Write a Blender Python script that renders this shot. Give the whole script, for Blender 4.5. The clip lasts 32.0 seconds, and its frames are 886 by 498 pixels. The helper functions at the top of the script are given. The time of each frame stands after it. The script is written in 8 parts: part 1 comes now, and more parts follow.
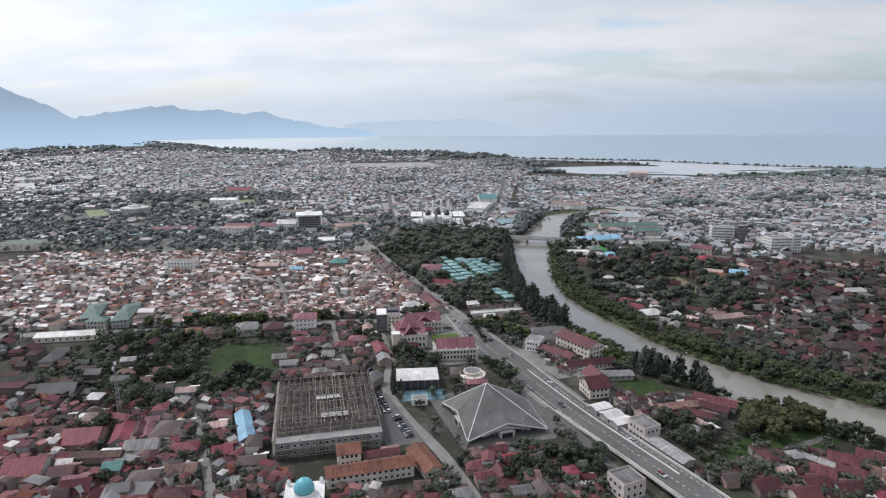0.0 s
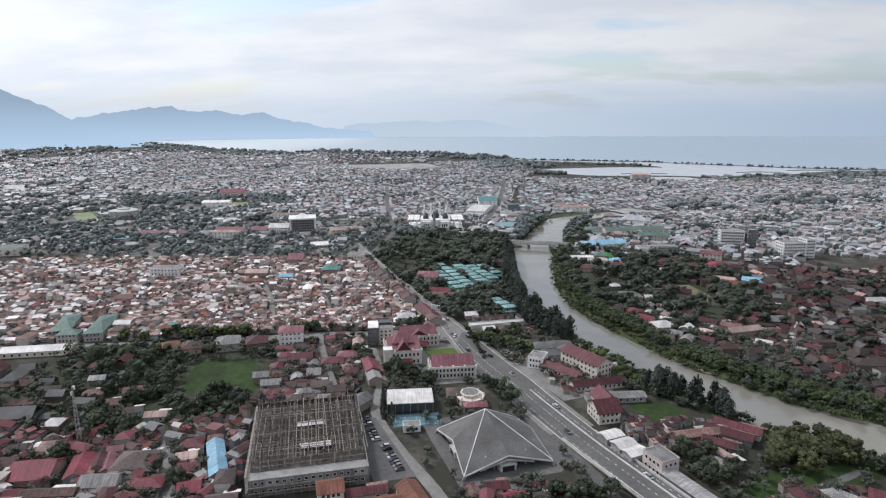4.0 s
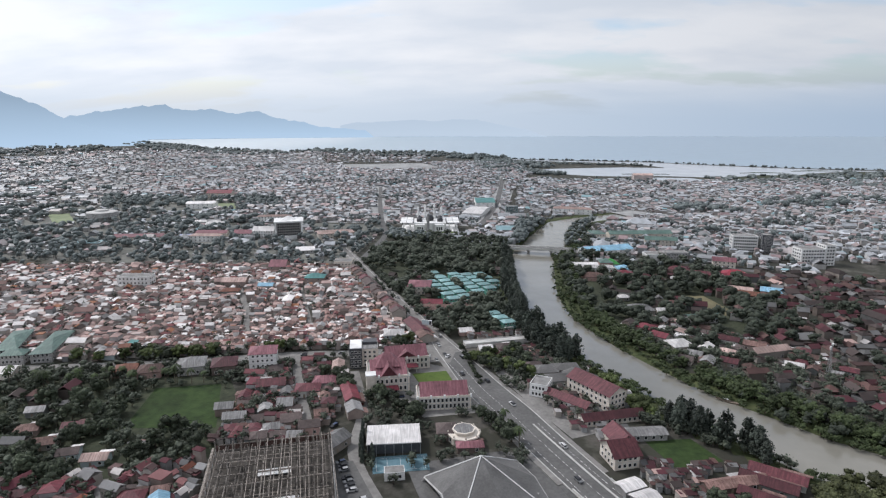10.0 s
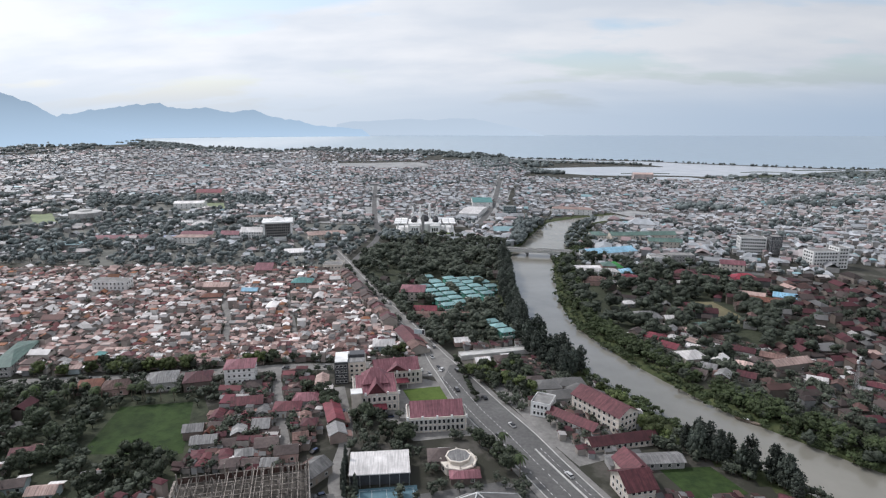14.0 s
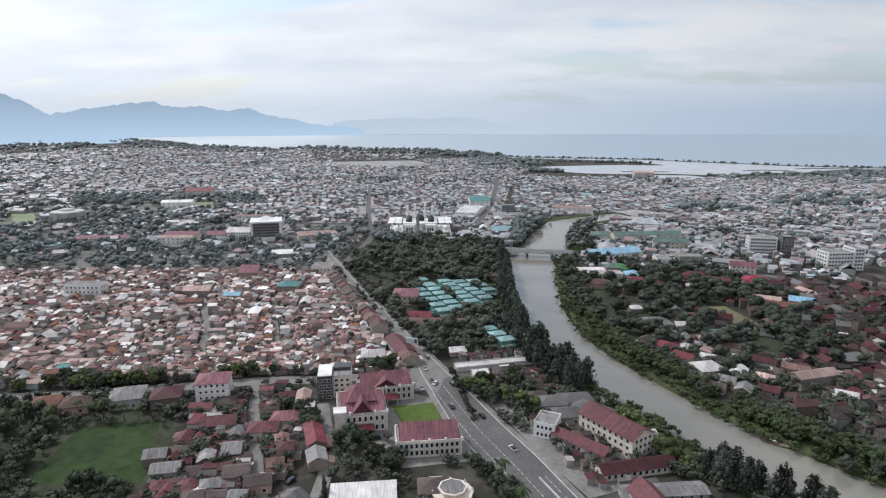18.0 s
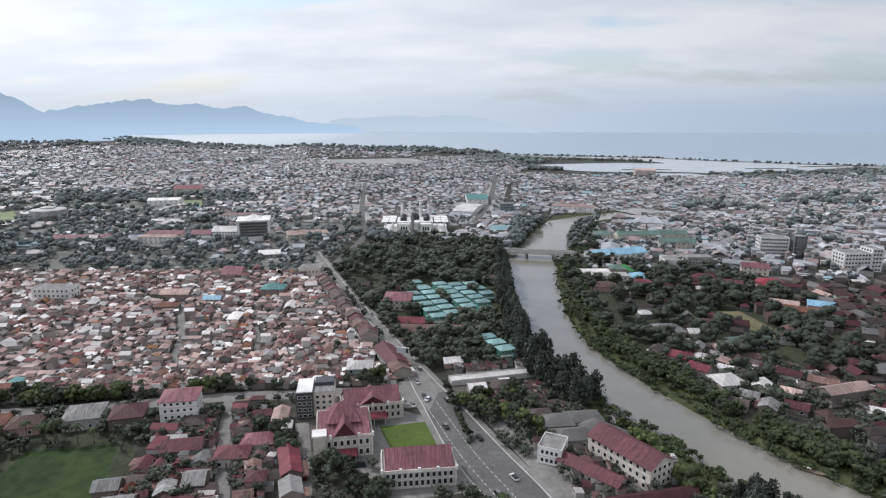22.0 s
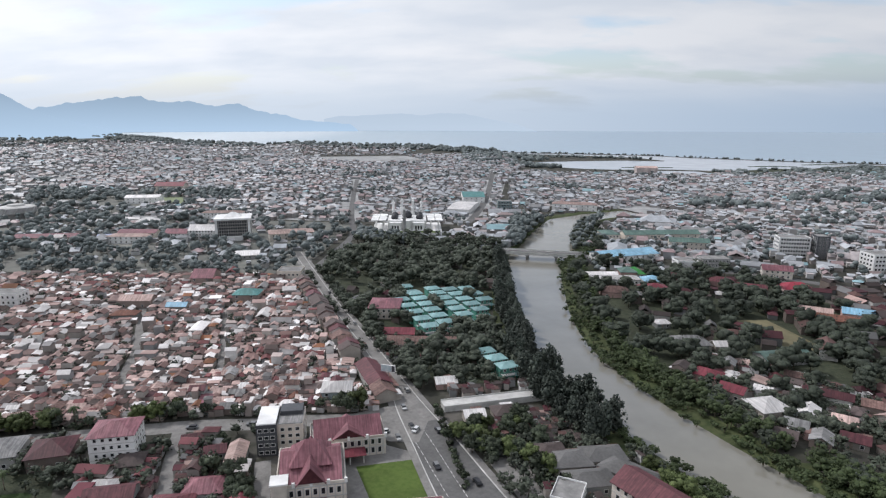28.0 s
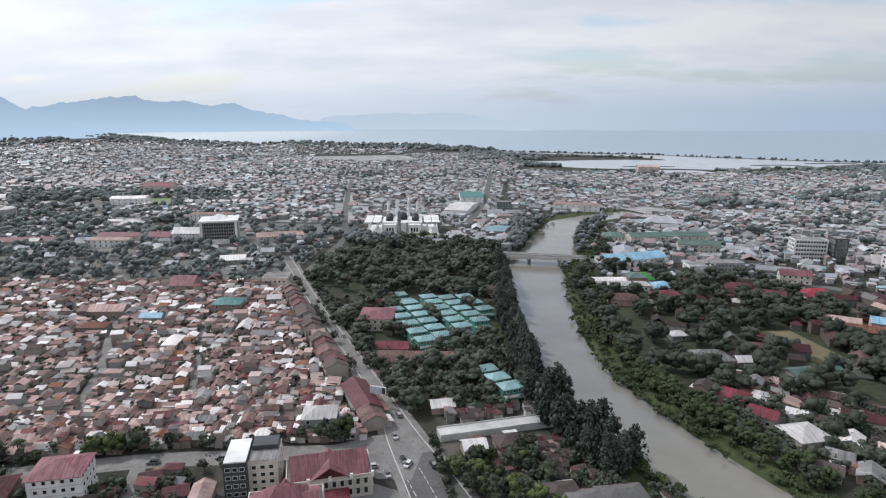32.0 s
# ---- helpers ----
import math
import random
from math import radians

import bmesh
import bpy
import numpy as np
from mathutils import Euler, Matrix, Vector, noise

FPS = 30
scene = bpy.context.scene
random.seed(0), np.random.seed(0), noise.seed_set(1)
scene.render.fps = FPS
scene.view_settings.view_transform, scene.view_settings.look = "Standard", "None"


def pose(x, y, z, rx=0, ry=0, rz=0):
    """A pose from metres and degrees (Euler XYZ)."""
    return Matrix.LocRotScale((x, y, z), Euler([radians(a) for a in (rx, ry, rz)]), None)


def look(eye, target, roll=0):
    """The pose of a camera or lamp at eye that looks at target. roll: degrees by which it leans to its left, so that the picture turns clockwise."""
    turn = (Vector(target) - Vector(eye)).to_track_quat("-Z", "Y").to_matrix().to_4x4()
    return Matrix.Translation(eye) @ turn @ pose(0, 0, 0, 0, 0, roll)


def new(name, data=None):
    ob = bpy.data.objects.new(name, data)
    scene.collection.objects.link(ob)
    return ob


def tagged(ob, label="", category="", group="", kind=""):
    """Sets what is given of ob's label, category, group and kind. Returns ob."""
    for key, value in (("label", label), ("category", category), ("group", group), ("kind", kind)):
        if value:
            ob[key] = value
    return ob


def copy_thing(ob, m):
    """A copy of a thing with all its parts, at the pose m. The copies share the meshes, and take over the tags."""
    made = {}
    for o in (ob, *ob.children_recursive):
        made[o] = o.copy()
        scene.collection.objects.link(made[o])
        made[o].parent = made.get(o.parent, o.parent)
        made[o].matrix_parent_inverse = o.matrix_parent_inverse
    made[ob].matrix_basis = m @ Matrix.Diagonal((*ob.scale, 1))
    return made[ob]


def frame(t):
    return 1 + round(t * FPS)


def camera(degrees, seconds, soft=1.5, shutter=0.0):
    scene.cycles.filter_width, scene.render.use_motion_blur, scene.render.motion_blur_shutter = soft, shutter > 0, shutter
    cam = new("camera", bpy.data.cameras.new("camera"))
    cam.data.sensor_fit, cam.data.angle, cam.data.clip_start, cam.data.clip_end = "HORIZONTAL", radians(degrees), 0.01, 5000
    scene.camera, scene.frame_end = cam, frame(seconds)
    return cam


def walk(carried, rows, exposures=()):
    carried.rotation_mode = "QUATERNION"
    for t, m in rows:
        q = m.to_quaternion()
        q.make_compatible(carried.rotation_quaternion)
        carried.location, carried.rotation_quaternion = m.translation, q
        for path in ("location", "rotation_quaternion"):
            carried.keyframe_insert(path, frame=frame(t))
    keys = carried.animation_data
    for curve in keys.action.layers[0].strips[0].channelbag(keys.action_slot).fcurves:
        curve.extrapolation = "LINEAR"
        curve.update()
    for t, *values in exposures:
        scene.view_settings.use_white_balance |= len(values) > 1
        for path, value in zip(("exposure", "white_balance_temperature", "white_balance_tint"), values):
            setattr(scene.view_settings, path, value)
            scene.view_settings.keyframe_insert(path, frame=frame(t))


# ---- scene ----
cam = camera(72.9, 32.0, soft=1.25)
PATH = [
    (0, (0.697, -0.524, 143.167), (0.529, 1.422, 142.739), -0.2),
    (6, (0.94, 42.124, 140.787), (0.771, 44.071, 140.363), -0.2),
    (9, (0.767, 63.505, 139.278), (0.604, 65.453, 138.853), -0.1),
    (13, (0.552, 90.868, 136.598), (0.399, 92.816, 136.171), -0.0),
    (19, (0.276, 132.675, 130.026), (0.135, 134.623, 129.595), 0.0),
    (23, (0.102, 160.872, 125.13), (-0.031, 162.82, 124.695), 0.1),
    (28, (-0.932, 196.28, 118.131), (-1.053, 198.228, 117.695), 0.2),
    (32, (-1.821, 224.082, 115.341), (-1.935, 226.03, 114.904), 0.1),
]
walk(cam, [(t, look(eye, aim, roll)) for t, eye, aim, roll in PATH], exposures=[(0, 0.07, 6150, 11), (32, 0.07, 6150, 11)])

# ---- light ----
SUN_HIGH, SUN_ROUND = 48, -62          # degrees above the horizon; compass turn from +y (negative: to the left)
world = bpy.data.worlds.new("sky")
scene.world = world
world.use_nodes = True
wt = world.node_tree
wt.nodes.clear()


def wnode(kind, **values):
    n = wt.nodes.new(kind)
    for key, value in values.items():
        n.inputs[key].default_value = value
    return n


def wlink(a, b):
    wt.links.new(a, b)


sky = wt.nodes.new("ShaderNodeTexSky")
sky.sky_type = "NISHITA"
sky.sun_disc = False
sky.sun_elevation = radians(SUN_HIGH)
sky.sun_rotation = radians(SUN_ROUND)
sky.air_density, sky.dust_density = 1.0, 2.0
coords = wt.nodes.new("ShaderNodeTexCoord")
split = wt.nodes.new("ShaderNodeSeparateXYZ")
wlink(coords.outputs["Generated"], split.inputs[0])
# cloud deck: directions projected on a plane overhead
lift = wnode("ShaderNodeMath")
lift.operation = "MAXIMUM"
wlink(split.outputs["Z"], lift.inputs[0])
lift.inputs[1].default_value = 0.0
lift2 = wnode("ShaderNodeMath")
lift2.operation = "ADD"
wlink(lift.outputs[0], lift2.inputs[0])
lift2.inputs[1].default_value = 0.22
flat = wt.nodes.new("ShaderNodeVectorMath")
flat.operation = "DIVIDE"
both = wt.nodes.new("ShaderNodeCombineXYZ")
for k in range(3):
    wlink(lift2.outputs[0], both.inputs[k])
wlink(coords.outputs["Generated"], flat.inputs[0])
wlink(both.outputs[0], flat.inputs[1])
stretch = wt.nodes.new("ShaderNodeMapping")
stretch.inputs["Scale"].default_value = (0.62, 1.0, 0.0)
stretch.inputs["Location"].default_value = (3.1, 0.7, 0.0)
stretch.inputs["Rotation"].default_value = (0, 0, radians(-14))
wlink(flat.outputs[0], stretch.inputs[0])
puffs = wnode("ShaderNodeTexNoise", Scale=1.5, Detail=7.0, Roughness=0.5)
wlink(stretch.outputs[0], puffs.inputs["Vector"])
cover = wt.nodes.new("ShaderNodeValToRGB")
cover.color_ramp.elements[0].position, cover.color_ramp.elements[0].color = 0.39, (0.22, 0.22, 0.22, 1)
cover.color_ramp.elements[1].position, cover.color_ramp.elements[1].color = 0.47, (1, 1, 1, 1)
wlink(puffs.outputs["Fac"], cover.inputs[0])
shade = wnode("ShaderNodeTexNoise", Scale=2.2, Detail=7.0, Roughness=0.5)
wlink(stretch.outputs[0], shade.inputs["Vector"])
cloud = wt.nodes.new("ShaderNodeValToRGB")
cloud.color_ramp.elements[0].position, cloud.color_ramp.elements[0].color = 0.36, (0.80, 0.84, 0.89, 1)
cloud.color_ramp.elements[1].position, cloud.color_ramp.elements[1].color = 0.60, (0.96, 0.965, 0.975, 1)
wlink(shade.outputs["Fac"], cloud.inputs[0])
blue = wt.nodes.new("ShaderNodeBackground")
blue.inputs["Strength"].default_value = 0.15
wlink(sky.outputs[0], blue.inputs["Color"])
white = wt.nodes.new("ShaderNodeBackground")
white.inputs["Strength"].default_value = 1.0
side = wt.nodes.new("ShaderNodeMapRange")          # the deck is brighter on the sun's side
side.inputs["From Min"].default_value, side.inputs["From Max"].default_value = -0.7, 0.75
side.inputs["To Min"].default_value, side.inputs["To Max"].default_value = 1.02, 0.62
wlink(split.outputs["X"], side.inputs["Value"])
tone = wt.nodes.new("ShaderNodeVectorMath")
tone.operation = "SCALE"
wlink(cloud.outputs[0], tone.inputs[0])
wlink(side.outputs[0], tone.inputs["Scale"])
wlink(tone.outputs[0], white.inputs["Color"])
mixed = wt.nodes.new("ShaderNodeMixShader")
wlink(cover.outputs[0], mixed.inputs[0])
wlink(blue.outputs[0], mixed.inputs[1])
wlink(white.outputs[0], mixed.inputs[2])
# hazy band of air along the horizon, and the far water below it
band = wt.nodes.new("ShaderNodeMapRange")
band.interpolation_type = "SMOOTHSTEP"
band.inputs["From Min"].default_value, band.inputs["From Max"].default_value = -0.005, 0.09
band.inputs["To Min"].default_value, band.inputs["To Max"].default_value = 1.0, 0.0
wlink(split.outputs["Z"], band.inputs["Value"])
haze_tone = wt.nodes.new("ShaderNodeMapRange")
haze_tone.inputs["From Min"].default_value, haze_tone.inputs["From Max"].default_value = -0.45, 0.55
wlink(split.outputs["X"], haze_tone.inputs["Value"])
haze_col = wt.nodes.new("ShaderNodeValToRGB")
haze_col.color_ramp.elements[0].color = (0.70, 0.76, 0.82, 1)
haze_col.color_ramp.elements[1].color = (0.41, 0.50, 0.605, 1)
wlink(haze_tone.outputs[0], haze_col.inputs[0])
haze = wt.nodes.new("ShaderNodeBackground")
haze.inputs["Strength"].default_value = 0.95
wlink(haze_col.outputs[0], haze.inputs["Color"])
whole = wt.nodes.new("ShaderNodeMixShader")
wlink(band.outputs[0], whole.inputs[0])
wlink(mixed.outputs[0], whole.inputs[1])
wlink(haze.outputs[0], whole.inputs[2])
out = wt.nodes.new("ShaderNodeOutputWorld")
wlink(whole.outputs[0], out.inputs[0])

sun = new("sun", bpy.data.lights.new("sun", "SUN"))
sun.data.energy, sun.data.angle, sun.data.color = 2.2, radians(5), (1.0, 0.95, 0.90)
a, h = radians(SUN_ROUND), radians(SUN_HIGH)
toward = Vector((math.sin(a) * math.cos(h), math.cos(a) * math.cos(h), math.sin(h)))
sun.matrix_world = look(toward * 100, (0, 0, 0))


# ---- materials ----
def material(name, colour, second=None, scale=0.5, rough=0.8, metal=0.0, vary=0.0, by="object", bump=0.0,
             bump_scale=4.0, spec=0.3, stain=0.0, stain_scale=0.12, third=None, ribs=0.0):
    """Base colour with fine grain (second), larger stains, a tone that varies from thing to thing, relief."""
    m = bpy.data.materials.new(name)
    m.use_nodes = True
    nt = m.node_tree
    bsdf = nt.nodes["Principled BSDF"]
    bsdf.inputs["Roughness"].default_value = rough
    bsdf.inputs["Metallic"].default_value = metal
    bsdf.inputs["Specular IOR Level"].default_value = spec
    tc = nt.nodes.new("ShaderNodeTexCoord")
    pos = tc.outputs["Object"]
    rnd = None
    if by == "object":
        info = nt.nodes.new("ShaderNodeObjectInfo")
        rnd = info.outputs["Random"]
    else:
        info = nt.nodes.new("ShaderNodeNewGeometry")
        rnd = info.outputs["Random Per Island"]
    if by == "object":
        shift = nt.nodes.new("ShaderNodeVectorMath")
        shift.operation = "MULTIPLY_ADD"
        nt.links.new(rnd, shift.inputs[0])
        shift.inputs[1].default_value = (90, 70, 50)
        nt.links.new(pos, shift.inputs[2])
        pos = shift.outputs[0]
    grain = nt.nodes.new("ShaderNodeTexNoise")
    grain.inputs["Scale"].default_value = scale
    grain.inputs["Detail"].default_value = 5
    grain.inputs["Roughness"].default_value = 0.65
    nt.links.new(pos, grain.inputs["Vector"])
    ramp = nt.nodes.new("ShaderNodeValToRGB")
    el = ramp.color_ramp.elements
    el[0].position, el[0].color = 0.35, (*colour, 1)
    el[1].position, el[1].color = 0.65, (*(second or colour), 1)
    if third:
        e = el.new(0.5)
        e.color = (*third, 1)
    nt.links.new(grain.outputs["Fac"], ramp.inputs[0])
    col = ramp.outputs[0]
    if stain:
        big = nt.nodes.new("ShaderNodeTexNoise")
        big.inputs["Scale"].default_value = stain_scale
        big.inputs["Detail"].default_value = 4
        nt.links.new(pos, big.inputs["Vector"])
        rng = nt.nodes.new("ShaderNodeMapRange")
        rng.inputs["From Min"].default_value, rng.inputs["From Max"].default_value = 0.3, 0.7
        rng.inputs["To Min"].default_value, rng.inputs["To Max"].default_value = 1 - stain, 1 + stain * 0.5
        nt.links.new(big.outputs["Fac"], rng.inputs["Value"])
        mul = nt.nodes.new("ShaderNodeVectorMath")
        mul.operation = "SCALE"
        nt.links.new(col, mul.inputs[0])
        nt.links.new(rng.outputs[0], mul.inputs["Scale"])
        col = mul.outputs[0]
    if ribs:                                       # streaks of weather down the sheets
        lay = nt.nodes.new("ShaderNodeMapping")
        lay.inputs["Scale"].default_value = (1.9, 0.13, 0.13)
        nt.links.new(pos, lay.inputs[0])
        run = nt.nodes.new("ShaderNodeTexNoise")
        run.inputs["Scale"].default_value = 1.0
        run.inputs["Detail"].default_value = 3
        nt.links.new(lay.outputs[0], run.inputs["Vector"])
        rng = nt.nodes.new("ShaderNodeMapRange")
        rng.inputs["From Min"].default_value, rng.inputs["From Max"].default_value = 0.35, 0.65
        rng.inputs["To Min"].default_value, rng.inputs["To Max"].default_value = 1 - ribs, 1 + ribs * 0.7
        nt.links.new(run.outputs["Fac"], rng.inputs["Value"])
        mul = nt.nodes.new("ShaderNodeVectorMath")
        mul.operation = "SCALE"
        nt.links.new(col, mul.inputs[0])
        nt.links.new(rng.outputs[0], mul.inputs["Scale"])
        col = mul.outputs[0]
    if vary:
        rng = nt.nodes.new("ShaderNodeMapRange")
        rng.inputs["To Min"].default_value, rng.inputs["To Max"].default_value = 1 - vary, 1 + vary
        wrap = nt.nodes.new("ShaderNodeMath")
        wrap.operation = "MULTIPLY"
        wrap.inputs[1].default_value = 37.7
        nt.links.new(rnd, wrap.inputs[0])
        frac = nt.nodes.new("ShaderNodeMath")
        frac.operation = "FRACT"
        nt.links.new(wrap.outputs[0], frac.inputs[0])
        nt.links.new(frac.outputs[0], rng.inputs["Value"])
        mul = nt.nodes.new("ShaderNodeVectorMath")
        mul.operation = "SCALE"
        nt.links.new(col, mul.inputs[0])
        nt.links.new(rng.outputs[0], mul.inputs["Scale"])
        col = mul.outputs[0]
    nt.links.new(col, bsdf.inputs["Base Color"])
    if bump:
        bn = nt.nodes.new("ShaderNodeTexNoise")
        bn.inputs["Scale"].default_value = bump_scale
        bn.inputs["Detail"].default_value = 4
        nt.links.new(pos, bn.inputs["Vector"])
        bu = nt.nodes.new("ShaderNodeBump")
        bu.inputs["Strength"].default_value = bump
        bu.inputs["Distance"].default_value = 0.3
        nt.links.new(bn.outputs["Fac"], bu.inputs["Height"])
        nt.links.new(bu.outputs[0], bsdf.inputs["Normal"])
    return m


def palette(name, colours, by="island", rough=0.8, grain=0.2, vary=0.38):
    """One of several paints for each island of a mesh (or for each object), with grain and stains."""
    m = material(name, (1, 1, 1), (1 - grain,) * 3, scale=0.6, rough=rough, by=by, stain=0.25, stain_scale=0.15, vary=vary)
    nt = m.node_tree
    bsdf = nt.nodes["Principled BSDF"]
    old = bsdf.inputs["Base Color"].links[0].from_socket
    src = [n for n in nt.nodes if n.bl_idname in ("ShaderNodeNewGeometry", "ShaderNodeObjectInfo")][0]
    rnd = src.outputs["Random Per Island"] if by == "island" else src.outputs["Random"]
    ramp = nt.nodes.new("ShaderNodeValToRGB")
    ramp.color_ramp.interpolation = "CONSTANT"
    el = ramp.color_ramp.elements
    total = sum(w for w, _ in colours)
    at = 0.0
    for k, (w, c) in enumerate(colours):
        e = el[k] if k < 2 else el.new(at / total)
        e.position, e.color = at / total, (*c, 1)
        at += w
    nt.links.new(rnd, ramp.inputs[0])
    mul = nt.nodes.new("ShaderNodeVectorMath")
    mul.operation = "MULTIPLY"
    nt.links.new(ramp.outputs[0], mul.inputs[0])
    nt.links.new(old, mul.inputs[1])
    nt.links.new(mul.outputs[0], bsdf.inputs["Base Color"])
    return m


RUST, MAROON, TAN, GREY, ZINC, BROWN = ((0.125, 0.070, 0.062), (0.082, 0.025, 0.032), (0.40, 0.275, 0.245),
                                        (0.21, 0.207, 0.205), (0.60, 0.565, 0.55), (0.085, 0.066, 0.062))
ROOFS = {
    "rust": material("rusty_roof_sheet", RUST, (0.22, 0.14, 0.12), 0.8, 0.75, vary=0.45, stain=0.35, ribs=0.34),
    "maroon": material("maroon_roof_sheet", MAROON, (0.125, 0.040, 0.046), 0.7, 0.6, vary=0.4, stain=0.25, ribs=0.34),
    "tan": material("faded_roof_sheet", TAN, (0.47, 0.35, 0.31), 0.8, 0.7, vary=0.4, stain=0.3, ribs=0.34),
    "grey": material("grey_roof_sheet", GREY, (0.29, 0.28, 0.275), 0.8, 0.6, vary=0.45, stain=0.3, ribs=0.34),
    "white": material("pale_zinc_roof", ZINC, (0.66, 0.64, 0.625), 0.8, 0.5, vary=0.25, stain=0.25, ribs=0.22),
    "brown": material("dark_brown_roof_tiles", BROWN, (0.13, 0.10, 0.095), 0.8, 0.8, vary=0.3, stain=0.3),
    "red": material("bright_red_roof_sheet", (0.165, 0.027, 0.040), (0.205, 0.047, 0.062), 0.6, 0.55, vary=0.15, stain=0.25, ribs=0.34),
    "orange": material("orange_clay_tiles", (0.17, 0.070, 0.048), (0.22, 0.10, 0.072), 0.7, 0.75, vary=0.12, stain=0.3, ribs=0.34),
    "teal": material("turquoise_roof_sheet", (0.065, 0.20, 0.19), (0.105, 0.26, 0.25), 0.6, 0.55, vary=0.12, stain=0.25, ribs=0.22),
    "blue": material("sky_blue_roof_sheet", (0.19, 0.38, 0.52), (0.28, 0.46, 0.58), 0.5, 0.5, vary=0.08, stain=0.25, ribs=0.22),
    "green": material("green_roof_sheet", (0.085, 0.145, 0.125), (0.125, 0.185, 0.16), 0.5, 0.6, vary=0.12, stain=0.25, ribs=0.22),
    "pink": material("pink_red_roof_tiles", (0.195, 0.080, 0.096), (0.25, 0.112, 0.130), 0.6, 0.65, vary=0.1, stain=0.25, ribs=0.34),
    "leaf": material("bright_green_roof", (0.045, 0.21, 0.05), (0.07, 0.27, 0.075), 0.5, 0.5, stain=0.2),
    "scarlet": material("scarlet_roof_sheet", (0.30, 0.028, 0.05), (0.36, 0.05, 0.075), 0.5, 0.5, stain=0.2),
    "violet": material("violet_blue_roof_sheet", (0.25, 0.28, 0.42), (0.32, 0.35, 0.49), 0.5, 0.5, stain=0.2),
    "hall": material("weathered_grey_shingle", (0.118, 0.115, 0.113), (0.16, 0.155, 0.151), 1.2, 0.85, stain=0.3, stain_scale=0.1, bump=0.3),
}
ROOF_WORDS = {"rust": "rusty brown", "maroon": "dark red", "tan": "faded pinkish", "grey": "grey", "white": "pale zinc",
              "brown": "dark brown", "red": "bright red", "orange": "orange clay", "teal": "turquoise", "blue": "sky-blue",
              "green": "green", "pink": "dusty rose", "leaf": "bright green", "scarlet": "scarlet", "violet": "violet-blue", "hall": "grey"}
WALL_CREAM = material("cream_plaster", (0.60, 0.54, 0.47), (0.69, 0.63, 0.56), 0.5, 0.85, vary=0.12, stain=0.25)
WALL_WHITE = material("white_plaster", (0.72, 0.71, 0.69), (0.80, 0.79, 0.78), 0.5, 0.85, vary=0.06, stain=0.2)
WALL_MIX = palette("painted_plaster", [(3, (0.40, 0.36, 0.32)), (1.3, (0.60, 0.58, 0.55)), (3, (0.28, 0.22, 0.195)),
                                       (1.5, (0.30, 0.31, 0.30)), (1, (0.46, 0.31, 0.28)), (0.7, (0.38, 0.44, 0.45))], by="object")
WALL_GREY = material("grey_render", (0.30, 0.295, 0.29), (0.38, 0.37, 0.36), 0.6, 0.85, vary=0.15, stain=0.3)
WALL_DARK = material("charcoal_cladding", (0.055, 0.058, 0.065), (0.08, 0.082, 0.09), 0.5, 0.4, stain=0.2)
CONCRETE = material("weathered_concrete", (0.20, 0.195, 0.19), (0.28, 0.272, 0.262), 0.5, 0.9, stain=0.35, stain_scale=0.2)
PALE_CONCRETE = material("pale_concrete", (0.46, 0.45, 0.43), (0.56, 0.55, 0.53), 0.5, 0.85, stain=0.25)
GLASS = material("dark_window_glass", (0.02, 0.022, 0.026), (0.03, 0.033, 0.037), 0.5, 0.08, spec=0.6)
FRAME = material("white_window_frame", (0.66, 0.65, 0.63), (0.72, 0.71, 0.69), 0.8, 0.6)
TIMBER = material("scaffold_timber", (0.20, 0.155, 0.12), (0.33, 0.27, 0.22), 1.0, 0.85, vary=0.3)
STEEL = material("galvanised_steel", (0.35, 0.35, 0.35), (0.45, 0.45, 0.45), 1.0, 0.45, metal=0.6)
ASPHALT = material("asphalt", (0.10, 0.098, 0.096), (0.14, 0.136, 0.132), 0.6, 0.85, stain=0.22, stain_scale=0.06, bump=0.1)
LANE_GREY = material("worn_lane_concrete", (0.18, 0.172, 0.163), (0.25, 0.24, 0.228), 0.5, 0.9, stain=0.25, stain_scale=0.08)
LINE_WHITE = material("road_paint", (0.62, 0.61, 0.59), (0.72, 0.71, 0.69), 1.2, 0.7)
LAWN = material("mown_lawn", (0.066, 0.105, 0.020), (0.092, 0.13, 0.030), 0.6, 0.95, stain=0.2, stain_scale=0.1)
MEADOW = material("rough_meadow", (0.019, 0.038, 0.010), (0.038, 0.064, 0.017), 0.25, 0.95, stain=0.35, stain_scale=0.05, bump=0.5, bump_scale=0.8)
DRY = material("dry_sports_turf", (0.135, 0.12, 0.07), (0.18, 0.16, 0.095), 0.15, 0.95, stain=0.2, stain_scale=0.04)
COURT_BLUE = material("court_paint", (0.095, 0.175, 0.21), (0.125, 0.215, 0.255), 0.6, 0.75, stain=0.2)
TURQ = material("turquoise_dome_tiles", (0.12, 0.40, 0.47), (0.17, 0.47, 0.54), 0.8, 0.4, stain=0.15)
BLACK_DOME = material("black_dome_shingle", (0.035, 0.035, 0.04), (0.06, 0.06, 0.065), 0.8, 0.5)
BARK = material("bark", (0.09, 0.07, 0.055), (0.14, 0.115, 0.09), 1.5, 0.9, vary=0.2)


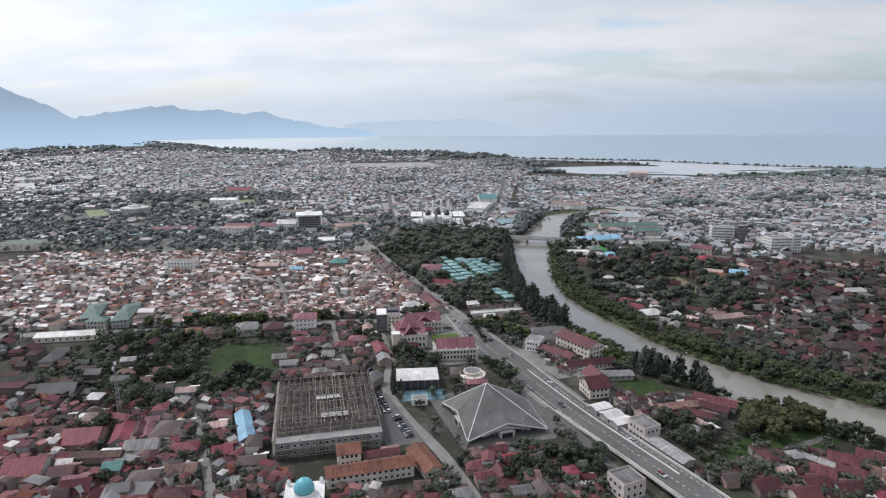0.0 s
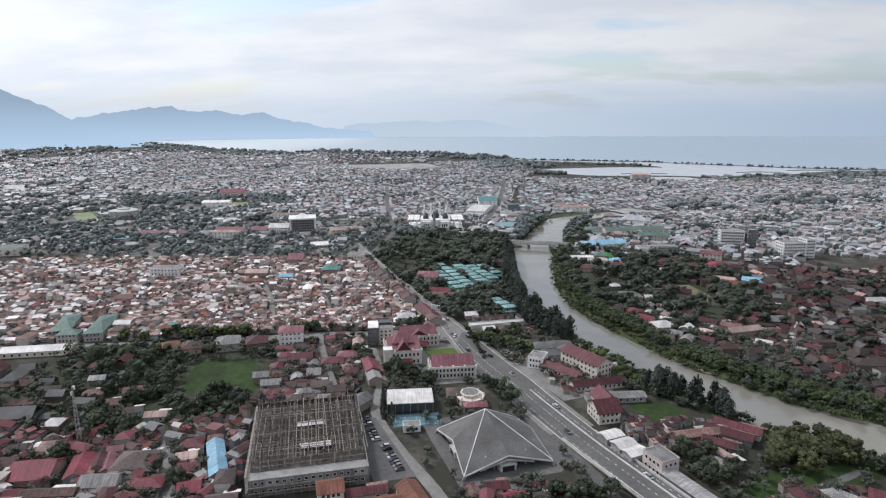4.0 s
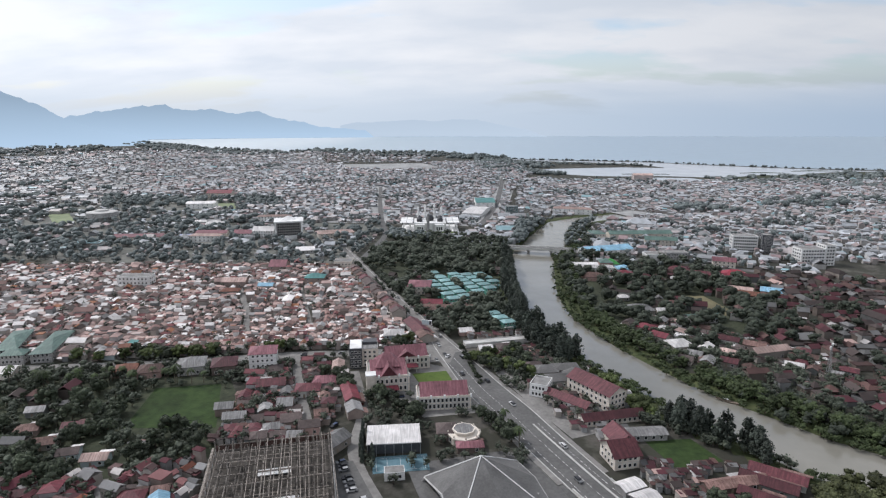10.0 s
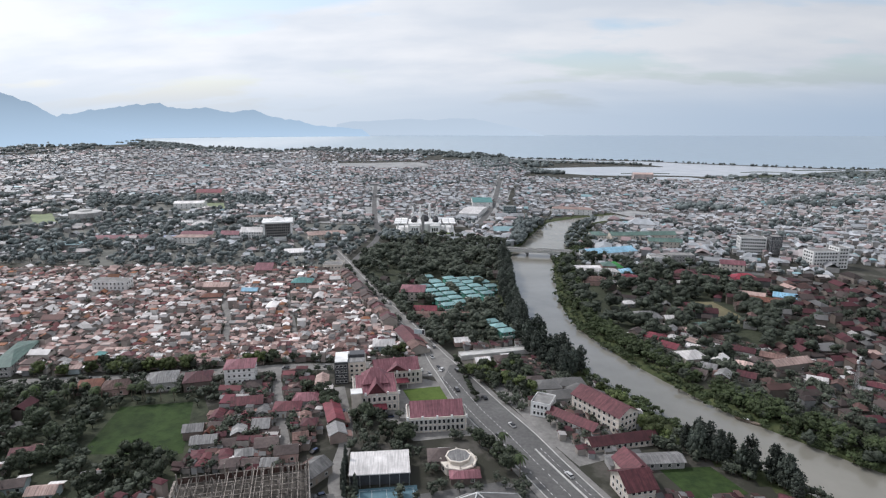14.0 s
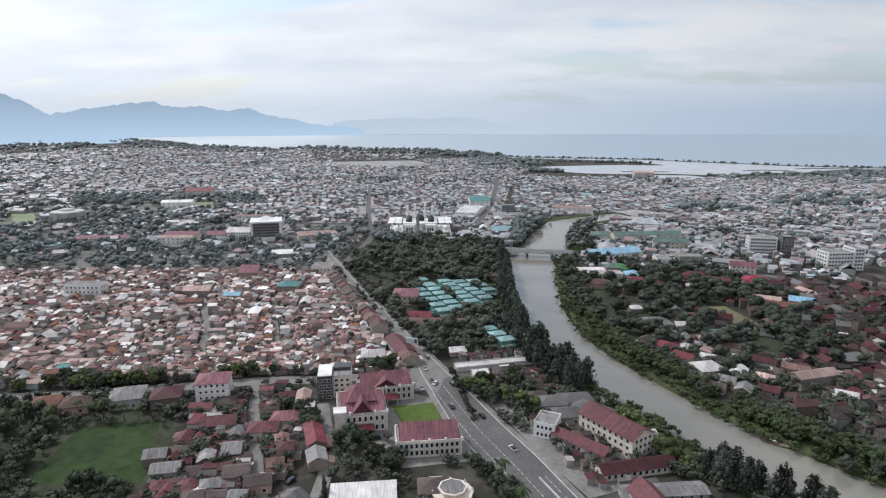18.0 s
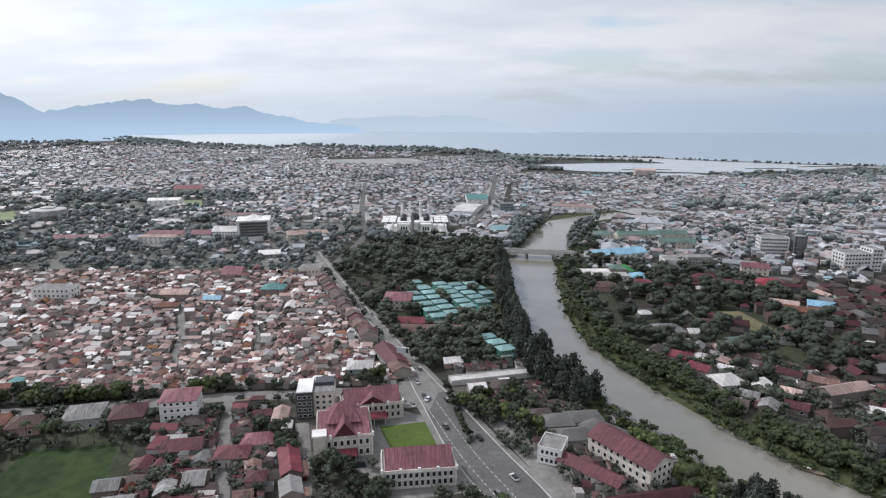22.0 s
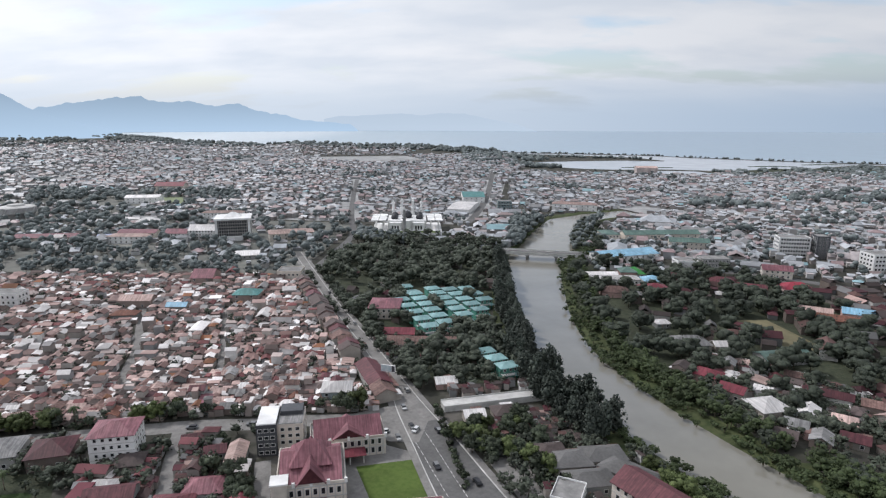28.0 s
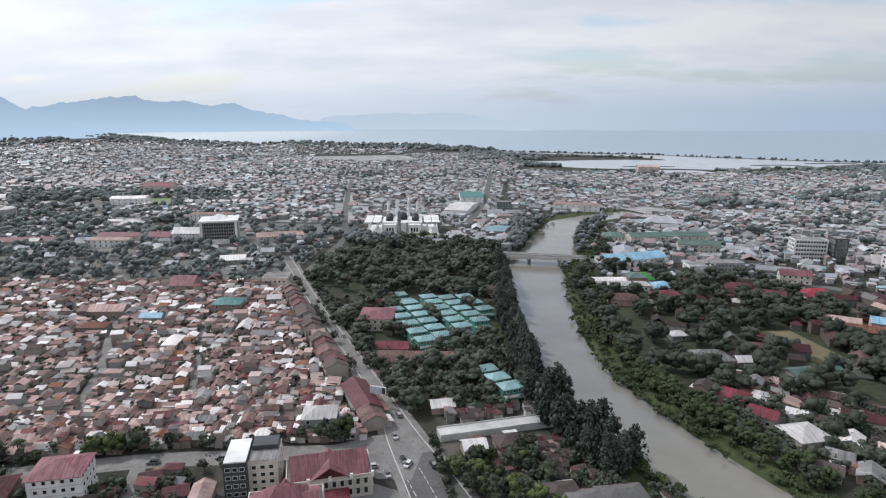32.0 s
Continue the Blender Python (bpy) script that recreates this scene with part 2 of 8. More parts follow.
def foliage(name, dark, light, by="object"):
    many = by == "island"                          # there a clump is an island: vary by the tree, not by the clump
    return material(name, dark, light, scale=1.6 if many else 0.9, rough=0.7, vary=0.14 if many else 0.4, by=by, spec=0.25, bump=0.6,
                    bump_scale=2.5, stain=0.5 if many else 0.3, stain_scale=0.13 if many else 0.25)


LEAF = foliage("dark_broad_leaves", (0.034, 0.044, 0.030), (0.080, 0.096, 0.058))
LEAF_OLIVE = foliage("olive_leaves", (0.036, 0.043, 0.018), (0.082, 0.088, 0.038))
LEAF_LIME = foliage("light_green_leaves", (0.048, 0.066, 0.022), (0.105, 0.128, 0.048))
LEAF_PINE = foliage("casuarina_needles", (0.031, 0.039, 0.033), (0.072, 0.085, 0.067))
LEAF_PALM = foliage("palm_fronds", (0.026, 0.042, 0.016), (0.06, 0.082, 0.03))
LEAF_BANK = foliage("bank_bush_leaves", (0.026, 0.040, 0.016), (0.066, 0.086, 0.034), by="island")
# Paled and greyed leaf colour stands in for haze over the far trees.
LEAF_FAR = foliage("haze_paled_leaves", (0.118, 0.141, 0.140), (0.168, 0.187, 0.181), by="island")
# Darker copy of the mixed leaves; shade is put into the colour.
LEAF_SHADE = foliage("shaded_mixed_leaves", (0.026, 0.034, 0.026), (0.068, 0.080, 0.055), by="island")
LEAF_MANY = foliage("mixed_leaves", (0.038, 0.048, 0.036), (0.094, 0.107, 0.076), by="island")
CAR_PAINT = palette("car_paint", [(4, (0.60, 0.60, 0.60)), (5, (0.03, 0.03, 0.035)), (3, (0.22, 0.225, 0.23)),
                                  (0.5, (0.18, 0.03, 0.03)), (0.4, (0.05, 0.07, 0.14))], by="object", rough=0.3, vary=0.15)
TYRE = material("tyre_rubber", (0.02, 0.02, 0.02), (0.03, 0.03, 0.03), 2, 0.9)


# ---- mesh helpers ----
class Shape:
    """Collects closed solids into one mesh."""

    def __init__(self):
        self.v, self.f, self.m = [], [], []

    def add(self, verts, faces, slot=0):
        n = len(self.v)
        self.v += [tuple(p) for p in verts]
        self.f += [[i + n for i in f] for f in faces]
        self.m += [slot] * len(faces)
        return self

    def box(self, x0, y0, z0, x1, y1, z1, slot=0):
        v = [(x, y, z) for z in (z0, z1) for x, y in ((x0, y0), (x1, y0), (x1, y1), (x0, y1))]
        return self.add(v, [[3, 2, 1, 0], [4, 5, 6, 7], [0, 1, 5, 4], [1, 2, 6, 5], [2, 3, 7, 6], [3, 0, 4, 7]], slot)

    def slab(self, pts, z0, z1, slot=0):
        n = len(pts)
        v = [(x, y, z0) for x, y in pts] + [(x, y, z1) for x, y in pts]
        f = [list(range(n - 1, -1, -1)), list(range(n, 2 * n))]
        f += [[i, (i + 1) % n, n + (i + 1) % n, n + i] for i in range(n)]
        return self.add(v, f, slot)

    def gable(self, w, d, z, rise, eave=0.5, thick=0.18, x=0.0, y=0.0, slot=0):
        """Two-pitched roof, ridge along x."""
        a, b = w / 2 + eave, d / 2 + eave
        lo = z - eave * rise / (d / 2)
        sec = [(-b, lo), (0, z + rise), (b, lo), (b, lo + thick), (0, z + rise + thick * 1.2), (-b, lo + thick)]
        v = [(x - a, y + q, r) for q, r in sec] + [(x + a, y + q, r) for q, r in sec]
        f = [[0, 1, 4, 5], [1, 2, 3, 4], [11, 10, 7, 6], [10, 9, 8, 7]]
        f += [[i, i + 6, (i + 1) % 6 + 6, (i + 1) % 6] for i in range(6)]
        return self.add(v, f, slot)

    def gable_ends(self, w, d, z, rise, x=0.0, y=0.0, slot=0, sides=(-1, 1)):
        for s in sides:
            xa, xb = x + s * (w / 2 - 0.15), x + s * w / 2
            v = [(xx, y + q, r) for xx in (xa, xb) for q, r in ((-d / 2, z), (d / 2, z), (0, z + rise))]
            self.add(v, [[0, 1, 2], [5, 4, 3], [0, 3, 4, 1], [1, 4, 5, 2], [2, 5, 3, 0]], slot)
        return self

    def hip(self, w, d, z, rise, eave=0.6, thick=0.18, x=0.0, y=0.0, ridge=None, slot=0):
        a, b = w / 2 + eave, d / 2 + eave
        r = max(w - d, 0.0) / 2 if ridge is None else ridge / 2
        lo = z - 0.25
        v = [(x - a, y - b, lo), (x + a, y - b, lo), (x + a, y + b, lo), (x - a, y + b, lo),
             (x - a, y - b, lo + thick), (x + a, y - b, lo + thick), (x + a, y + b, lo + thick), (x - a, y + b, lo + thick),
             (x - r, y, z + rise), (x + r + 0.01, y, z + rise)]
        f = [[3, 2, 1, 0], [0, 1, 5, 4], [1, 2, 6, 5], [2, 3, 7, 6], [3, 0, 4, 7],
             [4, 5, 9, 8], [6, 7, 8, 9], [5, 6, 9], [7, 4, 8]]
        return self.add(v, f, slot)

    def tube(self, p, q, r0, r1, n=8, slot=0):
        p, q = Vector(p), Vector(q)
        ax = (q - p).normalized()
        u = ax.orthogonal().normalized()
        w = ax.cross(u)
        ring = [(math.cos(2 * math.pi * k / n), math.sin(2 * math.pi * k / n)) for k in range(n)]
        v = [p + (u * c + w * s) * r0 for c, s in ring] + [q + (u * c + w * s) * r1 for c, s in ring]
        f = [list(range(n - 1, -1, -1)), list(range(n, 2 * n))]
        f += [[i, (i + 1) % n, n + (i + 1) % n, n + i] for i in range(n)]
        return self.add(v, f, slot)

    def lathe(self, profile, n=16, x=0.0, y=0.0, slot=0):
        v, f = [], []
        for r, z in profile:
            v += [(x + r * math.cos(2 * math.pi * k / n), y + r * math.sin(2 * math.pi * k / n), z) for k in range(n)]
        for j in range(len(profile) - 1):
            f += [[j * n + k, j * n + (k + 1) % n, (j + 1) * n + (k + 1) % n, (j + 1) * n + k] for k in range(n)]
        f += [list(range(n - 1, -1, -1)), list(range((len(profile) - 1) * n, len(profile) * n))]
        return self.add(v, f, slot)

    def mesh(self, name, mats, smooth=False):
        me = bpy.data.meshes.new(name)
        me.from_pydata(self.v, [], self.f)
        for m in mats:
            me.materials.append(m)
        if len(mats) > 1:
            me.polygons.foreach_set("material_index", self.m)
        if smooth:
            me.polygons.foreach_set("use_smooth", [True] * len(self.f))
        me.update()
        return me


def part(name, shape, mats, parent, label="", at=None, smooth=False):
    """One mesh object under a thing (or under one of its parts)."""
    mats = mats if isinstance(mats, (list, tuple)) else [mats]
    me = shape if isinstance(shape, bpy.types.Mesh) else shape.mesh(name, mats, smooth)
    ob = new(name, me)
    ob.parent = parent
    if at is not None:
        ob.matrix_basis = at
    if label:
        ob["label"] = label
    return ob


def thing(name, x, y, z=0.0, turn=0.0, label="", category="", group="", kind=""):
    ob = new(name)
    ob.empty_display_size = 0.5
    ob.matrix_basis = pose(x, y, z, 0, 0, turn)
    return tagged(ob, label, category, group, kind)


def plain(name, shape, mats, label="", category="", group="", kind="", at=None, smooth=False):
    """A thing that is one mesh."""
    return tagged(part(name, shape, mats, None, at=at, smooth=smooth), label, category, group, kind)


WINDOWS = {}


def window(parent, x, y, z, turn, w=1.2, h=1.3):
    """A window with its frame proud of the wall that faces along -y of its turn."""
    key = (round(w, 2), round(h, 2))
    if key not in WINDOWS:
        f, g = Shape(), Shape()
        f.box(-w / 2 - 0.12, -0.09, -0.12, w / 2 + 0.12, 0.05, 0).box(-w / 2 - 0.12, -0.09, h, w / 2 + 0.12, 0.05, h + 0.12)
        f.box(-w / 2 - 0.12, -0.09, 0, -w / 2, 0.05, h).box(w / 2, -0.09, 0, w / 2 + 0.12, 0.05, h)
        g.box(-w / 2, -0.04, 0, w / 2, 0.05, h)
        WINDOWS[key] = (f.mesh("window", [FRAME]), g.mesh("pane", [GLASS]))
    ob = part("window", WINDOWS[key][0], None, parent, at=pose(x, y, z, 0, 0, turn))
    part("pane", WINDOWS[key][1], None, ob)
    return ob


def window_row(parent, w, d, z, n, side="front", ww=1.2, wh=1.3, inset=1.0):
    """n windows in a row on one wall of a block w by d centred on its thing."""
    for k in range(n):
        s = (k + 0.5) / n
        if side in ("front", "back"):
            x = (-w / 2 + inset) + (w - 2 * inset) * s
            window(parent, x, -d / 2 if side == "front" else d / 2, z, 0 if side == "front" else 180, ww, wh)
        else:
            y = (-d / 2 + inset) + (d - 2 * inset) * s
            window(parent, w / 2 if side == "right" else -w / 2, y, z, 90 if side == "right" else -90, ww, wh)


# ---- plan ----
def seg_dist(px, py, pts):
    """Distance to a polyline, and how far along it (in points)."""
    best, where = 1e9, 0.0
    for k in range(len(pts) - 1):
        ax, ay, bx, by = *pts[k][:2], *pts[k + 1][:2]
        dx, dy = bx - ax, by - ay
        t = max(0.0, min(1.0, ((px - ax) * dx + (py - ay) * dy) / (dx * dx + dy * dy)))
        d = math.hypot(px - ax - t * dx, py - ay - t * dy)
        if d < best:
            best, where = d, k + t
    return best, where


def inside(px, py, poly):
    hit = False
    for (ax, ay), (bx, by) in zip(poly, poly[1:] + poly[:1]):
        if (ay > py) != (by > py) and px < (bx - ax) * (py - ay) / (by - ay) + ax:
            hit = not hit
    return hit


# centre of the river and half its width
RIVER = [(215, 975, 14), (170, 945, 14), (134, 922, 15), (99, 886, 18), (82, 836, 18), (70, 788, 19.5), (60, 735, 22), (44, 690, 20), (40, 635, 17),
         (37.5, 557, 14.5), (39, 517, 13.5), (44.5, 477, 13.5), (54, 450, 13.5), (64.5, 425, 13), (80.5, 397, 11.5), (94.5, 372, 12), (108, 350, 13),
         (124.5, 331, 14), (140, 312, 15), (155, 300, 15.5), (173, 288, 17), (196, 271, 18), (228, 250, 20), (280, 215, 22), (360, 170, 24)]
# main road: centre, height, width
ROAD = [(-160, 700, 0, 5.5), (-128, 632, 0, 5.5), (-93, 558, 0, 5.5), (-58, 489, 0, 6), (-38, 447, 0, 7.5), (-27, 420, 0, 12), (-16, 396, 0, 16),
        (-1, 362, 0, 20), (13, 336, 0, 20), (24, 314, 0, 19), (43, 277, 0.4, 18), (55, 254, 1.5, 17), (64, 237, 2.4, 16),
        (79, 209, 3.6, 16), (105, 160, 5, 16), (160, 60, 6, 16), (260, -130, 6, 16)]
LANES = [  # (points, width, surface)
    ([(-40, 412), (-69, 409), (-87, 405), (-115, 401), (-180, 384), (-231, 374), (-300, 362), (-420, 340)], 9, "lane"),
    ([(-75, 380), (-60, 333), (-56, 297), (-40, 265), (-21, 236), (-7, 209), (6, 180)], 5.5, "lane"),
    ([(-115, 401), (-104, 370), (-88, 331), (-73, 297)], 5, "lane"),
    ([(-150, 270), (-147, 264), (-128, 232), (-109, 201), (-98, 170)], 4, "lane"),
    ([(-141, 411), (-161, 438), (-174, 471), (-186, 495), (-202, 526), (-218, 557)], 4.5, "lane"),
    ([(-121, 449), (-132, 479), (-144, 508), (-158, 544)], 3.0, "lane"),
    ([(100, 236), (111, 241), (121, 246), (133, 251), (152, 262)], 3.5, "asphalt"),
    ([(12, 325), (28, 288), (44, 248), (62, 205), (80, 160)], 5, "asphalt"),
    ([(-130, 635), (-128, 700), (-129, 784), (-155, 900), (-187, 1063), (-230, 1300)], 7, "asphalt"),
    ([(-15, 860), (-5, 927), (10, 1109), (27, 1535)], 9, "asphalt"),
    ([(84, 690), (150, 672), (230, 640), (330, 560)], 9, "asphalt"),
    ([(22, 702), (-40, 716), (-128, 720)], 9, "asphalt"),
]
MEADOW_POLY = [(-142, 358), (-174, 350), (-166, 309), (-124, 313)]
LAWN_POLY = [(-42, 379), (-22, 385), (-14, 365), (-32, 357)]
FIELD_POLY = [(150, 544), (170, 546), (179, 505), (165, 493), (151, 522)]
GRASS_POLY = [(69, 317), (90, 320), (98, 303), (78, 293)]
TAKEN = {}          # (x, y, radius) of what already stands, by cell
KEEP_CLEAR = [MEADOW_POLY, LAWN_POLY, GRASS_POLY, [(147, 550), (173, 550), (183, 500), (163, 488), (147, 520)], [(-658, 900), (-630, 914), (-564, 838), (-588, 818)], [(-444, 966), (-394, 970), (-429, 1039), (-482, 1041)]]


def take(x, y, r):
    """Marks a round spot as built upon, in cells of 16 m."""
    n = int((r + 8) // 16) + 1
    i, j = int(x // 16), int(y // 16)
    for a in range(i - n, i + n + 1):
        for b in range(j - n, j + n + 1):
            TAKEN.setdefault((a, b), []).append((x, y, r))


def river_gap(x, y):
    d, k = seg_dist(x, y, RIVER)
    i = min(int(k), len(RIVER) - 2)
    return d - (RIVER[i][2] + (RIVER[i + 1][2] - RIVER[i][2]) * (k - i))


def free(x, y, r, river=4.0, polys=True):
    if x > -40 and river_gap(x, y) < r + river:
        return False
    if y > 1600 or x < -900:
        return True
    d, k = seg_dist(x, y, ROAD)
    if d < ROAD[min(int(k), len(ROAD) - 1)][3] / 2 + 1.0 + r:
        return False
    for pts, w, _ in LANES:
        if seg_dist(x, y, pts)[0] < w / 2 + 0.5 + r:
            return False
    if polys and any(inside(x, y, p) for p in KEEP_CLEAR):
        return False
    return all((x - a) ** 2 + (y - b) ** 2 > (r + c) ** 2 for a, b, c in TAKEN.get((int(x // 16), int(y // 16)), ()))


# ---- the ground, the water and the far hills ----
COAST = [(-4700, 4680), (-3300, 4400), (-2195, 3799), (-1762, 3311), (-1446, 2997), (-1232, 2841), (-1104, 2720), (-950, 2661), (-873, 2640), (-811, 2874), (-680, 2780),
         (-534, 2694), (-397, 2614), (-256, 2625), (-39, 2403), (64, 2244), (159, 2191), (343, 2148), (518, 2107), (587, 2037), (726, 1955), (853, 1880), (980, 1832), (1072, 1820),
         (1700, 1560), (4700, 600)]
LAGOONS = [[(96, 1737), (150, 1790), (260, 1832), (380, 1868), (490, 1852), (497, 1872), (449, 1990), (313, 2062), (238, 2085), (150, 2115), (64, 2180), (66, 2212),
            (159, 2160), (343, 2116), (518, 2074), (587, 2004), (726, 1922), (853, 1848), (980, 1800), (1072, 1788), (1350, 1672), (1340, 1655), (1045, 1768),
            (915, 1750), (829, 1700), (734, 1624), (678, 1649), (585, 1583), (512, 1570), (454, 1590), (389, 1600), (317, 1580), (243, 1590), (188, 1628), (136, 1672)],
           [(362, 1538), (396, 1475), (464, 1456), (490, 1508), (472, 1555), (395, 1560)],
           [(-461, 1907), (-330, 1950), (-231, 1985), (-119, 1765), (-180, 1727), (-257, 1716), (-337, 1728), (-424, 1760)],
           [(-1750, 2560), (-1250, 2620), (-1250, 2680), (-1750, 2630)], [(-1900, 2150), (-1600, 2200), (-1600, 2260), (-1900, 2220)]]


def coast_y(x):
    return float(np.interp(x, [p[0] for p in COAST], [p[1] for p in COAST]))


def inside_turn(poly):
    return sum(a[0] * b[1] - b[0] * a[1] for a, b in zip(poly, poly[1:] + poly[:1])) < 0


def steps(*runs):
    out = []
    for a, b, s in runs:
        out += list(np.arange(a, b, s))
    return out + [runs[-1][1]]


GX = steps((-4700, -2000, 180), (-2000, -20, 36), (-20, 240, 4), (240, 1360, 20), (1360, 1500, 70), (1500, 4700, 180))
GY = steps((-2500, 180, 180), (180, 980, 4), (980, 1400, 30), (1400, 2300, 14), (2300, 3000, 28), (3000, 4700, 120))


def ground_z(x, y):
    z = 0.0
    if -30 < x < 420 and 100 < y < 1000:
        g = river_gap(x, y)
        if g < 7:
            z = -2.8 * min(1.0, (7 - g) / 9.0)
    if y > 1300:
        s = y - coast_y(x)
        z = min(z, -max(0.0, min(3.5, (s + 12) * 0.1)))
        for poly in LAGOONS:
            if min(abs(x - px) + abs(y - py) for px, py in poly) < 500:
                d = seg_dist(x, y, poly + poly[:1])[0]
                s = d if inside(x, y, poly) else -d
                z = min(z, -max(0.0, min(3.5, (s + 12) * 0.1)))
    return z


GROUND = material("town_ground", (0.044, 0.042, 0.035), (0.102, 0.094, 0.083), 0.05, 0.95, stain=0.35, stain_scale=0.012, third=(0.041, 0.041, 0.030),
                  bump=0.4, bump_scale=0.3)
verts = [(x, y, ground_z(x, y)) for y in GY for x in GX]
nx = len(GX)
faces = [[j * nx + i, j * nx + i + 1, (j + 1) * nx + i + 1, (j + 1) * nx + i] for j in range(len(GY) - 1) for i in range(nx - 1)]
BANK = material("grassy_river_bank", (0.036, 0.052, 0.018), (0.078, 0.088, 0.038), 0.2, 0.95, stain=0.4, stain_scale=0.05, bump=0.5, bump_scale=0.8)
land = Shape().add(verts, faces)
for k, f in enumerate(faces):
    x, y = verts[f[0]][0] + 2, verts[f[0]][1] + 2
    if -20 < x < 400 and 180 < y < 975 and river_gap(x, y) < 15 + 5 * noise.noise(Vector((x * 0.06, y * 0.06, 0))):
        land.m[k] = 1
plain("ground", land, [GROUND, BANK], "town ground of bare earth, grass and paving", "ground", kind="structure")


def water_material(name, deep, pale, rough, wave, strength):
    m = material(name, deep, pale, 0.02, rough, spec=0.5, by="island", bump=strength, bump_scale=wave)
    return m


RIVER_WATER = water_material("muddy_river_water", (0.18, 0.172, 0.145), (0.225, 0.214, 0.185), 0.14, 0.35, 0.14)
LAGOON_WATER = water_material("pale_lagoon_water", (0.36, 0.385, 0.42), (0.42, 0.445, 0.475), 0.25, 0.05, 0.02)
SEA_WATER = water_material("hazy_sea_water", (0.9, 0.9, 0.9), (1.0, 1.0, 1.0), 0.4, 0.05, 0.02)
shore_tree = SEA_WATER.node_tree                   # western bay paler, open sea bluer: sky glare and haze painted by x
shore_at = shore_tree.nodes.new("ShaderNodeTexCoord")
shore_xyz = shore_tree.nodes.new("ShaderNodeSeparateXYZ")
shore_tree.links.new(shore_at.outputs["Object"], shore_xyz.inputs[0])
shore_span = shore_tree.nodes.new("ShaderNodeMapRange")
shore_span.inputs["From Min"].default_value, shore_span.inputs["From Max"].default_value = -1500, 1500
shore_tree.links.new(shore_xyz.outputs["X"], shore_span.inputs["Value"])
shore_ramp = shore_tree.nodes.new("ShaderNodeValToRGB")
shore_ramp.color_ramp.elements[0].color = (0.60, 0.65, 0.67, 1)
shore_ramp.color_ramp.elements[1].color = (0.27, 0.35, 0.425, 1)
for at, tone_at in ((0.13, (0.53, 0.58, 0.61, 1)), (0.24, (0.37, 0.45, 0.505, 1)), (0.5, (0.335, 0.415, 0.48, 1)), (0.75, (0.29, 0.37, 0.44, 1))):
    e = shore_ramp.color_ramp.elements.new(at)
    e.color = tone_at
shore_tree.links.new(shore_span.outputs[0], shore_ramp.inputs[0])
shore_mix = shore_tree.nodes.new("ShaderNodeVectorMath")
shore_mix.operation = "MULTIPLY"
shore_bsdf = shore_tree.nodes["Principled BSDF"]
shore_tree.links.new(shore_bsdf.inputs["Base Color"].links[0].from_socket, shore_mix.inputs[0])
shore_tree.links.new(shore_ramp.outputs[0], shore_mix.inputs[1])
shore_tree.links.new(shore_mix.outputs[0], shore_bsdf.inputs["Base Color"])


def ribbon(pts, widths, heights, depth=0.0):
    """A strip along a polyline; with depth it is a slab."""
    s = Shape()
    left, right = [], []
    for k, p in enumerate(pts):
        a, b = pts[max(k - 1, 0)], pts[min(k + 1, len(pts) - 1)]
        dx, dy = b[0] - a[0], b[1] - a[1]
        n = math.hypot(dx, dy)
        ox, oy = -dy / n * widths[k] / 2, dx / n * widths[k] / 2
        left.append((p[0] + ox, p[1] + oy, heights[k]))
        right.append((p[0] - ox, p[1] - oy, heights[k]))
    n = len(pts)
    v = left + right
    f = [[k, k + 1, n + k + 1, n + k][::-1] for k in range(n - 1)]
    if depth:
        v += [(x, y, z - depth) for x, y, z in left + right]
        f += [[2 * n + k, 2 * n + k + 1, 3 * n + k + 1, 3 * n + k] for k in range(n - 1)]
        f += [[k, k + 1, 2 * n + k + 1, 2 * n + k] for k in range(n - 1)]
        f += [[n + k, n + k + 1, 3 * n + k + 1, 3 * n + k][::-1] for k in range(n - 1)]
        f += [[0, n, 3 * n, 2 * n][::-1], [n - 1, 2 * n - 1, 4 * n - 1, 3 * n - 1]]
    return s.add(v, f)


def smooth_line(pts, step=6.0):
    """Catmull-Rom through points of any number of columns."""
    out = []
    arr = [np.array(p, float) for p in pts]
    for k in range(len(arr) - 1):
        p0, p1, p2, p3 = arr[max(k - 1, 0)], arr[k], arr[k + 1], arr[min(k + 2, len(arr) - 1)]
        n = max(1, int(np.linalg.norm((p2 - p1)[:2]) / step))
        for i in range(n):
            t = i / n
            out.append(0.5 * (2 * p1 + (p2 - p0) * t + (2 * p0 - 5 * p1 + 4 * p2 - p3) * t * t + (3 * p1 - p0 - 3 * p2 + p3) * t ** 3))
    return out + [arr[-1]]


line = smooth_line(RIVER, 12)
plain("river", ribbon([(p[0], p[1]) for p in line], [2 * p[2] + 8 for p in line], [-1.1] * len(line)), RIVER_WATER,
      "slow muddy grey-green river between overgrown banks", "river", kind="structure")
sea = Shape()
sea_edge = [(-4700, 4500)] + [(x, y - 160) for x, y in COAST[1:]]
n = len(sea_edge)
sea.add([(x, y, -1.3) for x, y in sea_edge] + [(x, max(5000, y + 200), -1.3) for x, y in sea_edge], [[k, k + 1, n + k + 1, n + k] for k in range(n - 1)])
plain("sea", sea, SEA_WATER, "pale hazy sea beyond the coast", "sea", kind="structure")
for poly in LAGOONS:
    s = Shape().add([(x, y, -1.22) for x, y in (poly[::-1] if inside_turn(poly) else poly)], [list(range(len(poly)))])
    plain("lagoon", s, LAGOON_WATER, "pale still lagoon behind the coast", "lagoon", kind="structure")

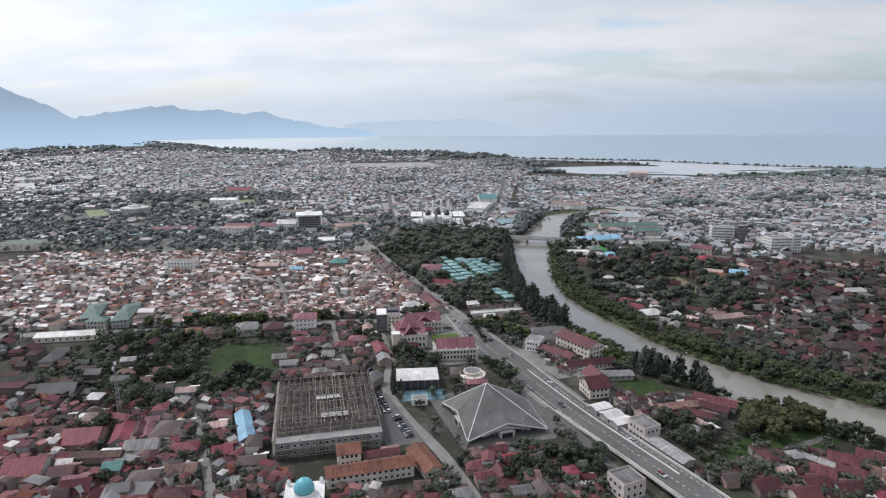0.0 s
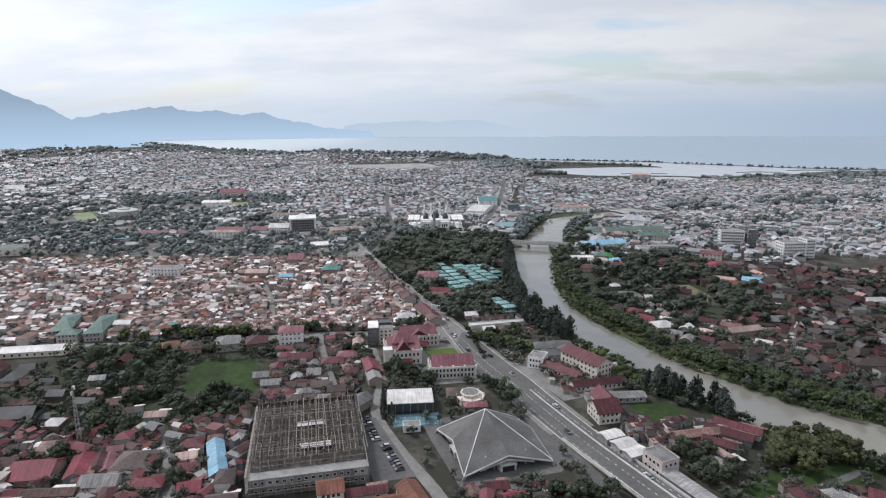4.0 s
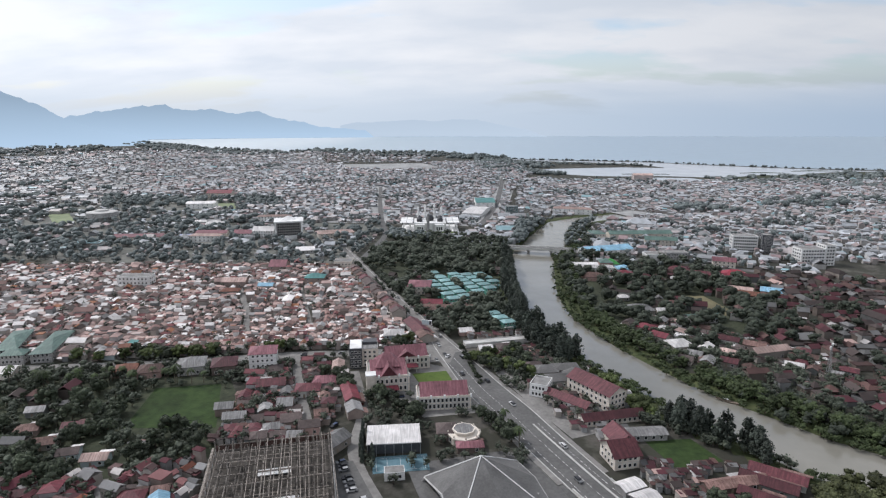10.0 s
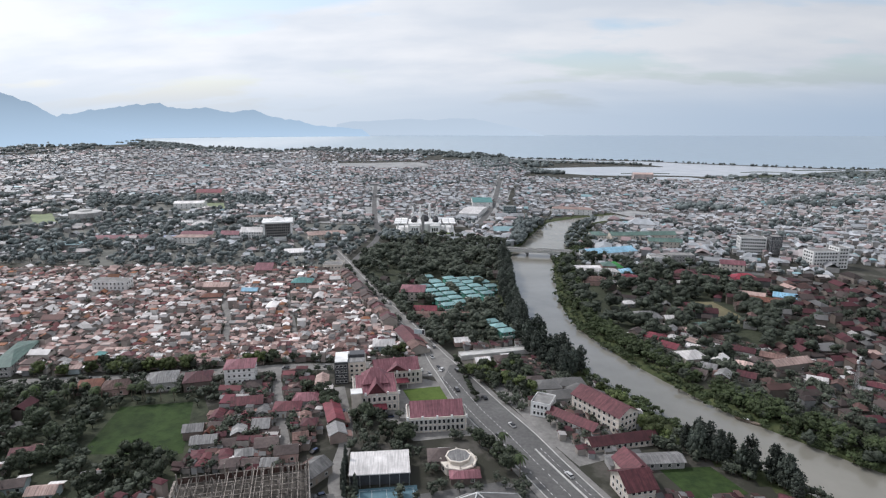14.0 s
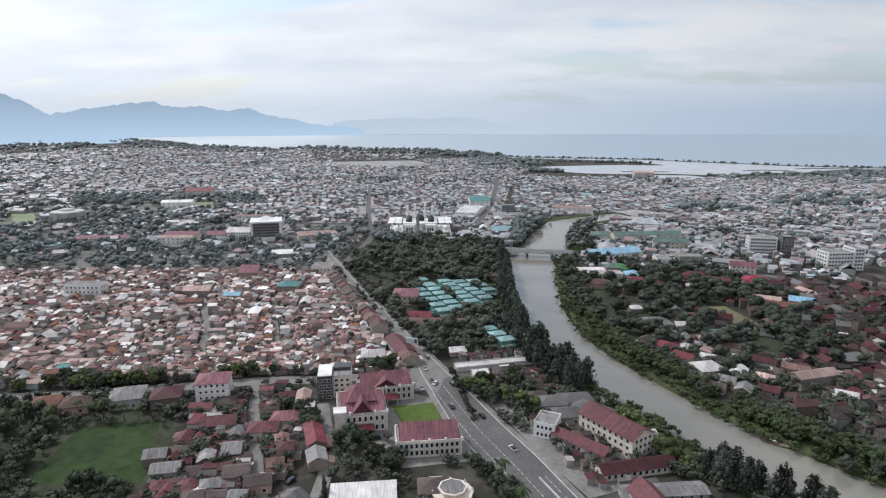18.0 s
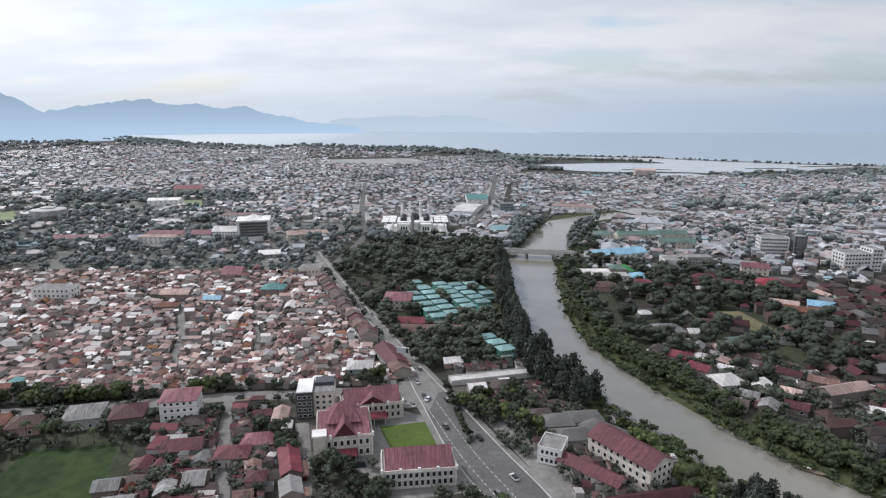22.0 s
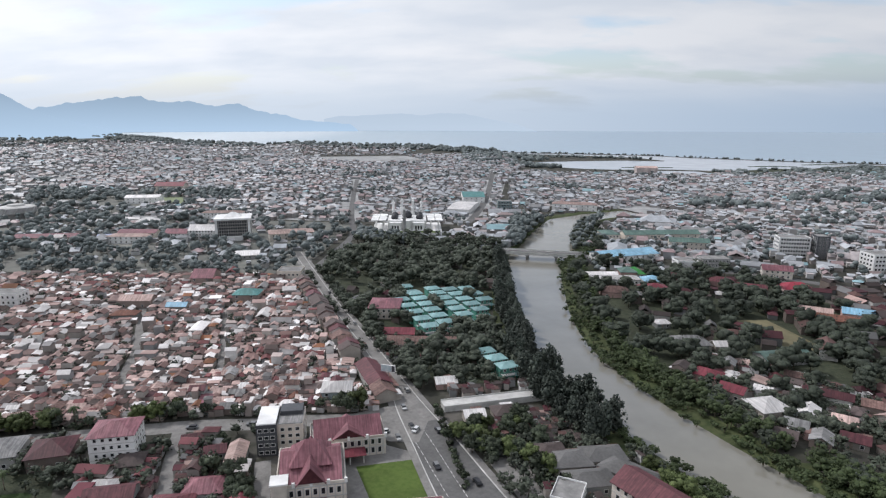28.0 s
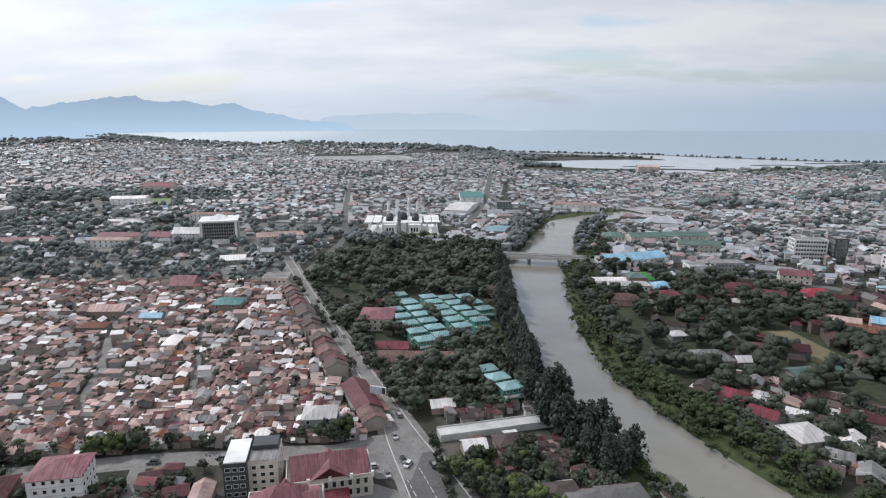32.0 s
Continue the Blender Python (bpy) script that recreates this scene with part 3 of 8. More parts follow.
# low islets of sand and scrub in the lagoon
for spit, w in (([(330, 1640), (390, 1652), (450, 1645)], 10), ([(640, 1690), (700, 1712), (760, 1700)], 9), ([(800, 1760), (860, 1778), (930, 1772)], 12)):
    ln = smooth_line([(x, y, 0) for x, y in spit], 20)
    wd = [w * math.sin(math.pi * (0.06 + 0.88 * k / (len(ln) - 1))) for k in range(len(ln))]
    plain("sand_spit", ribbon([(p[0], p[1]) for p in ln], wd, [-0.4] * len(ln), depth=2.0), MEADOW, "low scrubby spit across the lagoon", "spit", kind="structure")

# far hills across the bay: ridge meshes fitted to the view, haze painted as glow
HILL = material("far_hill_haze_glow", (0.006, 0.008, 0.01), (0.009, 0.011, 0.013), 0.004, 1.0, by="island", spec=0.0)
HILL_FAR = material("farther_hill_haze_glow", (0.006, 0.008, 0.01), (0.009, 0.011, 0.013), 0.004, 1.0, by="island", spec=0.0)
# The emission carries the haze colour over near-black slopes, paler towards the foot.
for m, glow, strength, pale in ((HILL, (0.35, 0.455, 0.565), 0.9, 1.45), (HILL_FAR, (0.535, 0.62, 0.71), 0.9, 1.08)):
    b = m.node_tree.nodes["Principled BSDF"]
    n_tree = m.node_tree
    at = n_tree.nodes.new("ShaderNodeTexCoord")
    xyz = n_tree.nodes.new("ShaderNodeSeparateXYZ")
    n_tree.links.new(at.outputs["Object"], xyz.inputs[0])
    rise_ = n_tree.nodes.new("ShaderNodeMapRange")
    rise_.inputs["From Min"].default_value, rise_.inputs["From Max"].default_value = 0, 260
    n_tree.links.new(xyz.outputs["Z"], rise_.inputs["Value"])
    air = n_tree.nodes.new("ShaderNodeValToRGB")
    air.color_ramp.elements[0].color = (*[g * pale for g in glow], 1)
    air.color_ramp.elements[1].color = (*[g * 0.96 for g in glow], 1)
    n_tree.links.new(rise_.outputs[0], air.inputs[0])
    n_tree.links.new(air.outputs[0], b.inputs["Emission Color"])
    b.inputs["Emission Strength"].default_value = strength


def ridge(profile, dist, base=-3.0, depth=500.0, seed=0, rough=14.0):
    """A range of hills seen as angle to the left of +y (degrees) against crest height (metres)."""
    s = Shape()
    angs = np.arange(profile[0][0], profile[-1][0] + 0.01, 0.25)
    hs = np.interp(angs, [p[0] for p in profile], [p[1] for p in profile])
    rows = 9
    v = []
    for a, hgt in zip(angs, hs):
        for r in range(rows):
            u = r / (rows - 1)
            d = dist - depth * (0.55 - u)
            shape = math.sin(math.pi * min(1.0, u / 1.1)) ** 0.8 if u < 0.55 else math.cos((u - 0.55) / 0.45 * math.pi / 2) ** 0.7
            n = noise.noise(Vector((a * 0.7 + seed, u * 3.0, 0))) * rough * 1.6 + noise.noise(Vector((a * 2.3 + seed, u * 6, 4))) * rough * 0.8
            v.append((math.sin(radians(a)) * d, math.cos(radians(a)) * d, max(base, base + (hgt + n * min(1, hgt / 120)) * max(0.0, shape))))
    f = [[i * rows + r, (i + 1) * rows + r, (i + 1) * rows + r + 1, i * rows + r + 1] for i in range(len(angs) - 1) for r in range(rows - 1)]
    return s.add(v, f)


HILLS = [(-52, 470), (-47, 430), (-43.5, 385), (-41.4, 345), (-38.6, 250), (-36, 140), (-33, 70), (-30, 10)]
HILLS_2 = [(-38, 110), (-36, 138), (-33.5, 196), (-32, 200), (-30.3, 230), (-28.5, 228), (-26.7, 200), (-24.8, 198), (-22.9, 178), (-21.4, 184), (-19.9, 156),
           (-17.3, 112), (-15.8, 84), (-13.5, 76), (-11.7, 58), (-10.9, 5)]
HILLS_3 = [(-14, 90), (-12.6, 108), (-10, 122), (-7.8, 132), (-5.5, 126), (-3, 140), (-1.5, 130), (0.3, 100), (3, 60), (5, 0)]
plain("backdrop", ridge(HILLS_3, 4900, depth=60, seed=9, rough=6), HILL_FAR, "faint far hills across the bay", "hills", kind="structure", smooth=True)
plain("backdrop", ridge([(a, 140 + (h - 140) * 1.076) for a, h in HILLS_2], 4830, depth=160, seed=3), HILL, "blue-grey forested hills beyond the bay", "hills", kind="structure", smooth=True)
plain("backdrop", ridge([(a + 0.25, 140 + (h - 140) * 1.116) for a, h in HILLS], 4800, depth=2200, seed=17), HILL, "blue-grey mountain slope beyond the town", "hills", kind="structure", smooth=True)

# ---- roads ----
line = smooth_line(ROAD, 5)
pts = [(p[0], p[1]) for p in line]
plain("road", ribbon(pts, [p[3] for p in line], [p[2] + 0.12 for p in line], depth=0.5), ASPHALT,
      "wide grey asphalt road with white markings", "road", kind="structure")
KERB = PALE_CONCRETE


def offset_line(line, off):
    out = []
    for k, p in enumerate(line):
        a, b = line[max(k - 1, 0)], line[min(k + 1, len(line) - 1)]
        dx, dy = b[0] - a[0], b[1] - a[1]
        n = math.hypot(dx, dy)
        o = off(k) if callable(off) else off
        out.append((p[0] + dy / n * o, p[1] - dx / n * o, p[2]))
    return out


def band(name, line, off, width, lift, depth, mat, label, cat, first=0, last=None):
    sub = offset_line(line, off)[first:last]
    return plain(name, ribbon([(p[0], p[1]) for p in sub], [width] * len(sub), [p[2] + lift for p in sub], depth), mat, label, cat, kind="structure")


far_part = [p for p in line if 408 < p[1] < 690]
plain("road", ribbon([(p[0], p[1]) for p in far_part], [p[3] - 0.3 for p in far_part], [p[2] + 0.126 for p in far_part], depth=0.3), LANE_GREY, "pale worn surface of the straight road", "road", kind="structure")
near_y = [k for k, p in enumerate(line) if p[1] < 440]
k0 = near_y[0]
for side in (-1, 1):
    band("kerb", line, lambda k, s=side: s * (line[k][3] / 2 + 0.15), 0.4, 0.3, 0.4, KERB, "pale concrete kerb along the road", "kerb", 0, None)
for side in (-1, 1):
    band("pavement", line, lambda k, s=side: s * (line[k][3] / 2 + 1.7), 2.4, 0.16, 0.3, LANE_GREY, "worn concrete pavement beside the road", "pavement", 0, [k for k, p in enumerate(line) if p[2] > 0.3][0])
# raised part with parapets
kf = [k for k, p in enumerate(line) if p[2] > 0.3][0]
for side in (-1, 1):
    band("parapet", line, lambda k, s=side: s * (line[k][3] / 2 - 0.2), 0.45, 1.1, 1.9, PALE_CONCRETE, "pale concrete parapet of the raised road", "parapet", kf, None)
for k in range(kf + 4, len(line) - 1, 6):          # walls that carry the raised road
    p, q = line[k], line[k + 1]
    high = p[2] - 0.38
    if high > 0.3:
        s = Shape().box(-6.5, -0.6, -0.5, 6.5, 0.6, high)
        plain("pier", s, CONCRETE, "concrete pier under the raised road", "pier", "piers of the raised road", at=pose(p[0], p[1], 0, 0, 0, math.degrees(math.atan2(q[1] - p[1], q[0] - p[0])) + 90))
km = [k for k, p in enumerate(line) if p[1] < 330][0]
band("median", line, -3.6, 0.7, 0.5, 0.5, PALE_CONCRETE, "narrow concrete median between the carriageways", "median", km, kf + 14)
side = offset_line(line, 0)
marks = Shape()
for off in (0.9, -6.2, 6.6):
    sub = offset_line(line, off)
    run = 0.0
    for k in range(k0, len(sub) - 1):
        if off < 0 and k < km:
            continue
        a, b = Vector(sub[k]), Vector(sub[k + 1])
        L = (b - a).length
        d = (b - a) / L
        w = Vector((-d.y, d.x, 0)) * 0.1
        at = 0.0
        while at + 1.6 < L:
            p, q = a + d * at, a + d * (at + 1.5)
            zz = Vector((0, 0, 0.126))
            marks.add([p - w + zz, q - w + zz, q + w + zz, p + w + zz], [[3, 2, 1, 0]])
            at += 3.1
plain("road_marking", marks, LINE_WHITE, "dashed white lane lines", "road marking", kind="stuff")
for pts, w, kind in LANES:
    ln = smooth_line([(x, y, 0) for x, y in pts], 8)
    plain("road", ribbon([(p[0], p[1]) for p in ln], [w] * len(ln), [0.06 + 0.006 * LANES.index((pts, w, kind))] * len(ln), depth=0.3),
          ASPHALT if kind == "asphalt" else LANE_GREY, "narrow town street between houses", "street", kind="structure")


def field(name, poly, mat, label, cat, lift=0.05):
    return plain(name, Shape().slab(poly[::-1] if inside_turn(poly) else poly, lift - 0.2, lift), mat, label, cat, kind="structure")


field("meadow", MEADOW_POLY, MEADOW, "open green meadow among trees", "meadow")
field("lawn", LAWN_POLY, LAWN, "bright mown green lawn between the office wings", "lawn")
field("sports_field", FIELD_POLY, DRY, "dry yellow-brown sports field", "field")
field("lawn", GRASS_POLY, MEADOW, "green grass plot beside the trees", "lawn")
PALE_GRASS = material("pale_playing_field", (0.20, 0.24, 0.14), (0.26, 0.29, 0.18), 0.1, 0.95, stain=0.2, stain_scale=0.03)
field("sports_field", [(-444, 966), (-394, 970), (-429, 1039), (-482, 1041)], PALE_GRASS, "pale green playing field among trees", "field", 0.06)
field("sports_field", [(-657, 901), (-632, 913), (-566, 836), (-587, 821)], PALE_GRASS, "pale green playing field among trees", "field", 0.06)
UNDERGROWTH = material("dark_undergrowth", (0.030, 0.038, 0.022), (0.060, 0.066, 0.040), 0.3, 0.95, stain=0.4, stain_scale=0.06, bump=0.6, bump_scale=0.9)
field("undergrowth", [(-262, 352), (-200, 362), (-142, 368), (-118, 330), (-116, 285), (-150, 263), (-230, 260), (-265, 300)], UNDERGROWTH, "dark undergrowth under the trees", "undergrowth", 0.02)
# Undergrowth sheets whose dark colour also holds the shade of the trees.
field("undergrowth", [(-132, 655), (-100, 590), (-62, 505), (-34, 452), (20, 446), (6, 520), (8, 600), (14, 690), (-20, 718), (-122, 722)], UNDERGROWTH, "park undergrowth, darkened for tree shade", "undergrowth", 0.02)
field("undergrowth", [(66, 640), (62, 560), (72, 485), (130, 436), (215, 462), (235, 560), (200, 640), (100, 690)], UNDERGROWTH, "undergrowth darkened for shade below the trees", "undergrowth", 0.02)
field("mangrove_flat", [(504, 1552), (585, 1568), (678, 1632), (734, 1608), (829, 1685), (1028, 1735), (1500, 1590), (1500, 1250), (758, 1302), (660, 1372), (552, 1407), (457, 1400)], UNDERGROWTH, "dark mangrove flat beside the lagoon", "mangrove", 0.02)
field("grass_bank", [(86, 222), (92, 240), (104, 252), (118, 260), (150, 272), (166, 262), (150, 254), (122, 240), (104, 228), (96, 216)], MEADOW, "rough grass on both sides of a creek", "grass", 0.03)
CREEK_WATER = water_material("dark_creek_water", (0.035, 0.035, 0.028), (0.055, 0.053, 0.042), 0.15, 0.35, 0.05)
ln = smooth_line([(84, 205, 0), (90, 218, 0), (94, 227, 0), (101, 232, 0), (112, 236, 0)], 4)
plain("creek", ribbon([(p[0], p[1]) for p in ln], [6.5 - 4.5 * k / (len(ln) - 1) for k in range(len(ln))], [0.05] * len(ln), depth=0.2), CREEK_WATER, "dark still creek below the grassy bank", "creek", kind="structure")
field("junction", [(-54, 414), (-32, 426), (-20, 412), (-22, 396), (-33, 396), (-50, 405)], LANE_GREY, "open asphalt junction of two streets", "junction", 0.155)
take(-39, 411, 9)
field("yard", [(24, 342), (38, 316), (50, 322), (48, 340), (66, 350), (48, 372), (30, 384), (8, 392), (4, 384)], LANE_GREY, "paved school yard beside the road", "yard", 0.035)
field("parking_lot", [(-70, 290), (-55, 291), (-29, 244), (-45, 238)], ASPHALT, "grey car park beside the unfinished building", "car park", 0.10)
field("yard", [(-33, 290), (-26, 272), (-10, 236), (30, 252), (36, 262), (24, 296), (8, 304)], ASPHALT, "dark paved yard round the sports hall", "yard", 0.04)
field("yard", [(-48, 352), (-30, 330), (0, 338), (-9, 362), (-20, 388), (-50, 400)], LANE_GREY, "paved yard of the office compound", "yard", 0.03)


# ---- trees ----
ICO = {}
for lv in (1, 2):
    bm = bmesh.new()
    bmesh.ops.create_icosphere(bm, subdivisions=lv, radius=1.0)
    bm.verts.ensure_lookup_table()
    ICO[lv] = ([tuple(v.co) for v in bm.verts], [[v.index for v in f.verts] for f in bm.faces])
    bm.free()


def clump(s, rng, c, r, lv=1, flat=0.8, jag=0.42):
    """An uneven ball of leaves."""
    v, f = ICO[lv]
    seed = rng.uniform(0, 99)
    out = []
    for p in v:
        k = 1 + jag * noise.noise(Vector(p) * 1.9 + Vector((seed, seed, 0))) + rng.uniform(-jag, jag) * 0.5
        out.append((c[0] + p[0] * r * k, c[1] + p[1] * r * k, c[2] + p[2] * r * k * flat))
    s.add(out, f)


def leaf(s, rng, c, size):
    u = Vector((rng.uniform(-1, 1), rng.uniform(-1, 1), rng.uniform(-0.6, 0.6))).normalized()
    w = u.orthogonal().normalized()
    c = Vector(c)
    a, b = u * size, w * size * rng.uniform(0.5, 0.9)
    s.add([c - a, c + b, c + a, c - b], [[0, 1, 2, 3]])


def broad_crown(rng, h, spread, clumps=16, leaves=260, low=0.34):
    s = Shape()
    balls = []
    for k in range(clumps):
        z = h * (low + (1 - low) * (0.12 + 0.76 * rng.random()))
        t = (z / h - low) / (1 - low)
        rad = spread * (math.sin(math.pi * min(1, 0.22 + 0.66 * t)) ** 0.8) * rng.uniform(0.35, 0.78)
        a = rng.uniform(0, 2 * math.pi)
        r = spread * rng.uniform(0.2, 0.36)
        balls.append((rad * math.cos(a), rad * math.sin(a), min(z, h - r * 0.7), r))
    for x, y, z, r in balls:
        clump(s, rng, (x, y, z), r)
    for k in range(leaves):
        x, y, z, r = rng.choice(balls)
        d = Vector((rng.gauss(0, 1), rng.gauss(0, 1), rng.gauss(0.2, 0.9))).normalized() * r * rng.uniform(0.9, 1.25)
        leaf(s, rng, (x + d.x, y + d.y, z + d.z * 0.85), rng.uniform(0.25, 0.55))
    return s


def pine_crown(rng, h, spread, layers=20, leaves=820):
    """Feathery pointed crown: many small tufts on rising limbs, with gaps."""
    s = Shape()
    tops = [(rng.uniform(-0.5, 0.5) * spread, rng.uniform(-0.5, 0.5) * spread, rng.uniform(0.8, 0.97)) for k in range(3)] + [(0, 0, 1.0)]
    for tx, ty, th in tops:
        n = layers if th == 1.0 else layers // 2
        for k in range(n):
            t = k / (n - 1)
            z = h * th * (0.16 + 0.84 * t)
            rad = spread * (0.9 if th == 1.0 else 0.6) * (math.sin(math.pi * (0.2 + 0.78 * t)) ** 0.8) + 0.25
            for j in range(3):
                a = rng.uniform(0, 2 * math.pi)
                q = rad * rng.uniform(0.1, 0.85)
                clump(s, rng, (tx * t + q * math.cos(a), ty * t + q * math.sin(a), z + rng.uniform(-0.5, 0.5)), max(0.32, rad * rng.uniform(0.14, 0.27)), flat=1.5, jag=0.7)
    for k in range(leaves):
        tx, ty, th = rng.choice(tops)
        t = rng.random()
        rad = (spread * (0.9 if th == 1.0 else 0.6) * (math.sin(math.pi * (0.2 + 0.78 * t)) ** 0.8) + 0.3) * rng.uniform(0.5, 1.2)
        a = rng.uniform(0, 2 * math.pi)
        leaf(s, rng, (tx * t + rad * math.cos(a), ty * t + rad * math.sin(a), h * th * (0.14 + 0.88 * t)), rng.uniform(0.2, 0.5))
    return s


def palm_crown(rng, h, spread):
    s = Shape()
    for k in range(17):
        a = 2 * math.pi * k / 17 + rng.uniform(-0.2, 0.2)
        up = rng.uniform(-0.2, 0.9)
        prev = []
        for i in range(6):
            t = i / 5
            r = spread * t * (1 - 0.15 * up)
            z = h + spread * (up * t * 0.75 - (0.75 + 0.25 * up) * t * t)
            wd = 0.42 * math.sin(math.pi * (0.12 + 0.82 * t))
            c, n = Vector((r * math.cos(a), r * math.sin(a), z)), Vector((-math.sin(a), math.cos(a), 0))
            prev.append((c + n * wd - Vector((0, 0, 0.25 * wd)), c + Vector((0, 0, 0.05)), c - n * wd - Vector((0, 0, 0.25 * wd))))
        v = [p for row in prev for p in row]
        f = []
        for i in range(5):
            f += [[3 * i, 3 * i + 1, 3 * i + 4, 3 * i + 3], [3 * i + 1, 3 * i + 2, 3 * i + 5, 3 * i + 4]]
        s.add(v, f)
    return s


def trunk(rng, h, r, limbs=5, spread=2.0, lean=0.3):
    s = Shape()
    top = Vector((rng.uniform(-lean, lean), rng.uniform(-lean, lean), h * 0.62))
    mid = top * 0.5 + Vector((rng.uniform(-0.1, 0.1), rng.uniform(-0.1, 0.1), 0))
    s.tube((0, 0, 0), mid, r, r * 0.75, 7).tube(mid, top, r * 0.75, r * 0.4, 7)
    for k in range(limbs):
        a = 2 * math.pi * k / limbs + rng.uniform(-0.4, 0.4)
        st = top * rng.uniform(0.55, 0.95)
        s.tube(st, st + Vector((math.cos(a) * spread * 0.55, math.sin(a) * spread * 0.55, h * rng.uniform(0.12, 0.25))), r * 0.35, r * 0.12, 5)
    return s


TREE_KINDS = {}
TREE_RNG = random.Random(11)
TREE_LABELS = {
    "lime": "leafy light-green tree with an open crown", "round": "broad dark-green shade tree with a rounded crown", "olive": "olive-green spreading tree on rough ground",
    "small": "small dark-green garden tree", "pine": "tall dark casuarina with a feathery pointed crown",
    "palm": "coconut palm with a bare trunk and drooping fronds", "cypress": "narrow dark column-shaped cypress", "bush": "low round dark-green bush"}


def tree_proto(kind, k):
    rng = TREE_RNG
    if kind == "palm":
        h, sp = rng.uniform(8, 11), rng.uniform(3.0, 3.8)
        t = Shape().tube((0, 0, 0), (0.25, 0.1, h * 0.5), 0.22, 0.17, 7).tube((0.25, 0.1, h * 0.5), (0.1, 0.2, h), 0.17, 0.13, 7)
        return t, palm_crown(rng, h, sp), LEAF_PALM
    if kind == "pine":
        h, sp = rng.uniform(12.5, 16), rng.uniform(3.4, 4.5)
        return trunk(rng, h, 0.32, 0), pine_crown(rng, h, sp), LEAF_PINE
    if kind == "cypress":
        h = rng.uniform(8, 10)
        s = Shape()
        for i in range(16):
            t = i / 15
            clump(s, rng, (rng.uniform(-0.2, 0.2), rng.uniform(-0.2, 0.2), 0.8 + (h - 1.2) * t), 1.0 * (1 - t) ** 0.5 + 0.2, flat=1.2, jag=0.4)
        return trunk(rng, h, 0.18, 0), s, LEAF_PINE
    if kind == "bush":
        h = rng.uniform(2.2, 3.4)
        return trunk(rng, h, 0.1, 3, 1.0), broad_crown(rng, h, rng.uniform(1.8, 2.6), 8, 150, low=0.1), LEAF
    if kind == "small":
        h = rng.uniform(4.5, 6)
        return trunk(rng, h, 0.16, 4, 1.8), broad_crown(rng, h, rng.uniform(2.2, 3.0), 14, 480), LEAF
    h, sp = rng.uniform(7.5, 10), rng.uniform(4.0, 5.4)
    return trunk(rng, h, 0.3, 6, sp), broad_crown(rng, h, sp, 26, 900, low=0.26), LEAF if kind == "round" else LEAF_LIME if kind == "lime" else LEAF_OLIVE


PROTO_COUNT = {"lime": 3, "round": 5, "olive": 3, "small": 4, "pine": 4, "palm": 3, "cypress": 2, "bush": 3}


def tree(kind, x, y, z=0.0, size=1.0, group="trees of the town"):
    rng = TREE_RNG
    k = rng.randrange(PROTO_COUNT[kind])
    name = {"palm": "palm_tree", "pine": "casuarina_tree", "cypress": "cypress_tree", "bush": "bush"}.get(kind, "tree")
    q = round(max(0.7, min(1.3, size * rng.uniform(0.85, 1.15))) * 5) / 5
    key = (kind, k, q)
    m = pose(x, y, z - 0.1, 0, 0, rng.uniform(0, 360))
    if key in TREE_KINDS:
        return copy_thing(TREE_KINDS[key], m)
    if (kind, k) not in TREE_KINDS:
        TREE_KINDS[(kind, k)] = tree_proto(kind, k)
    t, c, leafmat = TREE_KINDS[(kind, k)]
    ob = thing(name, x, y, z, 0, TREE_LABELS[kind], "bush" if kind == "bush" else "tree", group)
    ob.matrix_basis = m
    for nm, sh, mt in (("trunk", t, BARK), ("crown", c, leafmat)):
        s = Shape()
        s.v, s.f, s.m = [(a * q, b * q, cc * q) for a, b, cc in sh.v], sh.f, sh.m
        part(nm, s, mt, ob, smooth=True)
    TREE_KINDS[key] = ob
    return ob


MANY_RNG = random.Random(5)


def many_trees(name, spots, label, clumps=5, leaves=30, mat=None, fine=False):
    """Woods too many to count: one mesh of uneven crowns with trunks. spots: (x, y, height, spread)."""
    rng = MANY_RNG
    s = Shape()
    for x, y, h, sp in spots:
        s.tube((x, y, -0.3), (x, y, h * 0.55), 0.22, 0.12, 4, slot=1)
        for k in range(clumps):
            a = rng.uniform(0, 6.28)
            r = sp * (rng.uniform(0.26, 0.44) if fine else rng.uniform(0.42, 0.6))
            q = sp * rng.uniform(0.1, 0.72 if fine else 0.58)
            z = h * (rng.uniform(0.45, 0.92) - 0.22 * (q / sp) ** 2)
            clump(s, rng, (x + q * math.cos(a), y + q * math.sin(a), z), r, 2 if fine else 1, flat=0.8, jag=0.6 if fine else 0.5)
        for k in range(leaves):
            a = rng.uniform(0, 6.28)
            q = sp * rng.uniform(0.55, 1.05)
            leaf(s, rng, (x + q * math.cos(a), y + q * math.sin(a), h * rng.uniform(0.35, 1.0)), rng.uniform(0.25, 0.6))
    return plain(name, s, [mat or LEAF_MANY, BARK], label, "trees", kind="stuff", smooth=True)


# ---- houses ----
HOUSE_KINDS = {}


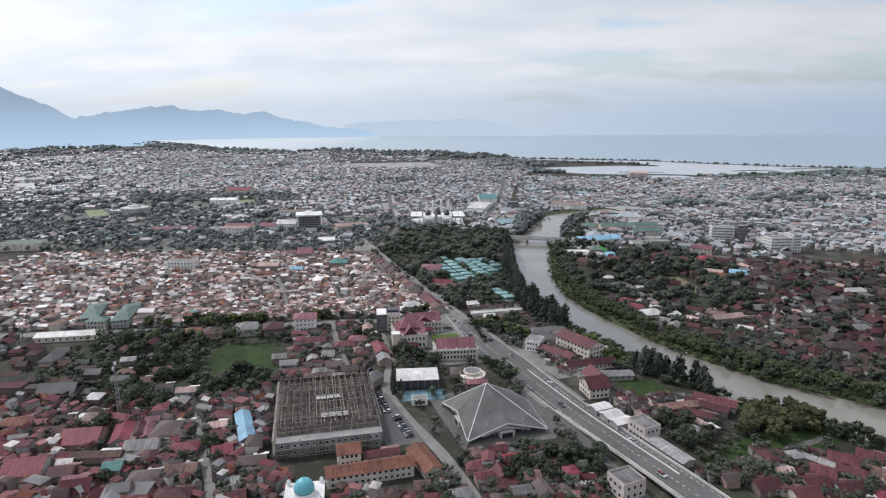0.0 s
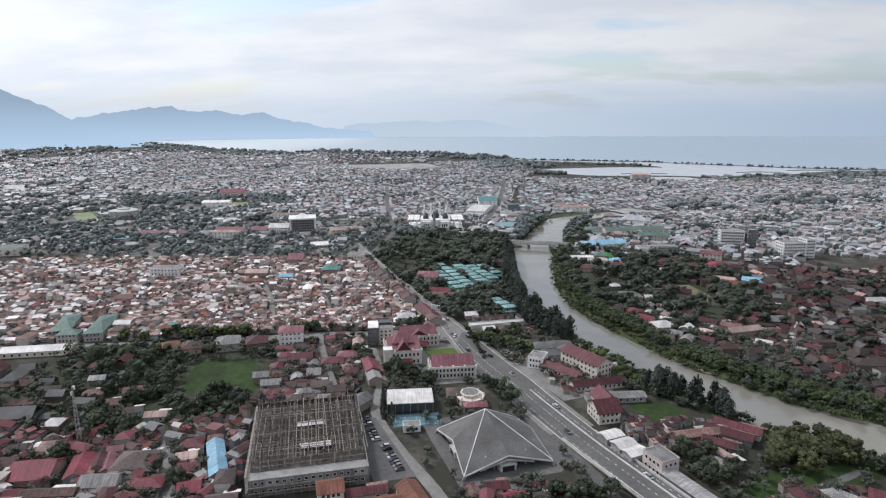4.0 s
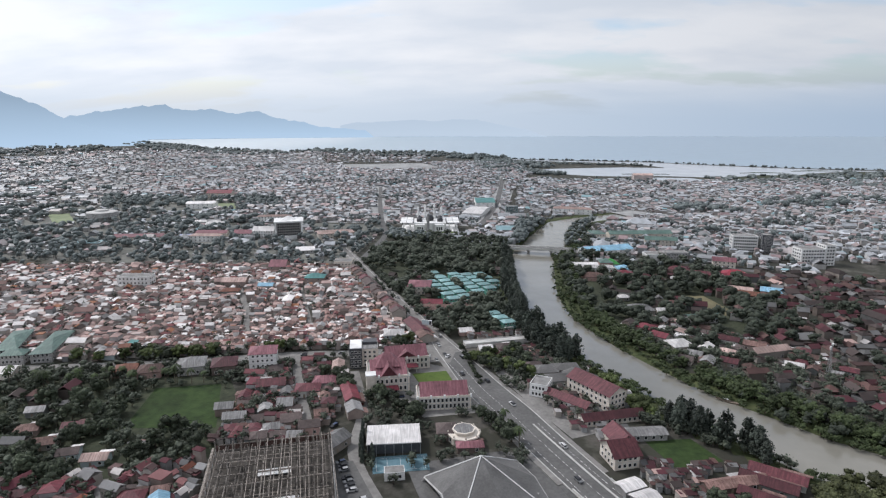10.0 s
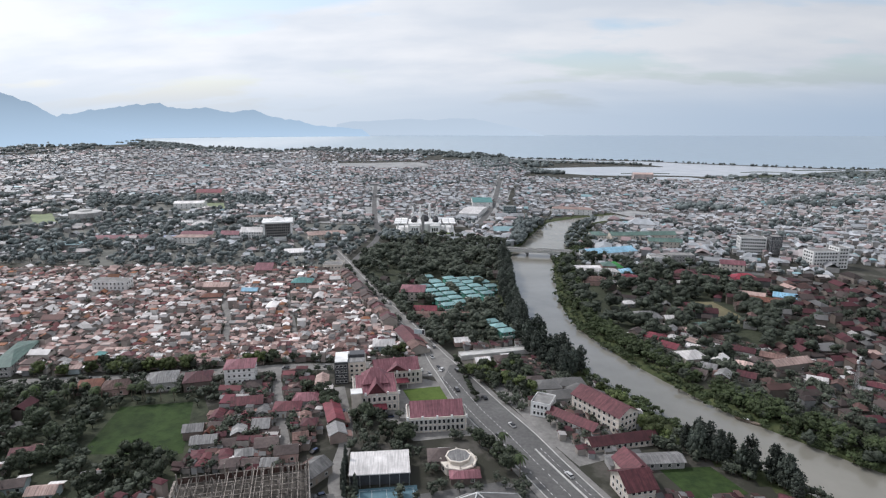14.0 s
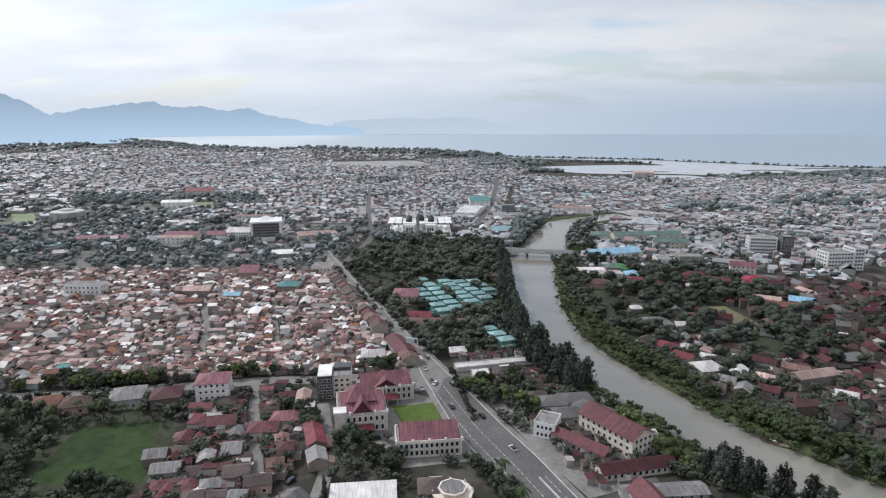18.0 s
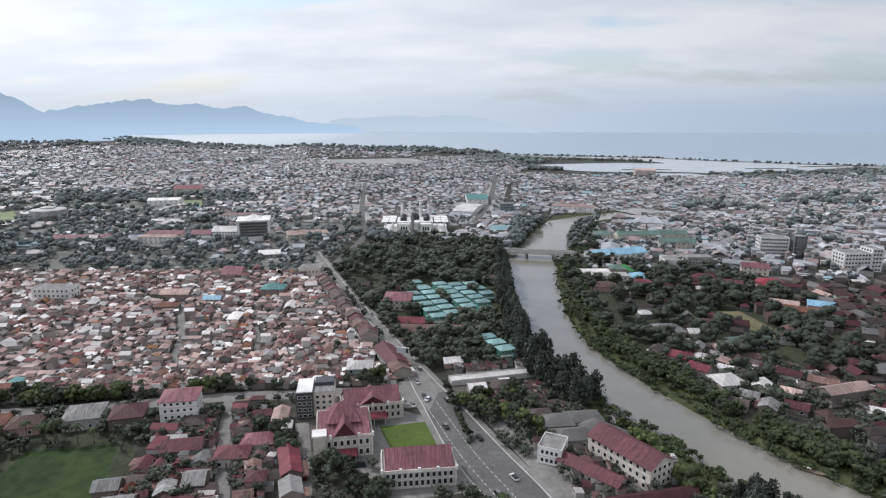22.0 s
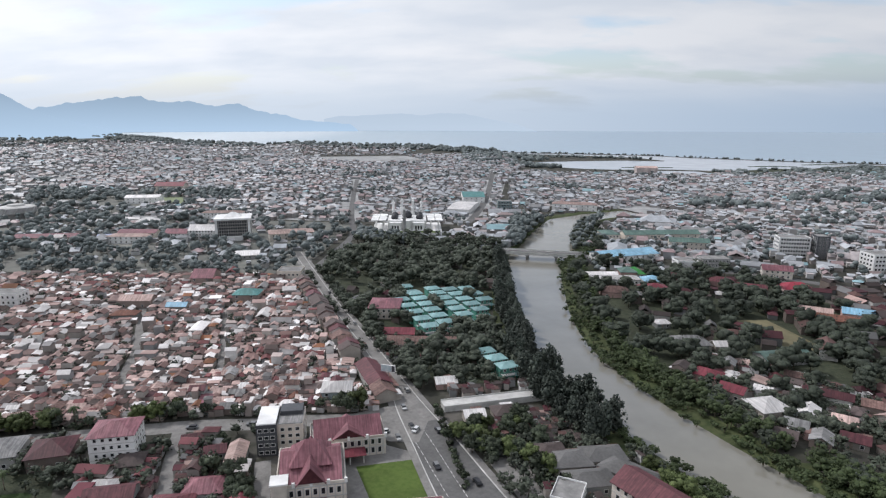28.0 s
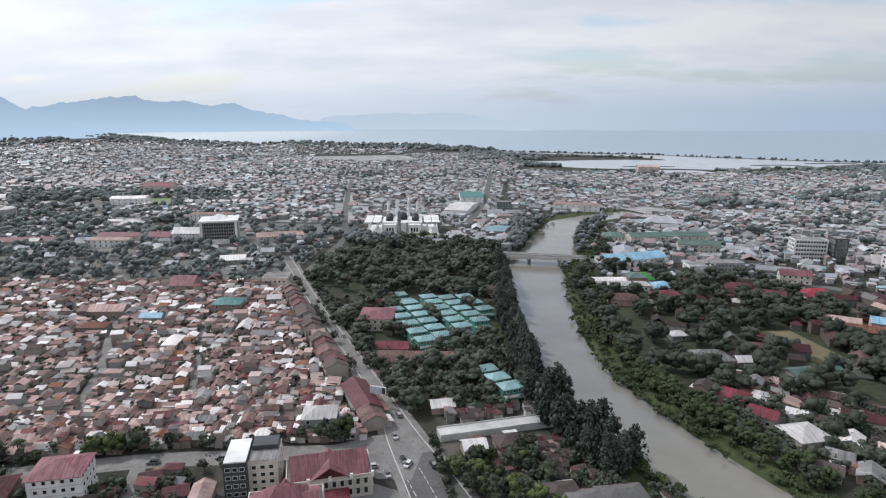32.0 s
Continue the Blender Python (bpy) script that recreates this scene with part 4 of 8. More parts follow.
def house(x, y, turn, w, d, h, roof="rust", style="gable", storeys=1, wall=None, group="houses", label="", rise=None, name="house", extra=True, eave=0.5):
    """A small house with walls, roof, door and windows of its own; alike houses share their meshes."""
    key = (round(w), round(d), round(h * 2) / 2, roof, style, storeys, wall.name if wall else "", group, label, rise, name)
    m = pose(x, y, 0, 0, 0, turn)
    take(x, y, math.hypot(w, d) * 0.42)
    if key in HOUSE_KINDS:
        return copy_thing(HOUSE_KINDS[key], m)
    w, d, h = key[0], key[1], key[2]
    rise = rise or d * 0.24
    ob = thing(name, x, y, 0, turn, label or f"{('two' if storeys == 2 else 'one')}-storey plastered house with a {ROOF_WORDS[roof]} {style} roof",
               "house" if name == "house" else name.split("_")[-1], group)
    body = Shape().box(-w / 2, -d / 2, -0.3, w / 2, d / 2, h)
    if style == "gable":
        body.gable_ends(w, d, h, rise)
    part("wall", body, wall or WALL_MIX, ob)
    r = Shape()
    if style == "gable":
        r.gable(w, d, h, rise, eave)
    elif style == "hip":
        r.hip(w, d, h, rise, eave + 0.1)
    else:
        r.add([(-w / 2 - .4, -d / 2 - .4, h - 0.05), (w / 2 + .4, -d / 2 - .4, h - 0.05), (w / 2 + .4, d / 2 + .4, h + rise * 0.5), (-w / 2 - .4, d / 2 + .4, h + rise * 0.5),
               (-w / 2 - .4, -d / 2 - .4, h + 0.12), (w / 2 + .4, -d / 2 - .4, h + 0.12), (w / 2 + .4, d / 2 + .4, h + rise * 0.5 + 0.17), (-w / 2 - .4, d / 2 + .4, h + rise * 0.5 + 0.17)],
              [[3, 2, 1, 0], [4, 5, 6, 7], [0, 1, 5, 4], [1, 2, 6, 5], [2, 3, 7, 6], [3, 0, 4, 7]])
    part("roof", r, ROOFS[roof], ob)
    if extra and w > 6:
        aw, ad, ah = w * 0.55, 2.2, min(2.7, h - 0.4)
        part("annex", Shape().box(w * 0.02, d / 2, -0.3, w * 0.02 + aw * 0.8, d / 2 + ad, ah), wall or WALL_MIX, ob)
        part("annex_roof", Shape().add([(w * 0.02 - 0.3, d / 2, ah + 0.5), (w * 0.02 + aw, d / 2, ah + 0.5), (w * 0.02 + aw, d / 2 + ad + 0.4, ah), (w * 0.02 - 0.3, d / 2 + ad + 0.4, ah),
                                        (w * 0.02 - 0.3, d / 2, ah + 0.62), (w * 0.02 + aw, d / 2, ah + 0.62), (w * 0.02 + aw, d / 2 + ad + 0.4, ah + 0.12), (w * 0.02 - 0.3, d / 2 + ad + 0.4, ah + 0.12)],
                                       [[3, 2, 1, 0], [4, 5, 6, 7], [0, 1, 5, 4], [1, 2, 6, 5], [2, 3, 7, 6], [3, 0, 4, 7]]), ROOFS["white" if roof in ("rust", "tan", "brown") else "rust"], ob)
        part("door", Shape().box(-w * 0.12 - 0.5, -d / 2 - 0.06, 0, -w * 0.12 + 0.5, -d / 2 + 0.05, 2.05), TIMBER, ob)
        for s in range(storeys):
            z = 0.95 + s * h / storeys
            window(ob, w * 0.25, -d / 2, z, 0)
            if w > 11:
                window(ob, -w * 0.33, -d / 2, z, 0)
    HOUSE_KINDS[key] = ob
    return ob


def block(name, x, y, turn, w, d, storeys, wall, label, roof=None, style="hip", rise=2.0, win=(6, 3), ww=1.2, wh=1.4, sh=3.3, group="", parapet=0.6, category="building", eave=0.6, back=False):
    """A larger building in storeys, with rows of windows and a hipped, gabled or flat roof."""
    ob = thing(name, x, y, 0, turn, label, category, group)
    h = storeys * sh
    long_, short = max(w, d), min(w, d)
    a = radians(turn + (0 if w >= d else 90))
    n = max(1, int(long_ / short + 0.5))
    for k in range(n):
        o = (k - (n - 1) / 2) * long_ / n
        take(x + o * math.cos(a), y + o * math.sin(a), short * 0.55 + 0.5)
    body = Shape().box(-w / 2, -d / 2, -0.3, w / 2, d / 2, h)
    if style == "gable":
        body.gable_ends(w, d, h, rise)
    part("wall", body, wall, ob)
    for s in range(1, storeys):
        part("ledge", Shape().box(-w / 2 - 0.12, -d / 2 - 0.12, s * sh - 0.12, w / 2 + 0.12, d / 2 + 0.12, s * sh + 0.06), PALE_CONCRETE, ob)
    if style == "hip":
        part("roof", Shape().hip(w, d, h, rise, eave), ROOFS[roof], ob)
    elif style == "gable":
        part("roof", Shape().gable(w, d, h, rise, eave), ROOFS[roof], ob)
    else:
        part("roof", Shape().box(-w / 2 + 0.2, -d / 2 + 0.2, h, w / 2 - 0.2, d / 2 - 0.2, h + 0.15), ROOFS[roof] if roof else CONCRETE, ob)
        p = Shape()
        for x0, y0, x1, y1 in ((-w / 2, -d / 2, w / 2, -d / 2 + 0.2), (-w / 2, d / 2 - 0.2, w / 2, d / 2), (-w / 2, -d / 2 + 0.2, -w / 2 + 0.2, d / 2 - 0.2),
                               (w / 2 - 0.2, -d / 2 + 0.2, w / 2, d / 2 - 0.2)):
            p.box(x0, y0, h, x1, y1, h + parapet)
        part("parapet", p, wall, ob)
    for s in range(storeys):
        z = s * sh + 1.0
        if win[0]:
            window_row(ob, w, d, z, win[0], "front", ww, wh)
        if win[1]:
            window_row(ob, w, d, z, win[1], "right", ww, wh)
            window_row(ob, w, d, z, win[1], "left", ww, wh)
    return ob


# ---- the sports hall ----
def sports_hall():
    ob = thing("sports_hall", 1.5, 268, 0, 21.5, "grey sports hall under a folded pyramid roof with white ridges", "sports hall")
    take(1.5, 268, 27)
    R = 19.5
    corners = [(-R, -R), (R, -R), (R, R), (-R, R)]
    apex, low, high = Vector((-2.0, 4.0, 16.5)), 1.6, 6.6
    ring = []
    for k in range(4):
        (ax, ay), (bx, by) = corners[k], corners[(k + 1) % 4]
        ring += [Vector((ax, ay, low)), Vector(((ax + bx) / 2 * 0.93, (ay + by) / 2 * 0.93, high))]
    for k in range(8):
        a, b = ring[k], ring[(k + 1) % 8]
        t = Vector((0, 0, 0.5))
        part("roof_panel", Shape().add([a, b, apex, a + t, b + t, apex + t], [[2, 1, 0], [3, 4, 5], [0, 1, 4, 3], [1, 2, 5, 4], [2, 0, 3, 5]]), ROOFS["hall"], ob)
    for k in range(4):
        part("ridge_cap", Shape().tube(ring[2 * k] + Vector((0, 0, 0.55)), apex + Vector((0, 0, 0.6)), 0.22, 0.22, 6), WALL_WHITE, ob, "white ridge cap")
    for k in range(8):
        a, b = ring[k], ring[(k + 1) % 8]
        part("fascia", Shape().tube(a + Vector((0, 0, 0.1)), b + Vector((0, 0, 0.1)), 0.42, 0.42, 6), PALE_CONCRETE, ob)
    part("wall", Shape().box(-14, -14, 0, 14, 14, 4.6), WALL_DARK, ob, "dark recessed glazed wall")
    for k in range(4):
        c = Vector((*corners[k], 0))
        part("buttress", Shape().tube(c * 1.02, ring[2 * k], 0.9, 0.6, 6), CONCRETE, ob)
    # raked stands that show under the eaves
    for turn in (0, 90, 180, 270):
        for sgn in (-1, 1):
            st = Shape().add([(0, -17.6, 4.2), (sgn * 12, -17.6, 1.3), (sgn * 12, -17.6, 2.3), (0, -17.6, 5.2), (0, -16.2, 4.2), (sgn * 12, -16.2, 1.3), (sgn * 12, -16.2, 2.3), (0, -16.2, 5.2)],
                             [[0, 1, 2, 3], [7, 6, 5, 4], [0, 4, 5, 1], [1, 5, 6, 2], [2, 6, 7, 3], [3, 7, 4, 0]])
            part("stand_beam", st, PALE_CONCRETE, ob, "pale raked concrete stand", at=pose(0, 0, 0, 0, 0, turn))
        part("porch", Shape().box(-3.5, -18.6, 0, 3.5, -14, 3.0), PALE_CONCRETE, ob, at=pose(0, 0, 0, 0, 0, turn))
        part("entrance", Shape().box(-2.6, -18.68, 0, 2.6, -18.5, 2.4), GLASS, ob, at=pose(0, 0, 0, 0, 0, turn))
        for px in (-9, -5, 5, 9):
            part("column", Shape().tube((px, -15.4, 0), (px, -15.4, 6.6), 0.28, 0.28, 8), PALE_CONCRETE, ob, at=pose(0, 0, 0, 0, 0, turn))


sports_hall()


# ---- the unfinished market building in its scaffold ----
SITE_FLOOR = material("littered_site_floor", (0.045, 0.04, 0.036), (0.11, 0.098, 0.085), 0.5, 0.95, stain=0.4, stain_scale=0.15)
PROP_TIMBER = material("weathered_prop_timber", (0.12, 0.105, 0.092), (0.32, 0.285, 0.255), 0.8, 0.9, vary=0.6)
BLOCKWORK = material("bare_blockwork", (0.13, 0.115, 0.105), (0.20, 0.18, 0.165), 0.6, 0.9, stain=0.4, stain_scale=0.3)


def unfinished_building():
    W, D, H = 46.0, 60.0, 7.4
    ob = thing("unfinished_building", -78, 260, 0, 17.5, "unfinished concrete building under a forest of timber props and joists", "building site")
    for qx in (-16, 0, 16):
        for qy in (-21, -7, 7, 21):
            c, s = math.cos(radians(17.5)), math.sin(radians(17.5))
            take(-78 + qx * c - qy * s, 260 + qx * s + qy * c, 11)
    part("slab", Shape().box(-W / 2, -D / 2, 3.3, W / 2, D / 2, 3.7), CONCRETE, ob)
    part("slab", Shape().box(-W / 2, -D / 2, H - 0.35, W / 2, D / 2, H), WALL_GREY, ob)
    part("formwork_floor", Shape().box(-W / 2 + 0.4, -D / 2 + 5.2, H, W / 2 - 0.4, D / 2 - 0.6, H + 0.06), SITE_FLOOR, ob, "dark littered site floor")
    part("floor", Shape().box(-W / 2, -D / 2, -0.3, W / 2, D / 2, 0.15), CONCRETE, ob)
    for z in (0.15, 3.7):
        for k in range(8):
            a, b = -W / 2 + 0.3 + k * (W - 0.6) / 8, -W / 2 + 0.3 + (k + 1) * (W - 0.6) / 8 - 0.02
            part("wall", Shape().box(a, -D / 2 + 0.4, z, b, -D / 2 + 0.6, z + 3.1), (WALL_GREY if (k * 5 + int(z)) % 3 else CONCRETE) if z > 3 else (CONCRETE if k % 3 else BLOCKWORK), ob)
        part("wall", Shape().box(W / 2 - 0.6, -D / 2 + 0.6, z, W / 2 - 0.4, D / 2 - 0.4, z + 3.1), CONCRETE, ob)
        part("wall", Shape().box(-W / 2 + 0.4, -D / 2 + 0.6, z, -W / 2 + 0.6, D / 2 - 0.4, z + 3.1), CONCRETE, ob)
        window_row(ob, W - 0.6, D - 0.8, z + 1.2, 16, "front", 1.3, 1.1)
    col = Shape().box(-0.25, -0.25, 0, 0.25, 0.25, 7.0).mesh("column", [CONCRETE])
    for i in range(9):
        part("column", col, None, ob, at=pose(-W / 2 + 0.2 + (W - 0.4) * i / 8, -D / 2 + 0.15, 0.1))
    # props, joists and bearers above the top slab
    rng = random.Random(3)
    nx_, ny_ = 15, 19
    prop = [Shape().box(-0.17, -0.17, 0, 0.17, 0.17, z).mesh("prop", [PROP_TIMBER]) for z in (2.6, 4.2, 5.0, 5.8, 6.6)]
    X = [-W / 2 + 1 + (W - 2) * i / (nx_ - 1) for i in range(nx_)]
    Y = [-D / 2 + 6 + (D - 7) * j / (ny_ - 1) for j in range(ny_)]
    for i in range(nx_):
        for j in range(ny_):
            if rng.random() < 0.9:
                part("prop", rng.choice(prop), None, ob, at=pose(X[i] + rng.uniform(-.5, .5), Y[j] + rng.uniform(-.7, .7), H, rng.uniform(-5, 5), rng.uniform(-5, 5), 0))
    for i in range(nx_):
        a, b = rng.uniform(0, 3), rng.uniform(0, 2)
        part("bearer", Shape().box(X[i] - 0.13, Y[0] + a * 2, 0, X[i] + 0.13, Y[-1] - b * 3, 0.3), PROP_TIMBER, ob, at=pose(0, 0, H + rng.uniform(2.2, 3.8), rng.uniform(-1, 1), 0, rng.uniform(-1, 1)))
        x2 = X[i] + 1.1
        part("bearer", Shape().box(x2 - 0.1, Y[0] + a, 0, x2 + 0.1, Y[-1] - b, 0.2), PROP_TIMBER, ob, at=pose(0, 0, H + rng.uniform(2.6, 3.9), rng.uniform(-1, 1), 0, rng.uniform(-1.2, 1.2)))
    for j in range(ny_):
        part("joist", Shape().box(X[0] + rng.uniform(0, 2), Y[j] - 0.09, 0, X[-1] - rng.uniform(0, 2), Y[j] + 0.09, 0.25), PROP_TIMBER, ob,
             at=pose(0, 0, H + rng.uniform(1.5, 3.2), 0, rng.uniform(-1, 1), rng.uniform(-1, 1)))
    for x, y, w, d in ((1, 8, 12, 4.0), (3, -11, 14, 4.0)):
        part("formwork_deck", Shape().box(x - w / 2, y - d / 2, H + 1.2, x + w / 2, y + d / 2, H + 1.35), WALL_WHITE, ob, "pale formwork sheets")
    part("brick_wall", Shape().box(-W / 2, D / 2 - 0.5, H, W / 2, D / 2 - 0.2, H + 2.4), ROOFS["rust"], ob, "red brick wall along the back")
    # outer scaffold on the street side
    pole = Shape().tube((0, 0, 0), (0, 0, 9.5), 0.07, 0.07, 5).mesh("scaffold_pole", [STEEL])
    for k in range(15):
        part("scaffold_pole", pole, None, ob, at=pose(-W / 2 + 1 + k * 3.1, -D / 2 - 1.1, 0, rng.uniform(-1, 1), 0, 0))
    for z in (2.2, 4.6):
        part("scaffold_ledger", Shape().box(-W / 2, -D / 2 - 1.2, z, W / 2 - rng.uniform(2, 12), -D / 2 - 0.5, z + 0.1), PROP_TIMBER, ob)
    for k in range(18):
        part("scaffold_pole", pole, None, ob, at=pose(-W / 2 - 1.2, -D / 2 + 1 + k * 3.3, 0))
    for z in (2.2, 4.4, 6.6, 8.8):
        part("scaffold_ledger", Shape().box(-W / 2 - 1.3, -D / 2, z, -W / 2 - 0.5, D / 2, z + 0.1), PROP_TIMBER, ob)


unfinished_building()


# ---- offices with cream walls and maroon roofs ----
def office_wing(name, x, y, turn, w, d, h, label, n, porch=False, cross=False, big=False):
    ob = thing(name, x, y, 0, turn, label, "office building")
    take(x, y, math.hypot(w, d) * 0.45)
    body = Shape().box(-w / 2, -d / 2, -0.3, w / 2, d / 2, h)
    part("wall", body, WALL_CREAM, ob)
    for z in (h * 0.5 - 0.15, h - 0.35):
        part("ledge", Shape().box(-w / 2 - 0.2, -d / 2 - 0.2, z, w / 2 + 0.2, d / 2 + 0.2, z + 0.3), PALE_CONCRETE, ob)
    p = Shape()
    for x0, y0, x1, y1 in ((-w / 2, -d / 2, w / 2, -d / 2 + 0.3), (-w / 2, d / 2 - 0.3, w / 2, d / 2), (-w / 2, -d / 2 + .3, -w / 2 + 0.3, d / 2 - .3), (w / 2 - 0.3, -d / 2 + .3, w / 2, d / 2 - .3)):
        p.box(x0, y0, h, x1, y1, h + 0.9)
    part("parapet", p, WALL_CREAM, ob)
    part("flat_roof", Shape().box(-w / 2 + 0.3, -d / 2 + 0.3, h, w / 2 - 0.3, d / 2 - 0.3, h + 0.1), PALE_CONCRETE, ob)
    RISE = 0.24 if big else 0.38
    rw, rd = w - 1.6, d - 2.0
    part("roof", Shape().gable(rw - 1.5, rd, h + 0.9, rd * RISE, 0.5, 0.25), ROOFS["pink"], ob)
    for e in (-1, 1):
        part("gable_wall", Shape().gable_ends(rw - 1.5, rd, h + 0.9, rd * RISE, sides=(e,)), ROOFS["pink"], ob)
    part("roof_base", Shape().box(-rw / 2 + 0.8, -rd / 2 + 0.2, h + 0.1, rw / 2 - 0.8, rd / 2 - 0.2, h + 0.95), WALL_CREAM, ob)
    if cross:
        s = Shape().gable(rd * 0.9, rw * 0.42, h + 1.0, rd * 0.27, 0.5, 0.25)
        part("dormer", s, ROOFS["pink"], ob, at=pose(0, -rd * 0.12, 0, 0, 0, 90))
        g = Shape().gable_ends(rd * 0.9, rw * 0.42, h + 1.0, rd * 0.27, sides=(-1,))
        part("dormer_wall", g, ROOFS["maroon"], ob, at=pose(0, -rd * 0.12, 0, 0, 0, 90))
    if big:
        part("roof", Shape().hip(rw * 0.62, rd * 0.62, h + rd * 0.2, rd * 0.28, 0.5, ridge=3), ROOFS["pink"], ob)
    for s in range(2):
        window_row(ob, w, d, 1.0 + s * h / 2, n, "front", 1.1, 2.0)
        window_row(ob, w, d, 1.0 + s * h / 2, max(3, int(n * d / w)), "right", 1.1, 2.0)
        window_row(ob, w, d, 1.0 + s * h / 2, max(3, int(n * d / w)), "left", 1.1, 2.0)
    for k in range(n + 1):
        px = -w / 2 + 1 + (w - 2) * k / n
        part("pilaster", Shape().box(px - 0.2, -d / 2 - 0.14, 0, px + 0.2, -d / 2, h), PALE_CONCRETE, ob)
    for px in (-w / 2, -w / 4, 0, w / 4, w / 2):
        part("parapet_post", Shape().box(px - 0.45, -d / 2 - 0.25, h, px + 0.45, -d / 2 + 0.45, h + 1.5), WALL_WHITE, ob, "white parapet post")
    if big:
        part("corner_tower", Shape().box(-w / 2 - 1.2, -d / 2 - 1.2, -0.3, -w / 2 + 3.4, -d / 2 + 3.4, h + 2.0), WALL_CREAM, ob)
        part("tower_cornice", Shape().box(-w / 2 - 1.6, -d / 2 - 1.6, h + 2.0, -w / 2 + 3.8, -d / 2 + 3.8, h + 2.5), WALL_WHITE, ob)
    if porch:
        part("porch_roof", Shape().hip(w * 0.4, 5, 3.6, 1.2, 0.4, y=-d / 2 - 2.5), ROOFS["red"], ob, "bright red porch roof")
        for px in (-w * 0.18, 0, w * 0.18):
            part("porch_column", Shape().box(px - 0.2, -d / 2 - 4.6, 0, px + 0.2, -d / 2 - 4.2, 3.5), PALE_CONCRETE, ob)
    return ob


office_wing("office_wing", -22, 345.5, 11, 26, 14, 6.2, "two-storey cream office wing with a maroon gabled roof", 12)
office_wing("office_wing", -53.5, 366, 15, 21, 22, 8.2, "large cream office building with tiered maroon roofs", 8, porch=True, cross=True, big=True)
office_wing("office_wing", -47.5, 391, 17, 26, 14, 6.6, "cream office wing with a maroon roof and red porch", 10, porch=True, cross=True)


def dark_office():
    ob = thing("office_block", -71.5, 391, 0, 12, "narrow office block, charcoal on one half and cream on the other", "office building")
    take(-71.5, 391, 10)
    part("wall", Shape().box(-8, -7, -0.3, -1, 7, 12), WALL_DARK, ob, "charcoal clad half")
    part("wall", Shape().box(-1, -5, -0.3, 8, 8, 10.8), WALL_CREAM, ob, "cream plastered half")
    part("roof", Shape().box(-7.8, -6.8, 12, -1.2, 6.8, 12.4), WALL_WHITE, ob)
    part("roof", Shape().box(-0.8, -4.8, 10.8, 7.8, 7.8, 11.05), ROOFS["grey"], ob)
    part("stair_tower", Shape().box(-0.5, 1.5, 11.05, 7.5, 7.5, 12.6), WALL_DARK, ob)
    for s in range(4):
        for k in range(3):
            window(ob, -6.6 + k * 2.1, -7, 0.9 + s * 2.8, 0, 1.4, 1.2)
        for k in range(3):
            window(ob, 0.8 + k * 2.6, -5, 0.8 + s * 2.5, 0, 1.3, 1.2)
            window(ob, 8, -3 + k * 4, 0.8 + s * 2.5, 90, 1.3, 1.2)


dark_office()
WALL_PINK = material("pale_pink_plaster", (0.50, 0.42, 0.40), (0.57, 0.49, 0.47), 0.5, 0.85, stain=0.3)
block("apartment_block", -126.5, 379.5, 15, 14.5, 12.5, 4, WALL_WHITE, "white four-storey block with a pinkish-red hipped roof", "pink", "hip", 2.6, (5, 4), 1.0, 1.1, sh=2.85)
block("green_roofed_hall", -291, 397, 24, 11, 36, 2, WALL_GREY, "long two-storey building with a dull green roof", "green", "hip", 2.6, (5, 11), sh=2.9)
block("green_roofed_hall", -265, 396, 18, 11, 40, 2, WALL_GREY, "long two-storey building with a dull green roof", "green", "hip", 2.4, (4, 10), sh=2.9)
block("green_roofed_hall", -275, 377.5, 12, 13, 9, 2, WALL_GREY, "front wing of the green-roofed school", "green", "hip", 2.4, (5, 2), sh=2.9)
block("white_block", -296, 535, 3, 27, 11, 3, WALL_WHITE, "white three-storey block with rows of windows", None, "flat", 0, (8, 3), sh=3.4)
block("long_hall", -279, 355, 14, 40, 11, 1, WALL_CREAM, "long low hall with a pale zinc roof", "white", "gable", 1.6, (9, 2), sh=3.6)
block("corner_building", -138, 613, 5, 17, 15, 2, WALL_CREAM, "cream corner building with a flat roof", None, "flat", 0, (5, 4), sh=3.9)
block("terrace_house", 53.5, 213.5, 28, 10.5, 10, 2, WALL_PINK, "pale pink two-storey house with a flat grey roof", "grey", "flat", 0, (3, 3), 1.2, 1.5, sh=3.3, parapet=0.9)
block("school_building", 54.5, 356, -52, 28, 12.5, 3, WALL_CREAM, "three-storey school with a long maroon roof and open galleries", "maroon", "gable", 3.2, (9, 4), sh=2.9)
block("school_building", 40, 349, -40, 24, 7, 1, WALL_CREAM, "low school wing with a maroon roof", "maroon", "gable", 2.0, (8, 2), sh=3.4)
block("school_building", 58, 334, 17, 30, 7, 1, WALL_CREAM, "low school wing with a weathered maroon roof", "maroon", "gable", 1.9, (11, 2), sh=3.2)
block("white_house", 27.5, 361, -20, 9, 11, 2, WALL_WHITE, "white two-storey house with a flat roof", None, "flat", 0, (4, 4), 1.0, 1.4, sh=3.2)
block("orange_roofed_school", -48, 215, 20, 35, 8, 2, WALL_CREAM, "cream school wing with an orange tiled roof", "orange", "gable", 1.9, (14, 3), 1.1, 1.1, sh=2.6)
block("orange_roofed_school", -27, 226, -60, 20, 8, 1, WALL_CREAM, "low school wing with an orange tiled roof", "orange", "gable", 1.9, (7, 3), sh=3.0)
block("orange_roofed_school", -59.5, 226, 19, 9.5, 8.5, 2, WALL_CREAM, "small school block with a bright orange roof", "orange", "gable", 2.2, (4, 3), sh=3.0)
